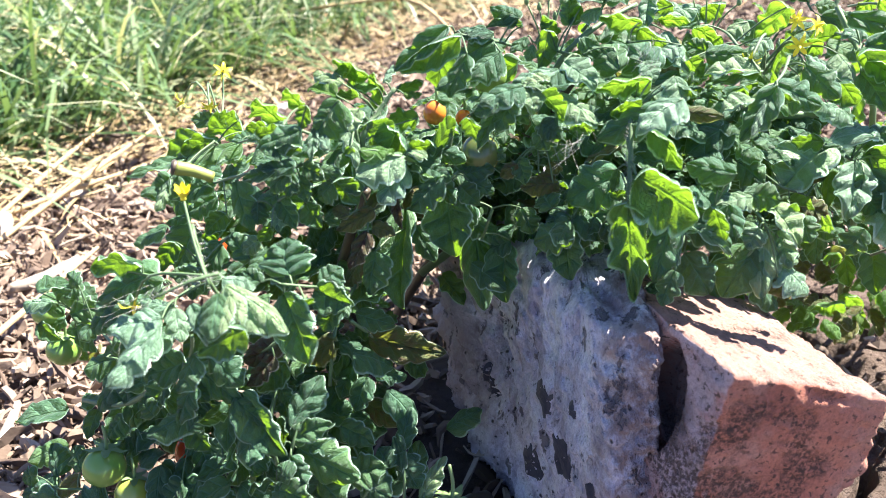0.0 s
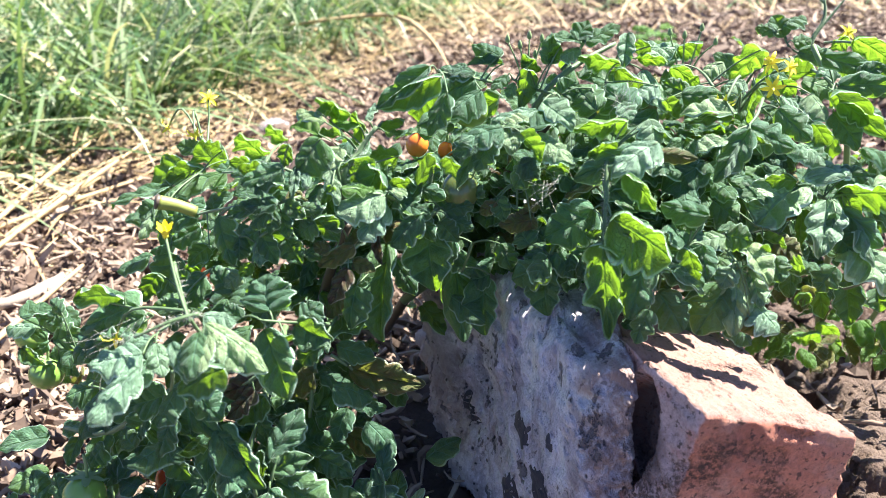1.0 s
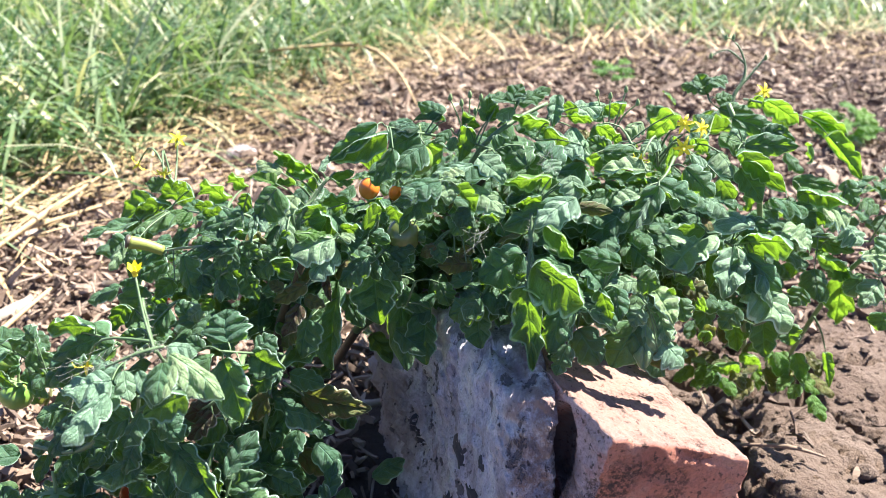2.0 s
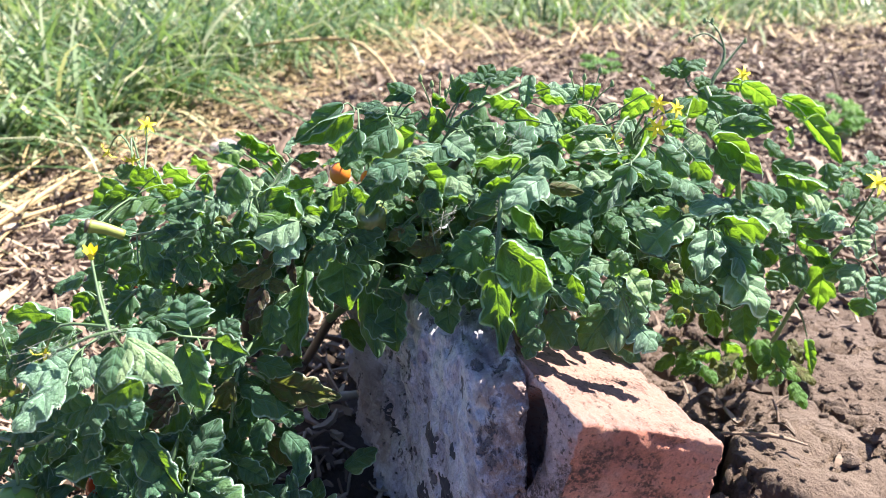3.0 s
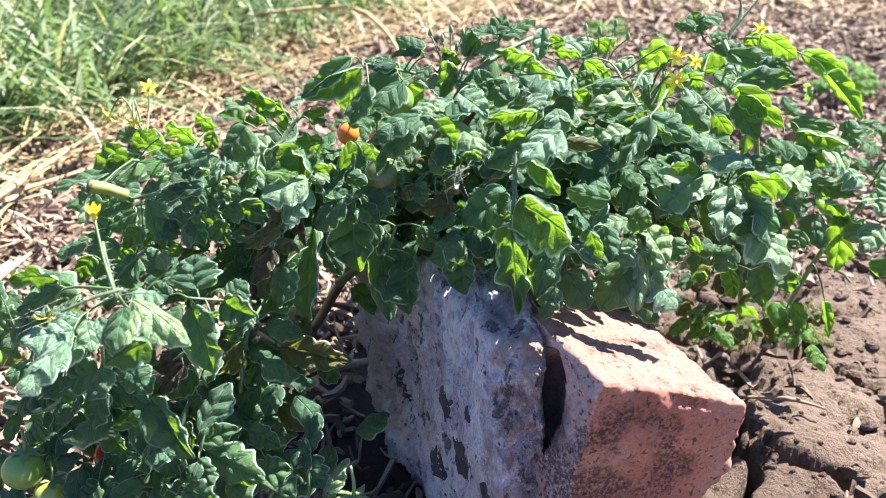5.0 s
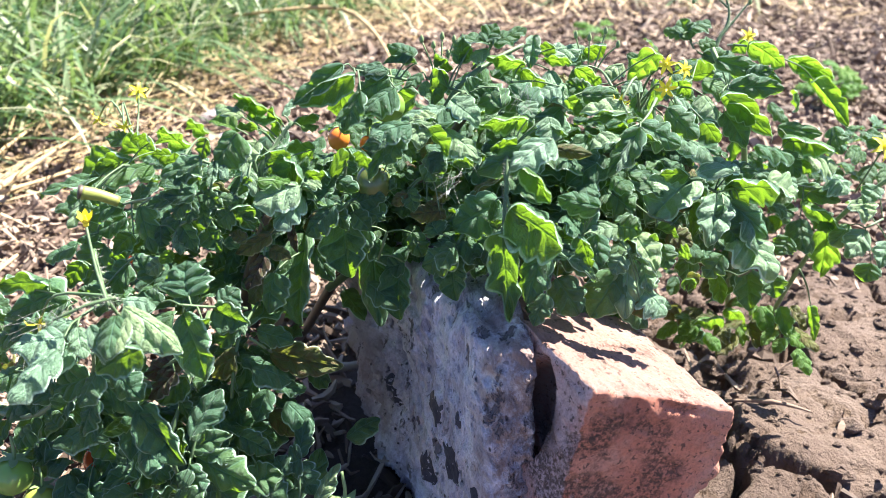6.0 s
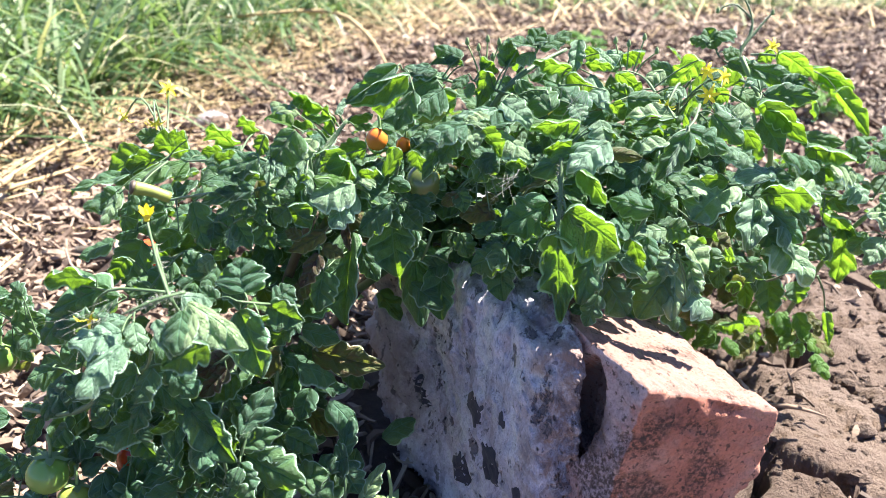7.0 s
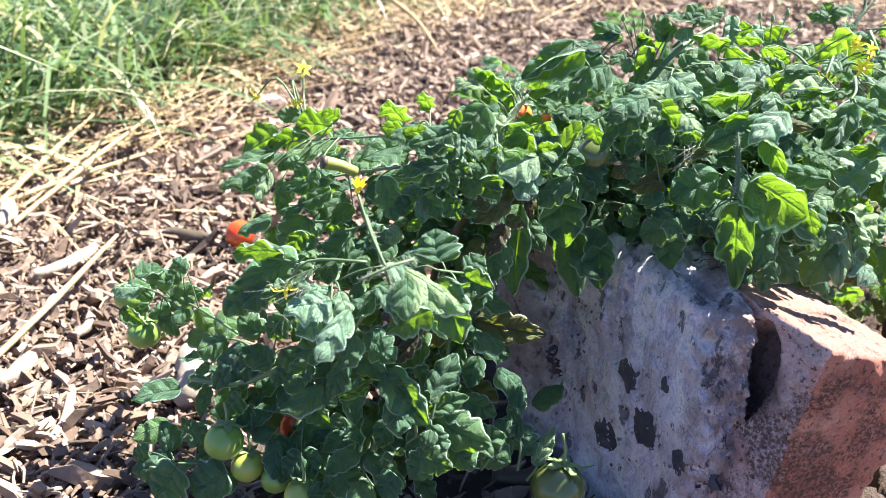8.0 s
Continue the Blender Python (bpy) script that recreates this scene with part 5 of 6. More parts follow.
leaf(main_plant, [(0.424, 0.819, 0.344), (0.405, 0.729, 0.357), (0.403, 0.710, 0.357)], [
    ((0.387, 0.674, 0.363), (0.425, 0.672, 0.336), 0.0214, 'away'),
    ((0.393, 0.714, 0.376), (0.434, 0.696, 0.366), 0.0156, 'outward'),
    ((0.398, 0.692, 0.361), (0.433, 0.685, 0.363), 0.0172, 'outward'),
    ((0.392, 0.679, 0.347), (0.405, 0.663, 0.329), 0.0180, 'outward'),
    ((0.422, 0.746, 0.361), (0.403, 0.740, 0.360), 0.0202, 'upward', 'downy_sunlit'),
    ((0.411, 0.696, 0.367), (0.428, 0.696, 0.373), 0.0124, 'outward'),
    ((0.392, 0.672, 0.357), (0.412, 0.670, 0.346), 0.0145, 'away', 'young'),
])
leaf(right_plant, [(0.448, 0.855, 0.356), (0.438, 0.774, 0.372), (0.488, 0.804, 0.352)], [
    ((0.435, 0.768, 0.377), (0.463, 0.763, 0.363), 0.0224, 'away', 'young'),
    ((0.501, 0.848, 0.347), (0.539, 0.837, 0.335), 0.0227, 'away', 'young'),
    ((0.510, 0.810, 0.336), (0.548, 0.813, 0.302), 0.0171, 'away', 'young'),
    ((0.449, 0.812, 0.369), (0.441, 0.820, 0.360), 0.0138, 'away', 'young'),
    ((0.510, 0.844, 0.343), (0.544, 0.843, 0.318), 0.0183, 'away', 'young'),
])
leaf(right_plant, [(0.432, 0.831, 0.346), (0.413, 0.839, 0.357), (0.409, 0.847, 0.372)], [
    ((0.408, 0.839, 0.364), (0.402, 0.852, 0.381), 0.0167, 'outward'),
    ((0.421, 0.850, 0.357), (0.435, 0.849, 0.362), 0.0156, 'outward'),
    ((0.409, 0.838, 0.374), (0.425, 0.848, 0.384), 0.0174, 'upward'),
    ((0.402, 0.839, 0.369), (0.387, 0.846, 0.372), 0.0119, 'outward'),
    ((0.420, 0.834, 0.353), (0.449, 0.825, 0.350), 0.0159, 'outward'),
])
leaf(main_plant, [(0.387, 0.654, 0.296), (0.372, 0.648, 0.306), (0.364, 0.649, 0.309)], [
    ((0.367, 0.653, 0.307), (0.334, 0.630, 0.291), 0.0357, 'upward', 'downy_sunlit'),
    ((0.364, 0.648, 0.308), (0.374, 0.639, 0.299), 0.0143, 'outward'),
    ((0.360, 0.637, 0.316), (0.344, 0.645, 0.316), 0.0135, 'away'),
    ((0.395, 0.649, 0.314), (0.383, 0.669, 0.321), 0.0349, 'upward', 'downy_sunlit'),
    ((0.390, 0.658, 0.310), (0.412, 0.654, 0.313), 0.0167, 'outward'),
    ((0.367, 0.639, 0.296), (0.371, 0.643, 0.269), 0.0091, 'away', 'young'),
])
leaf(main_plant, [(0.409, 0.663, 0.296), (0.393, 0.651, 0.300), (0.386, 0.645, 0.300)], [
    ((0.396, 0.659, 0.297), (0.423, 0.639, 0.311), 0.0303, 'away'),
    ((0.383, 0.643, 0.300), (0.375, 0.614, 0.279), 0.0234, 'upward', 'downy_sunlit'),
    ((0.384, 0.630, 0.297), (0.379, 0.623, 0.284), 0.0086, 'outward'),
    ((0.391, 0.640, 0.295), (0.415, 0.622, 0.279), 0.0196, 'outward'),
    ((0.401, 0.638, 0.273), (0.419, 0.607, 0.261), 0.0357, 'upward', 'downy_sunlit'),
    ((0.401, 0.647, 0.292), (0.408, 0.610, 0.275), 0.0118, 'upward', 'downy_sunlit'),
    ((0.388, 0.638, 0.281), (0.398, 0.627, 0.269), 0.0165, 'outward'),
    ((0.459, 0.747, 0.269), (0.484, 0.738, 0.263), 0.0330, 'upward', 'downy_sunlit'),
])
leaf(right_plant, [(0.555, 0.802, 0.274), (0.514, 0.790, 0.286), (0.489, 0.788, 0.289)], [
    ((0.483, 0.801, 0.297), (0.518, 0.792, 0.296), 0.0158, 'outward'),
    ((0.487, 0.797, 0.291), (0.524, 0.780, 0.290), 0.0184, 'away'),
    ((0.530, 0.800, 0.298), (0.536, 0.786, 0.280), 0.0187, 'outward'),
    ((0.441, 0.736, 0.303), (0.478, 0.741, 0.298), 0.0182, 'upward'),
    ((0.506, 0.791, 0.277), (0.537, 0.790, 0.272), 0.0419, 'upward', 'downy_sunlit'),
    ((0.545, 0.794, 0.282), (0.557, 0.784, 0.277), 0.0251, 'upward'),
    ((0.479, 0.782, 0.281), (0.495, 0.768, 0.266), 0.0202, 'outward'),
    ((0.492, 0.780, 0.277), (0.508, 0.778, 0.267), 0.0177, 'away', 'young'),
])
leaf(right_plant, [(0.558, 0.794, 0.241), (0.531, 0.800, 0.241), (0.491, 0.766, 0.258)], [
    ((0.538, 0.799, 0.254), (0.548, 0.784, 0.249), 0.0333, 'upward', 'downy_sunlit'),
    ((0.474, 0.746, 0.259), (0.486, 0.758, 0.270), 0.0187, 'upward', 'downy_sunlit'),
    ((0.508, 0.802, 0.240), (0.544, 0.789, 0.234), 0.0171, 'outward'),
    ((0.515, 0.797, 0.231), (0.561, 0.793, 0.203), 0.0210, 'away', 'young'),
    ((0.548, 0.808, 0.197), (0.553, 0.814, 0.154), 0.0275, 'away', 'young'),
    ((0.502, 0.767, 0.226), (0.505, 0.752, 0.205), 0.0233, 'outward'),
    ((0.453, 0.675, 0.252), (0.445, 0.669, 0.241), 0.0174, 'outward'),
    ((0.533, 0.804, 0.215), (0.545, 0.792, 0.203), 0.0197, 'outward'),
])
leaf(right_plant, [(0.582, 0.782, 0.219), (0.568, 0.772, 0.218), (0.563, 0.772, 0.215)], [
    ((0.564, 0.772, 0.213), (0.547, 0.755, 0.198), 0.0231, 'upward', 'downy_sunlit'),
    ((0.559, 0.791, 0.233), (0.565, 0.772, 0.227), 0.0335, 'upward', 'downy_sunlit'),
    ((0.558, 0.790, 0.210), (0.540, 0.777, 0.200), 0.0194, 'upward', 'downy_sunlit'),
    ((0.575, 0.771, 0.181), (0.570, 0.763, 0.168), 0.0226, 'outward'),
    ((0.574, 0.789, 0.247), (0.562, 0.780, 0.238), 0.0184, 'upward', 'downy_sunlit'),
    ((0.582, 0.766, 0.204), (0.572, 0.749, 0.191), 0.0196, 'upward', 'downy_sunlit'),
])
leaf(right_plant, [(0.426, 0.688, 0.212), (0.420, 0.654, 0.234), (0.415, 0.643, 0.245)], [
    ((0.466, 0.771, 0.175), (0.466, 0.751, 0.145), 0.0243, 'outward'),
    ((0.418, 0.717, 0.202), (0.428, 0.718, 0.175), 0.0143, 'away', 'young'),
    ((0.350, 0.581, 0.285), (0.344, 0.585, 0.283), 0.0134, 'away', 'young'),
    ((0.449, 0.764, 0.130), (0.427, 0.782, 0.119), 0.0223, 'away', 'young'),
    ((0.495, 0.843, 0.081), (0.505, 0.842, 0.054), 0.0119, 'away', 'young'),
    ((0.381, 0.608, 0.270), (0.370, 0.602, 0.257), 0.0180, 'outward'),
    ((0.476, 0.742, 0.184), (0.479, 0.731, 0.169), 0.0208, 'outward'),
    ((0.349, 0.564, 0.280), (0.348, 0.566, 0.266), 0.0086, 'away', 'olive'),
    ((0.497, 0.806, 0.115), (0.516, 0.804, 0.104), 0.0206, 'away', 'young'),
    ((0.479, 0.836, 0.098), (0.497, 0.835, 0.086), 0.0228, 'away', 'young'),
    ((0.343, 0.565, 0.275), (0.350, 0.564, 0.272), 0.0139, 'away', 'young'),
])
leaf(right_plant, [(0.521, 0.789, 0.166), (0.532, 0.791, 0.148), (0.549, 0.812, 0.118)], [
    ((0.546, 0.804, 0.119), (0.558, 0.804, 0.084), 0.0103, 'away', 'young'),
])
leaf(main_plant, [(0.334, 0.625, 0.291), (0.347, 0.630, 0.285), (0.351, 0.628, 0.284)], [
    ((0.346, 0.622, 0.280), (0.361, 0.614, 0.275), 0.0159, 'outward', 'olive'),
    ((0.338, 0.620, 0.285), (0.352, 0.615, 0.283), 0.0098, 'away', 'young'),
    ((0.323, 0.567, 0.305), (0.318, 0.571, 0.296), 0.0073, 'away', 'young'),
    ((0.365, 0.642, 0.288), (0.358, 0.650, 0.298), 0.0136, 'outward', 'olive'),
    ((0.328, 0.570, 0.296), (0.331, 0.561, 0.285), 0.0152, 'outward'),
    ((0.358, 0.663, 0.293), (0.344, 0.673, 0.302), 0.0199, 'outward'),
    ((0.324, 0.658, 0.307), (0.342, 0.646, 0.295), 0.0217, 'outward'),
    ((0.307, 0.627, 0.307), (0.321, 0.618, 0.298), 0.0207, 'outward'),
])
leaf(main_plant, [(0.266, 0.565, 0.297), (0.273, 0.558, 0.303), (0.277, 0.561, 0.306)], [
    ((0.262, 0.560, 0.301), (0.285, 0.547, 0.290), 0.0193, 'outward'),
    ((0.274, 0.552, 0.311), (0.283, 0.553, 0.292), 0.0131, 'away'),
    ((0.263, 0.559, 0.298), (0.283, 0.542, 0.290), 0.0073, 'upward', 'downy_sunlit'),
    ((0.286, 0.564, 0.306), (0.288, 0.553, 0.290), 0.0151, 'outward'),
    ((0.285, 0.554, 0.328), (0.261, 0.564, 0.333), 0.0158, 'outward'),
    ((0.251, 0.547, 0.304), (0.242, 0.532, 0.277), 0.0203, 'outward'),
    ((0.254, 0.537, 0.280), (0.246, 0.529, 0.264), 0.0138, 'outward'),
    ((0.263, 0.559, 0.279), (0.276, 0.545, 0.262), 0.0243, 'outward'),
    ((0.281, 0.566, 0.323), (0.271, 0.565, 0.317), 0.0135, 'outward'),
    # five hidden blades, added to keep sun off the concrete top
    ((0.263, 0.572, 0.303), (0.282, 0.556, 0.295), 0.0299, 'upward'),
    ((0.271, 0.582, 0.310), (0.286, 0.565, 0.302), 0.0303, 'upward'),
    ((0.247, 0.580, 0.307), (0.269, 0.564, 0.299), 0.0351, 'upward'),
    ((0.239, 0.573, 0.321), (0.261, 0.562, 0.315), 0.0343, 'upward'),
    ((0.230, 0.587, 0.304), (0.250, 0.570, 0.296), 0.0304, 'upward'),
])
leaf(main_plant, [(0.298, 0.586, 0.300), (0.303, 0.565, 0.299), (0.307, 0.560, 0.293)], [
    ((0.301, 0.561, 0.282), (0.285, 0.549, 0.258), 0.0261, 'outward'),
    ((0.307, 0.565, 0.291), (0.304, 0.545, 0.260), 0.0206, 'outward', 'downy_sunlit'),
    ((0.315, 0.565, 0.290), (0.319, 0.553, 0.273), 0.0139, 'outward', 'downy_sunlit'),
    ((0.312, 0.572, 0.301), (0.322, 0.550, 0.293), 0.0170, 'upward', 'downy_sunlit'),
    ((0.317, 0.561, 0.270), (0.331, 0.548, 0.264), 0.0246, 'upward', 'downy_sunlit'),
    ((0.302, 0.576, 0.305), (0.283, 0.571, 0.306), 0.0162, 'upward', 'downy_sunlit'),
    ((0.300, 0.569, 0.309), (0.313, 0.565, 0.307), 0.0157, 'outward'),
    ((0.314, 0.554, 0.266), (0.316, 0.548, 0.257), 0.0153, 'outward', 'olive'),
    ((0.302, 0.559, 0.294), (0.296, 0.555, 0.284), 0.0133, 'outward', 'downy_sunlit'),
    ((0.319, 0.565, 0.279), (0.324, 0.556, 0.276), 0.0148, 'upward', 'downy_sunlit'),
])
leaf(main_plant, [(-0.091, 0.592, 0.195), (-0.137, 0.646, 0.187), (-0.172, 0.687, 0.171)], [
    ((-0.158, 0.669, 0.194), (-0.185, 0.680, 0.199), 0.0187, 'outward'),
    ((-0.187, 0.686, 0.180), (-0.212, 0.688, 0.184), 0.0163, 'upward', 'downy_sunlit'),
    ((-0.155, 0.653, 0.188), (-0.132, 0.652, 0.195), 0.0204, 'outward'),
    ((-0.182, 0.699, 0.145), (-0.166, 0.687, 0.135), 0.0174, 'outward'),
    ((-0.191, 0.702, 0.155), (-0.211, 0.702, 0.146), 0.0128, 'outward'),
    ((-0.184, 0.666, 0.201), (-0.166, 0.683, 0.202), 0.0184, 'upward'),
    ((-0.136, 0.641, 0.219), (-0.150, 0.648, 0.225), 0.0126, 'outward'),
    ((-0.191, 0.705, 0.133), (-0.206, 0.701, 0.121), 0.0174, 'outward'),
    ((-0.201, 0.692, 0.181), (-0.183, 0.681, 0.172), 0.0185, 'outward'),
    ((-0.172, 0.697, 0.155), (-0.194, 0.697, 0.146), 0.0165, 'outward'),
    ((-0.213, 0.701, 0.152), (-0.195, 0.690, 0.143), 0.0143, 'outward'),
    ((-0.145, 0.659, 0.214), (-0.158, 0.654, 0.202), 0.0158, 'outward'),
    ((-0.148, 0.674, 0.171), (-0.155, 0.657, 0.168), 0.0154, 'upward'),
])
leaf(main_plant, [(-0.064, 0.565, 0.190), (-0.086, 0.584, 0.193), (-0.098, 0.587, 0.194)], [
    ((-0.103, 0.607, 0.181), (-0.122, 0.597, 0.182), 0.0227, 'upward'),
    ((-0.089, 0.589, 0.186), (-0.112, 0.578, 0.159), 0.0262, 'outward'),
    ((-0.083, 0.586, 0.180), (-0.087, 0.576, 0.165), 0.0153, 'outward'),
    ((-0.052, 0.546, 0.212), (-0.043, 0.536, 0.199), 0.0196, 'outward'),
    ((-0.051, 0.552, 0.199), (-0.061, 0.544, 0.184), 0.0125, 'outward'),
    ((-0.037, 0.514, 0.202), (-0.046, 0.521, 0.209), 0.0128, 'outward'),
    ((-0.045, 0.576, 0.134), (-0.034, 0.562, 0.118), 0.0235, 'outward'),
    ((-0.087, 0.582, 0.140), (-0.091, 0.573, 0.124), 0.0183, 'outward'),
    ((-0.071, 0.573, 0.207), (-0.088, 0.582, 0.215), 0.0193, 'outward'),
    ((-0.054, 0.569, 0.223), (-0.066, 0.563, 0.209), 0.0198, 'outward'),
    ((-0.058, 0.561, 0.253), (-0.081, 0.557, 0.239), 0.0227, 'outward'),
    ((-0.027, 0.535, 0.243), (-0.041, 0.532, 0.233), 0.0181, 'outward'),
])
leaf(main_plant, [(-0.099, 0.563, 0.098), (-0.116, 0.555, 0.110), (-0.135, 0.552, 0.113)], [
    ((-0.142, 0.560, 0.107), (-0.177, 0.564, 0.098), 0.0247, 'outward'),
    ((-0.132, 0.544, 0.115), (-0.149, 0.535, 0.096), 0.0336, 'outward'),
    ((-0.143, 0.568, 0.110), (-0.153, 0.581, 0.126), 0.0182, 'outward'),
    ((-0.098, 0.543, 0.111), (-0.127, 0.541, 0.096), 0.0330, 'outward'),
    ((-0.120, 0.560, 0.122), (-0.129, 0.570, 0.134), 0.0185, 'outward'),
    ((-0.160, 0.570, 0.109), (-0.173, 0.570, 0.104), 0.0163, 'outward'),
])
leaf(main_plant, [(-0.009, 0.534, 0.156), (-0.026, 0.553, 0.127), (-0.029, 0.547, 0.121)], [
    ((-0.034, 0.545, 0.129), (-0.042, 0.535, 0.111), 0.0251, 'outward'),
    ((-0.022, 0.534, 0.124), (-0.007, 0.520, 0.109), 0.0252, 'outward'),
    ((-0.014, 0.547, 0.155), (-0.022, 0.542, 0.145), 0.0196, 'outward'),
    ((0.001, 0.545, 0.143), (-0.010, 0.530, 0.140), 0.0122, 'upward'),
    ((-0.038, 0.520, 0.110), (-0.025, 0.522, 0.118), 0.0113, 'outward'),
    ((0.005, 0.523, 0.117), (-0.010, 0.520, 0.106), 0.0188, 'outward'),
    ((0.021, 0.500, 0.147), (0.011, 0.494, 0.134), 0.0201, 'outward'),
    ((0.043, 0.497, 0.167), (0.029, 0.490, 0.151), 0.0210, 'outward'),
])
leaf(main_plant, [(0.076, 0.544, 0.246), (0.082, 0.549, 0.237), (0.084, 0.562, 0.224)], [
    ((0.076, 0.592, 0.206), (0.122, 0.578, 0.202), 0.0227, 'outward', 'olive'),
])
leaf(main_plant, [(-0.027, 0.633, 0.263), (-0.038, 0.639, 0.260), (-0.048, 0.645, 0.258)], [
    ((-0.046, 0.643, 0.263), (-0.060, 0.629, 0.238), 0.0322, 'outward'),
])


TONES = {"": 0, "olive": 1, "dead": 2, "young": 3}
inner = {main_plant: Foliage(), right_plant: Foliage()}


def inner_leaf(plant, at, heading, size, droop, tone=""):
    """A whole compound leaf of five blades inside the canopy."""
    p = Vector(at)
    d = Vector((math.cos(heading), math.sin(heading), 0.25)).normalized()
    pts = []
    for k in range(4):
        pts.append(p.copy())
        p = p + d * size * 0.33
        d = (d + Vector((0, 0, -droop * 0.33))).normalized()
    up = Vector((pick.uniform(-0.3, 0.3), pick.uniform(-0.5, 0.1), 1.0))
    for k in (1, 2):
        along_ = (pts[k + 1] - pts[k]).normalized()
        side = along_.cross(up).normalized()
        for s in (-1, 1):
            ln = size * pick.uniform(0.38, 0.55)
            tip = pts[k] + (side * s + along_ * 0.45).normalized() * ln - Vector((0, 0, ln * 0.25))
            inner[plant].blade(pts[k] + side * s * 0.003, tip, ln * pick.uniform(0.55, 0.75), up, TONES[tone])
    ln = size * pick.uniform(0.5, 0.65)
    inner[plant].blade(pts[3], pts[3] + (pts[3] - pts[2]).normalized() * ln, ln * 0.65, up, TONES[tone])


def mass(plant, centre, radius, count, size, tone=""):
    """Compound leaves scattered through a rounded mass."""
    for _ in range(count):
        while True:
            q = Vector((pick.uniform(-1, 1), pick.uniform(-1, 1), pick.uniform(-1, 1)))
            if q.length <= 1:
                break
        at = Vector((centre[0] + q.x * radius[0], centre[1] + 0.018 + q.y * radius[1], max(0.02, centre[2] + q.z * radius[2])))
        inner_leaf(plant, at, pick.uniform(0, 6.283), size * pick.uniform(0.75, 1.2), pick.uniform(0.2, 0.9), tone)


# second ranks of blades close behind the outer ones
for plant, base, tip, _ in OUTER:
    if base.x > 0.12 and base.z < 0.27 and base.x < 0.36:
        continue
    b = base + Vector((pick.gauss(-0.004, 0.014), pick.uniform(0.035, 0.075), pick.gauss(-0.036, 0.013)))
    b.z = max(b.z, 0.02)
    d = ((tip - base).normalized() * 0.8 + Vector((pick.gauss(0, 0.6), pick.gauss(0, 0.5), pick.gauss(-0.2, 0.4)))).normalized()
    ln = pick.uniform(0.018, 0.036)
    inner[plant].blade(b, b + d * ln, ln * pick.uniform(0.55, 0.8), Vector((pick.uniform(-0.5, 0.5), pick.uniform(-0.8, 0.1), 0.8)), 1 if pick.random() < 0.06 else 0)

mass(main_plant, (0.005, 0.575, 0.17), (0.06, 0.03, 0.10), 36, 0.055)
mass(main_plant, (0.03, 0.63, 0.255), (0.09, 0.05, 0.035), 26, 0.045)
mass(main_plant, (0.20, 0.66, 0.290), (0.07, 0.05, 0.04), 30, 0.045)
mass(main_plant, (0.13, 0.655, 0.270), (0.05, 0.04, 0.035), 30, 0.042)
mass(main_plant, (0.06, 0.70, 0.235), (0.05, 0.04, 0.04), 24, 0.045)
mass(main_plant, (0.30, 0.65, 0.285), (0.07, 0.03, 0.015), 18, 0.035)
mass(main_plant, (0.31, 0.68, 0.285), (0.08, 0.06, 0.045), 26, 0.05)
mass(main_plant, (0.37, 0.75, 0.25), (0.08, 0.04, 0.03), 14, 0.05)
mass(main_plant, (-0.05, 0.61, 0.09), (0.07, 0.04, 0.07), 18, 0.055)
mass(right_plant, (0.47, 0.84, 0.22), (0.08, 0.04, 0.05), 24, 0.055)
mass(right_plant, (0.47, 0.82, 0.11), (0.06, 0.05, 0.05), 7, 0.05, "olive")
mass(right_plant, (0.47, 0.79, 0.13), (0.07, 0.04, 0.06), 9, 0.045, "young")
mass(right_plant, (0.44, 0.82, 0.17), (0.05, 0.03, 0.05), 9, 0.04)
mass(right_plant, (0.50, 0.86, 0.14), (0.06, 0.03, 0.05), 7, 0.04)
mass(right_plant, (0.60, 0.86, 0.23), (0.05, 0.03, 0.04), 5, 0.055)

# unseen leaves behind the concrete, added to shade the ground on its left
mass(main_plant, (0.20, 0.97, 0.235), (0.12, 0.07, 0.045), 40, 0.05)
mass(main_plant, (0.05, 0.93, 0.05), (0.05, 0.03, 0.03), 5, 0.035)
# roof of leaves at the back, added to shade the plant's interior
for x, y, z, r in ((0.02, 0.67, 0.275, 0.045), (0.09, 0.69, 0.285, 0.045), (0.16, 0.71, 0.305, 0.055), (0.26, 0.73, 0.315, 0.065), (0.36, 0.75, 0.312, 0.06)):
    mass(main_plant, (x, y, z), (r, 0.05, 0.018), 17, 0.042)
for x, y, z in ((0.050, 0.590, 0.245), (0.055, 0.590, 0.205), (0.045, 0.620, 0.120), (0.045, 0.605, 0.170), (0.070, 0.625, 0.265), (0.105, 0.650, 0.265)):
    mass(main_plant, (x, y, z), (0.016, 0.022, 0.024), 6, 0.036)

inner[main_plant].deep = True          # the dense dark heart of the plant
mass(main_plant, (0.291, 0.664, 0.311), (0.022, 0.012, 0.018), 12, 0.036)
mass(main_plant, (0.325, 0.684, 0.306), (0.022, 0.012, 0.018), 12, 0.036)
mass(main_plant, (0.340, 0.677, 0.268), (0.022, 0.012, 0.018), 10, 0.036)
mass(main_plant, (0.289, 0.649, 0.280), (0.022, 0.012, 0.018), 10, 0.036)
mass(main_plant, (0.256, 0.664, 0.313), (0.022, 0.012, 0.018), 8, 0.036)
mass(main_plant, (0.170, 0.672, 0.260), (0.022, 0.012, 0.018), 10, 0.036)
mass(main_plant, (0.134, 0.684, 0.264), (0.022, 0.012, 0.018), 8, 0.036)
mass(main_plant, (0.199, 0.673, 0.287), (0.022, 0.012, 0.018), 8, 0.036)
# leaves added over the concrete to block the sun from its top
mass(main_plant, (0.240, 0.590, 0.288), (0.045, 0.014, 0.008), 24, 0.034)
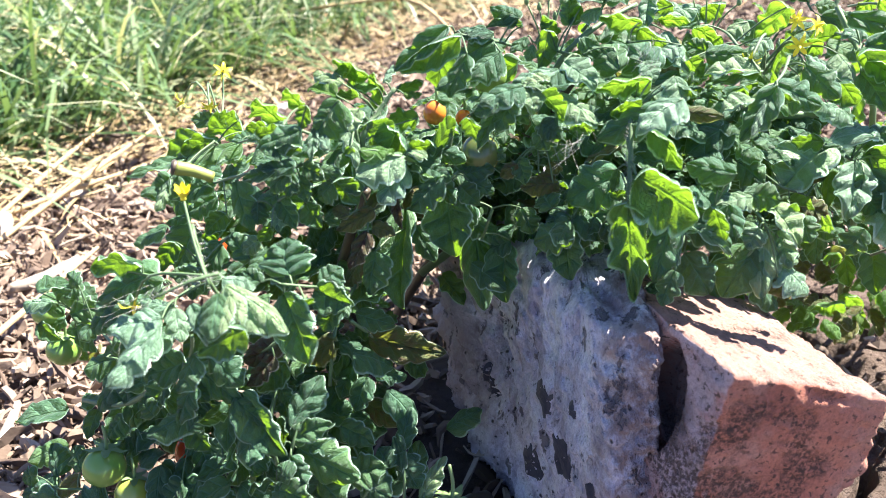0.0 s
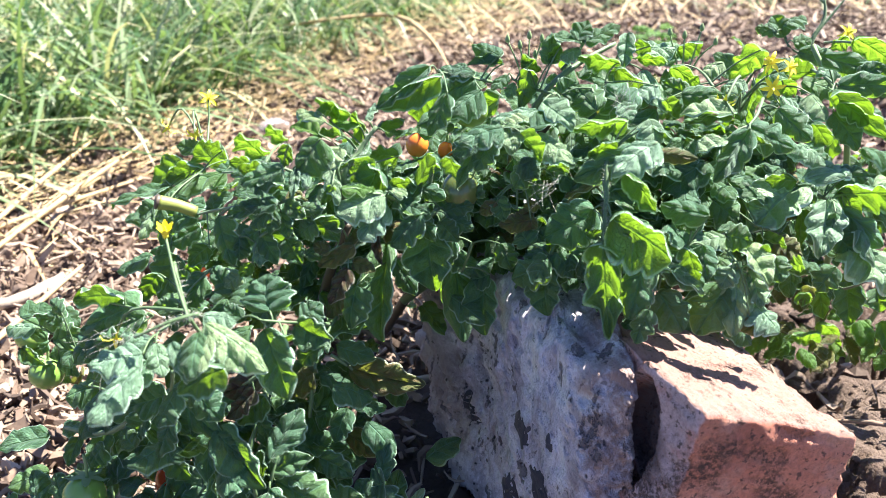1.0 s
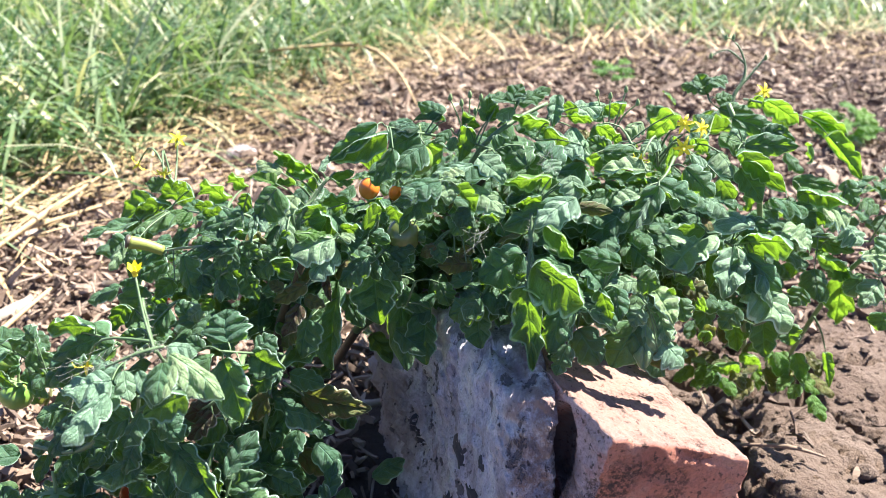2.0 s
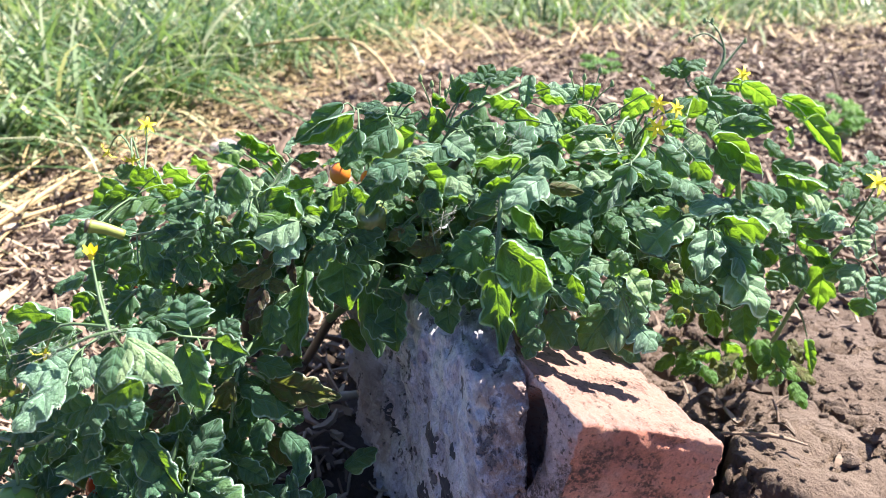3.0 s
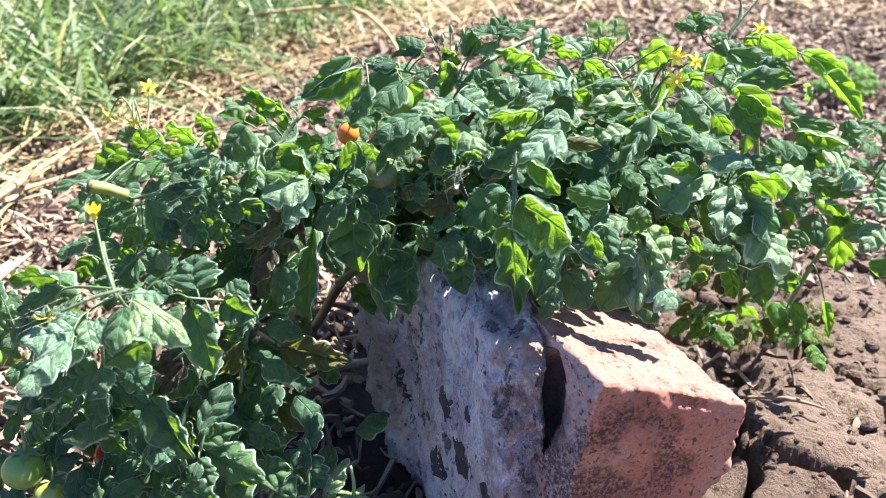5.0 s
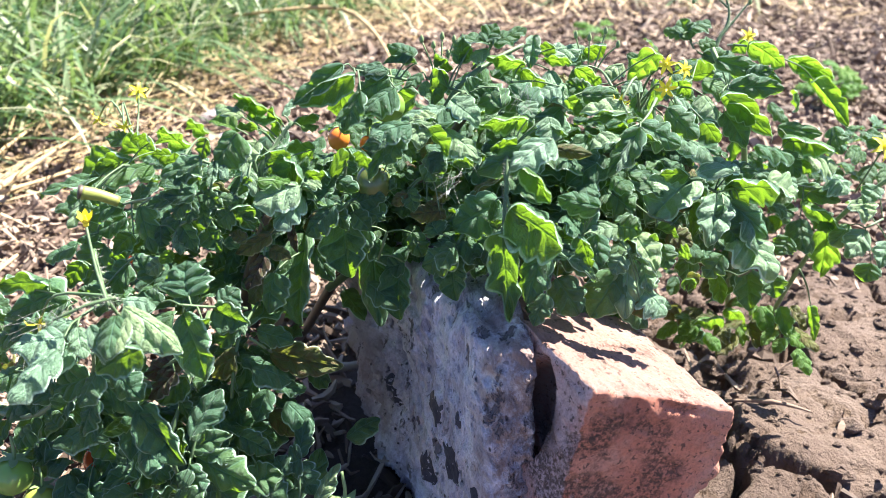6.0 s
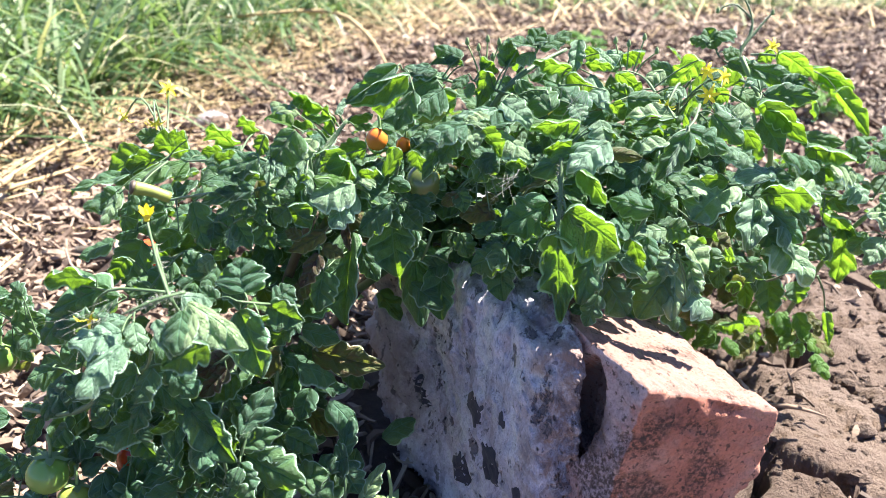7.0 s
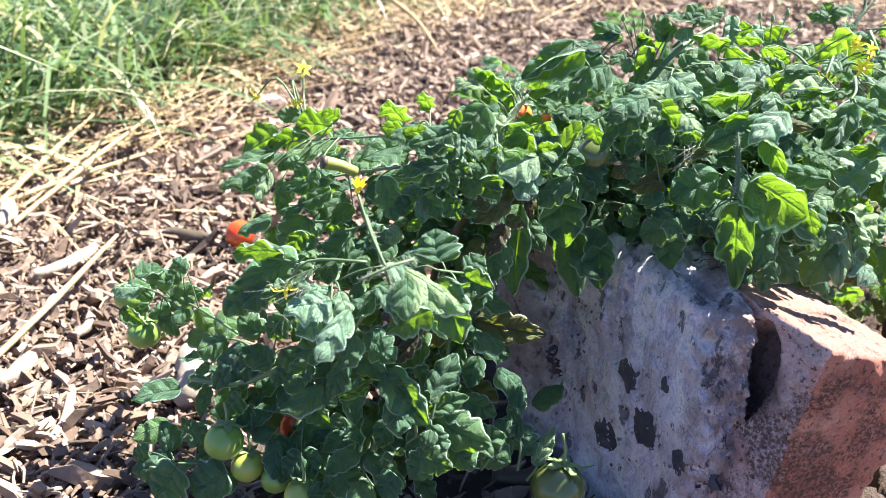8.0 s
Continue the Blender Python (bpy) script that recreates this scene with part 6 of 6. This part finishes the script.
inner[main_plant].deep = False

# ---- stems ----
def stem(plant, points, radii, material=STEM, label=""):
    o = Vector(points[0])
    verts, faces = tube([Vector(p) - o for p in points], radii, 9, 0.12)
    ob = part("stem", mesh_of("stem", verts, faces, material), None, label)
    ob.location = o
    return under(ob, plant)


stem(main_plant, [(-0.02, 0.86, -0.01), (0.02, 0.82, 0.06), (0.06, 0.785, 0.10), (0.09, 0.745, 0.16), (0.12, 0.73, 0.21), (0.17, 0.73, 0.27), (0.215, 0.70, 0.345)], [0.0055, 0.0048, 0.0042, 0.0038, 0.003], WOODY, "brown woody main stem")
stem(main_plant, [(0.06, 0.78, 0.10), (0.05, 0.70, 0.15), (0.05, 0.64, 0.22), (0.08, 0.61, 0.30)], [0.0045, 0.004, 0.003], WOODY, "brown woody side stem")
stem(main_plant, [(0.10, 0.71, 0.19), (0.20, 0.70, 0.27), (0.30, 0.70, 0.31), (0.38, 0.71, 0.31)], [0.0035, 0.003, 0.003, 0.0025], STALK)
stem(main_plant, [(0.045, 0.68, 0.18), (0.02, 0.60, 0.22), (-0.02, 0.55, 0.22), (-0.08, 0.57, 0.17), (-0.13, 0.60, 0.15)], [0.0026, 0.0024, 0.002, 0.0014], STALK)
stem(main_plant, [(0.03, 0.62, 0.22), (0.02, 0.545, 0.18), (-0.01, 0.54, 0.10), (-0.04, 0.56, 0.06)], [0.0024, 0.002, 0.0015], STALK)
stem(right_plant, [(0.525, 0.925, -0.01), (0.490, 0.87, 0.10), (0.46, 0.80, 0.20), (0.44, 0.76, 0.30), (0.41, 0.78, 0.37)], [0.003, 0.0028, 0.0026, 0.002])
stem(right_plant, [(0.55, 0.92, -0.01), (0.55, 0.87, 0.10), (0.56, 0.82, 0.20), (0.60, 0.80, 0.26)], [0.0028, 0.0024, 0.002])


# ---- fruit ----
def tomato(plant, at, radius, material, tall=1.0, label="", pose_up=(0.2, 0.3, 1.0)):
    """A cherry tomato with a five-pointed calyx and a stub of stalk."""
    bm = bmesh.new()
    bmesh.ops.create_uvsphere(bm, u_segments=24, v_segments=16, radius=1.0)
    for v in bm.verts:
        rr = math.hypot(v.co.x, v.co.y)
        v.co.z -= 0.16 * math.exp(-rr * rr * 14) * (1 if v.co.z > 0 else -0.3)
        k = 1 + 0.025 * math.cos(5 * math.atan2(v.co.y, v.co.x))
        v.co = Vector((v.co.x * k, v.co.y * k, v.co.z * tall)) * radius
    me = bpy.data.meshes.new("tomato")
    bm.to_mesh(me)
    bm.free()
    me.materials.append(material)
    me.polygons.foreach_set("use_smooth", [True] * len(me.polygons))
    fruit = part("tomato", me, None, label)
    fruit.location = at
    under(fruit, plant)
    turn = Vector(pose_up).to_track_quat("Z", "Y").to_matrix().to_4x4()
    fruit.rotation_euler = turn.to_euler()
    verts, faces = [], []
    top = radius * tall * 0.88
    for k in range(5):
        a = 2 * math.pi * k / 5
        d, s = Vector((math.cos(a), math.sin(a), 0)), Vector((-math.sin(a), math.cos(a), 0))
        b = len(verts)
        for f, w, z in ((0.0, 0.10, 0.02), (0.4, 0.22, 0.10), (0.75, 0.14, 0.02), (1.15, 0.01, 0.10 + 0.1 * (k % 2))):
            p = d * f * radius + Vector((0, 0, top + z * radius))
            verts += [p + s * w * radius, p - s * w * radius]
        for j in range(3):
            faces.append((b + 2 * j, b + 2 * j + 1, b + 2 * j + 3, b + 2 * j + 2))
    v2, f2 = tube([(0, 0, top), (0, radius * 0.1, top + radius * 0.6), (radius * 0.2, radius * 0.2, top + radius * 1.2)], [0.0013, 0.001], 6)
    faces += [tuple(i + len(verts) for i in f) for f in f2]
    verts += v2
    calyx = part("calyx", mesh_of("calyx", verts, faces, STEM), fruit, "green calyx")
    return fruit


tomato(main_plant, (-0.100, 0.555, 0.130), 0.0138, GREEN_FRUIT, 0.97, "pale green unripe tomato")
tomato(main_plant, (-0.086, 0.556, 0.107), 0.0118, PALE_FRUIT, 1.0, "yellow-green unripe tomato")
tomato(main_plant, (-0.066, 0.553, 0.098), 0.0108, GREEN_FRUIT, 1.0, "green unripe tomato under a curled calyx")
tomato(main_plant, (-0.057, 0.592, 0.113), 0.0110, RED_FRUIT, 1.3, "ripe red plum-shaped tomato")
tomato(main_plant, (-0.047, 0.592, 0.094), 0.0090, RED_FRUIT, 1.1, "ripe red tomato")
fallen = thing("fallen_tomato", (-0.200, 1.095, 0.0), "ripe red tomato fallen on the bark mulch", "tomato")
tomato(fallen, (-0.200, 1.095, 0.034), 0.0185, RED_FRUIT, 1.05, "", (0.5, 0.6, 0.5))
tomato(main_plant, (-0.199, 0.703, 0.126), 0.0140, GREEN_FRUIT, 0.95, "green unripe tomato")
tomato(main_plant, (-0.209, 0.711, 0.157), 0.0125, GREEN_FRUIT, 0.95, "green unripe tomato")
tomato(main_plant, (0.128, 0.510, 0.126), 0.0185, OLIVE_FRUIT, 0.95, "large olive-green unripe tomato")
tomato(main_plant, (-0.045, 0.530, 0.102), 0.0120, PALE_FRUIT, 1.0, "yellow-green unripe tomato")
tomato(main_plant, (0.150, 0.600, 0.325), 0.0116, OLIVE_FRUIT, 1.05, "olive unripe tomato among the leaves")
tomato(main_plant, (0.155, 0.690, 0.349), 0.0122, GREEN_FRUIT, 1.0, "small bright green tomato")
tomato(main_plant, (0.116, 0.712, 0.3175), 0.0082, ORANGE_FRUIT, 1.1, "orange ripening tomato")
tomato(main_plant, (0.136, 0.722, 0.310), 0.0058, ORANGE_FRUIT, 1.1, "orange ripening tomato")


# ---- flowers and buds ----
def flower(plant, at, size, facing, stalk, cup=0.0, label="yellow star-shaped tomato flower"):
    """Six swept-back petals round a cone of anthers, on a green stalk."""
    m = Vector(facing).to_track_quat("Z", "Y").to_matrix()
    stem_pts = [Vector(p) for p in stalk] + [Vector(at)]
    o = stem_pts[0]
    verts, faces = tube([p - o for p in stem_pts], [0.0010, 0.0009, 0.0008], 6)
    holder = part("flower", mesh_of("flower_stalk", verts, faces, STALK), None, label)
    holder.location = o
    under(holder, plant)
    for k in range(6):
        a = 2 * math.pi * k / 6 + 0.2
        pv, pf = [], []
        for f, w, z in ((0.08, 0.10, 0.0), (0.45, 0.20, 0.10), (0.8, 0.13, 0.05), (1.05, 0.02, -0.15 - 0.15 * (k % 2))):
            for s in (-1, 0, 1):
                q = Vector((math.cos(a), math.sin(a), 0)) * f * (1 - 0.65 * cup) + Vector((-math.sin(a), math.cos(a), 0)) * w * s + Vector((0, 0, z * (1 - cup) + cup * f - 0.05 * (s == 0)))
                pv.append(m @ q * size)
        for j in range(3):
            for s in (0, 1):
                pf.append((j * 3 + s, j * 3 + s + 1, j * 3 + s + 4, j * 3 + s + 3))
        petal = part("petal", mesh_of("petal", pv, pf, PETAL))
        petal.location = at
        under(petal, holder)
    cv, cf = tube([m @ Vector((0, 0, 0)), m @ Vector((0, 0, size * 0.35)), m @ Vector((0, 0, size * 0.75))], [size * 0.17, size * 0.14, size * 0.03], 8)
    cone = part("anther_cone", mesh_of("anther_cone", cv, cf, PETAL))
    cone.location = at
    under(cone, holder)


flower(main_plant, (0.002, 0.519, 0.333), 0.0095, (0.2, -0.3, 1), [(0.019, 0.489, 0.300), (0.010, 0.503, 0.315)], 0.85)
flower(main_plant, (-0.063, 0.804, 0.329), 0.0085, (0.4, -0.7, 0.4), [(-0.056, 0.755, 0.292), (-0.062, 0.790, 0.308)])
flower(main_plant, (-0.108, 0.820, 0.300), 0.0090, (-0.6, -0.4, -0.5), [(-0.060, 0.770, 0.297), (-0.085, 0.800, 0.322)])
flower(main_plant, (-0.065, 0.765, 0.311), 0.0080, (0.2, -0.5, -0.7), [(-0.060, 0.770, 0.297), (-0.070, 0.785, 0.325)])
flower(main_plant, (0.346, 0.674, 0.382), 0.0075, (-0.2, -0.8, 0.4), [(0.335, 0.700, 0.345), (0.340, 0.690, 0.370)])
flower(main_plant, (0.361, 0.680, 0.377), 0.0075, (0.4, -0.7, 0.3), [(0.335, 0.700, 0.345), (0.350, 0.692, 0.368)])
flower(main_plant, (0.341, 0.649, 0.372), 0.0075, (-0.2, -0.9, -0.1), [(0.335, 0.690, 0.345), (0.338, 0.665, 0.370)])
flower(main_plant, (0.309, 0.634, 0.368), 0.0062, (-0.4, -0.5, -0.7), [(0.335, 0.690, 0.345), (0.322, 0.655, 0.378)])
flower(right_plant, (0.585, 0.812, 0.276), 0.0130, (0.3, -0.7, 0.5), [(0.578, 0.830, 0.225), (0.582, 0.822, 0.250)])
flower(right_plant, (0.461, 0.843, 0.366), 0.0085, (0.2, -0.7, 0.3), [(0.440, 0.850, 0.345), (0.452, 0.846, 0.355)])
flower(main_plant, (-0.045, 0.535, 0.262), 0.0085, (0.1, -0.5, -0.9), [(0.006, 0.523, 0.287), (-0.030, 0.532, 0.283)])


def bud(plant, at, size, stalk):
    bm = bmesh.new()
    bmesh.ops.create_uvsphere(bm, u_segments=10, v_segments=8, radius=1.0)
    for v in bm.verts:
        v.co = Vector((v.co.x * (1.1 - 0.4 * v.co.z), v.co.y * (1.1 - 0.4 * v.co.z), v.co.z * 2.0)) * size
    for b in (stalk,):
        tv, tf = tube([Vector(p) - Vector(at) for p in b] + [Vector((0, 0, -size))], [0.0007, 0.0006, 0.0005], 6)
        base = [bm.verts.new(p) for p in tv]
        bm.verts.ensure_lookup_table()
        for f in tf:
            bm.faces.new([base[i] for i in f])
    me = bpy.data.meshes.new("bud")
    bm.to_mesh(me)
    bm.free()
    me.materials.append(STEM)
    me.polygons.foreach_set("use_smooth", [True] * len(me.polygons))
    ob = part("bud", me, None, "closed green flower bud")
    ob.location = at
    under(ob, plant)


for dx, dz in ((-0.014, 0.012), (-0.006, 0.008), (0.0, 0.014), (0.008, 0.012), (0.004, 0.002)):
    bud(main_plant, (0.194 + dx, 0.682, 0.386 + dz), 0.0014, [(0.190, 0.668, 0.365), (0.193 + dx * 0.4, 0.676, 0.380)])
for dx, dy, dz in ((0.0, 0.0, 0.0), (0.012, 0.004, 0.004), (-0.010, 0.0, 0.002), (0.020, -0.004, -0.004)):
    bud(main_plant, (0.300 + dx, 0.715 + dy, 0.392 + dz), 0.0014, [(0.300, 0.710, 0.355), (0.300 + dx * 0.5, 0.713, 0.376)])
for tip, root in (((0.435, 0.890, 0.406), (0.441, 0.890, 0.404)), ((0.421, 0.883, 0.390), (0.425, 0.884, 0.391)), ((0.472, 0.883, 0.389), (0.470, 0.882, 0.386)), ((0.442, 0.891, 0.406), (0.442, 0.889, 0.403))):
    bud(right_plant, tip, 0.0015, [root, Vector(root).lerp(Vector(tip), 0.6)])


# ---- hairy shoot, stub, fibres ----
def fuzz(points, radius, count, length, seed):
    """Fine hairs standing off a shoot: verts and faces."""
    r = np.random.default_rng(seed)
    pts = [Vector(p) for p in points]
    verts, faces = [], []
    for _ in range(count):
        s = r.uniform(0, len(pts) - 1.001)
        i = int(s)
        p = pts[i].lerp(pts[i + 1], s - i)
        d = Vector(r.normal(0, 1, 3)).normalized()
        e = d.orthogonal().normalized() * 0.00012
        q = p + d * (radius + length * r.uniform(0.5, 1.0))
        b = len(verts)
        verts += [p + e, p - e, q]
        faces.append((b, b + 1, b + 2))
    return verts, faces


def hairy_stem(plant, points, radii, seed):
    ob = stem(plant, points, [q * 0.75 for q in radii], STALK, "hairy green young shoot")
    o = Vector(points[0])
    verts, faces = fuzz([Vector(p) - o for p in points], radii[0] * 0.6, 170, 0.0042, seed)
    fur = part("hairs", mesh_of("hairs", verts, faces, HAIR))
    fur.location = o
    under(fur, ob)


hairy_stem(main_plant, [(0.082, 0.590, 0.315), (0.086, 0.576, 0.344), (0.094, 0.586, 0.355), (0.104, 0.592, 0.368)], [0.0026, 0.0022, 0.0014], 3)
hairy_stem(main_plant, [(0.020, 0.500, 0.285), (0.016, 0.495, 0.303), (0.007, 0.512, 0.322)], [0.0014, 0.0013, 0.0012], 4)
hairy_stem(main_plant, [(0.19, 0.66, 0.345), (0.205, 0.655, 0.372), (0.226, 0.672, 0.384), (0.250, 0.690, 0.392)], [0.0030, 0.0026, 0.0018], 5)
hairy_stem(main_plant, [(0.232, 0.575, 0.352), (0.231, 0.562, 0.336), (0.229, 0.551, 0.318)], [0.0020, 0.0018, 0.0014], 6)
hairy_stem(right_plant, [(0.435, 0.855, 0.328), (0.442, 0.867, 0.355), (0.451, 0.874, 0.369), (0.453, 0.880, 0.382), (0.448, 0.886, 0.396), (0.441, 0.890, 0.404)], [0.0030, 0.0024, 0.0013, 0.0009], 8)
hairy_stem(right_plant, [(0.452, 0.881, 0.384), (0.441, 0.885, 0.393), (0.433, 0.885, 0.395), (0.423, 0.884, 0.391)], [0.0014, 0.0011, 0.0008], 9)
hairy_stem(right_plant, [(0.447, 0.871, 0.362), (0.461, 0.878, 0.377), (0.471, 0.883, 0.388)], [0.0018, 0.0014, 0.0009], 10)
hairy_stem(main_plant, [(.034, .466, .318), (.022, .460, .317), (.006, .456, .311)], [0.0012, 0.0011, 0.0008], 15)      # hairy pale cluster
stem(main_plant, [(-0.0030, 0.5790, 0.3215), (-0.0130, 0.5755, 0.3272), (-0.0215, 0.5724, 0.3303)], [0.0034, 0.0037, 0.0044], STUB, "thick broken yellow-green stalk stub")
stem(main_plant, [(-0.0213, 0.5724, 0.3302), (-0.0227, 0.5720, 0.3309), (-0.0236, 0.5717, 0.3312)], [0.0044, 0.0046, 0.0030], WOODY, "dry brown broken end of the stub")
stem(main_plant, [(0.055, 0.560, 0.19), (0.060, 0.575, 0.225), (0.070, 0.600, 0.24)], [0.0012, 0.0010], STALK)


def tuft(at, count, length, spread_, seed):
    """A loose tuft of pale dry fibres caught on a leaf."""
    r = np.random.default_rng(seed)
    verts, faces = [], []
    for _ in range(count):
        p = Vector(r.normal(0, 0.004, 3))
        d = Vector((r.normal(spread_[0], 0.4), r.normal(spread_[1], 0.4), r.normal(spread_[2], 0.35))).normalized()
        q, c = p + d * length * r.uniform(0.3, 0.6), Vector(r.normal(0, 0.3, 3))
        e = p + (d + c * 0.6).normalized() * length * r.uniform(0.7, 1.0)
        v2, f2 = tube([p, q, e], [0.00009, 0.00006], 4)
        faces += [tuple(i + len(verts) for i in f) for f in f2]
        verts += v2
    ob = part("dry_fibre_tuft", mesh_of("dry_fibre_tuft", verts, faces, HAIR))
    ob.location = at
    return tagged(ob, "tuft of pale dry fibres caught on the leaves", "fibres")


tuft((-0.030, 0.520, 0.272), 20, 0.034, (-0.5, -0.3, -0.6), 11)
tuft((0.203, 0.566, 0.345), 9, 0.020, (-0.2, -0.4, -0.5), 12)
tuft((0.236, 0.585, 0.378), 16, 0.018, (0.2, -0.3, 0.8), 13)

mass(main_plant, (0.098, 0.735, 0.165), (0.012, 0.012, 0.02), 5, 0.035, "dead")
mass(main_plant, (0.165, 0.640, 0.305), (0.010, 0.010, 0.012), 2, 0.030, "dead")
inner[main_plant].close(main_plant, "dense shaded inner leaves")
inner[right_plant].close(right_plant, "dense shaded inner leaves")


# ---- loose wood, stalks and stones on the ground ----
def stick(name, points, radii, material, label, category, group=""):
    o = Vector(points[0])
    verts, faces = tube([Vector(p) - o for p in points], radii, 9, 0.5)
    ob = part(name, mesh_of(name, verts, faces, material, smooth=True))
    ob.location = o
    return tagged(ob, label, category, group)


def lay(a, b, radius, bow=0.006):
    """Three points of a stick lying on the ground from a to b."""
    (x0, y0), (x1, y1) = a, b
    mx, my = (x0 + x1) / 2 + bow, (y0 + y1) / 2 - bow
    return [(x, y, ground_z(x, y) + 0.014 + radius * 0.6) for x, y in ((x0, y0), (mx, my), (x1, y1))]


for a, b, r in (((-0.435, 0.999), (-0.386, 1.081), 0.009), ((-0.379, 0.779), (-0.367, 0.833), 0.010), ((-0.340, 0.877), (-0.340, 0.931), 0.006),
                ((-0.205, 0.832), (-0.183, 0.745), 0.017), ((-0.295, 0.696), (-0.303, 0.769), 0.005), ((-0.536, 1.136), (-0.554, 1.212), 0.014)):
    stick("wood_chip", lay(a, b, r), [r * 0.6, r, r * 0.8], PALE_WOOD, "large pale weathered wood chip lying on the mulch", "wood chip", "pale wood chips")
stick("stick", lay((-0.304, 1.127), (-0.226, 1.100), 0.009), [0.007, 0.010, 0.006], WOODY, "dark grey-brown stick lying on the mulch", "stick")
stick("stick", lay((0.03, 0.853), (0.110, 0.856), 0.005), [0.004, 0.005, 0.004], PALE_WOOD, "pale peeled stick lying behind the concrete", "stick")
stick("stick", lay((0.10, 0.645), (0.150, 0.655), 0.008), [0.007, 0.009, 0.007], WOODY, "brown stick lying beside the concrete", "stick")
stick("stick", lay((0.462, 0.786), (0.540, 0.748), 0.001), [0.0014, 0.0022, 0.001], CHIP, "tan splinter of wood lying on the cracked soil", "stick")
for a, b, z in (((-0.575, 1.196), (-0.525, 1.510), 0.05), ((-0.405, 0.800), (-0.355, 1.080), 0.02), ((-0.530, 1.094), (-0.425, 1.510), 0.05), ((-0.62, 1.15), (-0.40, 1.40), 0.02)):
    stick("straw_stalk", [(a[0], a[1], 0.02), ((a[0] + b[0]) / 2 + 0.01, (a[1] + b[1]) / 2, 0.025 + z * 0.6), (b[0], b[1], 0.02 + z)], [0.0035, 0.004, 0.002], STRAW, "long dry yellow straw stalk lying on the mulch", "straw", "straw stalks")
stick("straw_stalk", [(-0.40, 2.40, 0.10), (-0.105, 2.374, 0.13), (0.02, 2.20, 0.11), (0.09, 2.02, 0.05)], [0.004, 0.006, 0.005, 0.002], STRAW, "broad dry straw blade arching out of the turf", "straw", "straw stalks")


def stone(at, size, seed, label):
    bm = bmesh.new()
    bmesh.ops.create_icosphere(bm, subdivisions=3, radius=1.0)
    for v in bm.verts:
        k = 1 + 0.28 * fractal(v.co + Vector((seed, 0, 0)), 1.1, 3)
        v.co = Vector((v.co.x * size[0], v.co.y * size[1], v.co.z * size[2])) * k
    me = bpy.data.meshes.new("stone")
    bm.to_mesh(me)
    bm.free()
    me.materials.append(CONCRETE)
    me.polygons.foreach_set("use_smooth", [True] * len(me.polygons))
    ob = part("stone", me)
    ob.location = (at[0], at[1], ground_z(*at) + size[2] * 0.6)
    tagged(ob, label, "stone")


stone((-0.265, 1.76), (0.034, 0.028, 0.020), 3.0, "pale rounded stone lying in the mulch")
stone((-0.225, 1.64), (0.024, 0.02, 0.014), 5.0, "pale rounded stone lying in the mulch")


def clods():
    """Loose crumbs and clods of earth on the bare soil."""
    verts, faces = [], []
    for _ in range(2800):
        x, y = rng.uniform(0.38, 1.25), rng.uniform(0.55, 1.7)
        if rng.random() > 0.35 + 0.65 * crust(x, y):
            continue
        s = 0.0020 + 0.010 * rng.random() ** 5
        z = ground_z(x, y) + s * 0.3
        b = len(verts)
        rings = ((0.0, -0.7), (0.8, -0.35), (1.0, 0.1), (0.62, 0.55), (0.0, 0.75))
        turn = rng.uniform(0, 6.28)
        for rad, h in rings:
            for k in range(7):
                a = turn + k * 0.898
                j = rng.uniform(0.75, 1.2)
                verts.append((x + math.cos(a) * rad * s * j * 1.25, y + math.sin(a) * rad * s * j, z + h * s * rng.uniform(0.8, 1.15)))
        for i in range(4):
            for k in range(7):
                k2 = (k + 1) % 7
                faces.append((b + i * 7 + k, b + i * 7 + k2, b + i * 7 + 7 + k2, b + i * 7 + 7 + k))
    ob = new("soil_clods", mesh_of("soil_clods", verts, faces, SOIL, smooth=False))
    tagged(ob, "loose crumbs and clods of dry brown earth", "soil", kind="stuff")


clods()


def weed(at, count, size, height, seed, label):
    """A low broad-leaved weed."""
    pick.seed(seed)
    plant = thing("weed", (at[0], at[1], 0), label, "weed")
    stem(plant, [(at[0], at[1], -0.005), (at[0] + 0.005, at[1], height * 0.5), (at[0], at[1] - 0.01, height)], [0.0016, 0.0012])
    for k in range(count):
        a = k * 2.4
        b = Vector((at[0], at[1], height * (0.3 + 0.7 * k / count)))
        t = b + Vector((math.cos(a), math.sin(a), 0.2)) * size
        leaf(plant, [b, b.lerp(t, 0.15), b.lerp(t, 0.3)], [(b.lerp(t, 0.3), t, size * 0.5, (0, -0.4, 1), "young")])


weed((-0.005, 0.955), 9, 0.040, 0.06, 21, "small bright green weed growing behind the tomato plant")
weed((1.02, 1.86), 12, 0.07, 0.09, 22, "small bright green weed growing in the mulch")
weed((0.627, 2.50), 10, 0.06, 0.06, 23, "small bright green weed growing in the mulch")
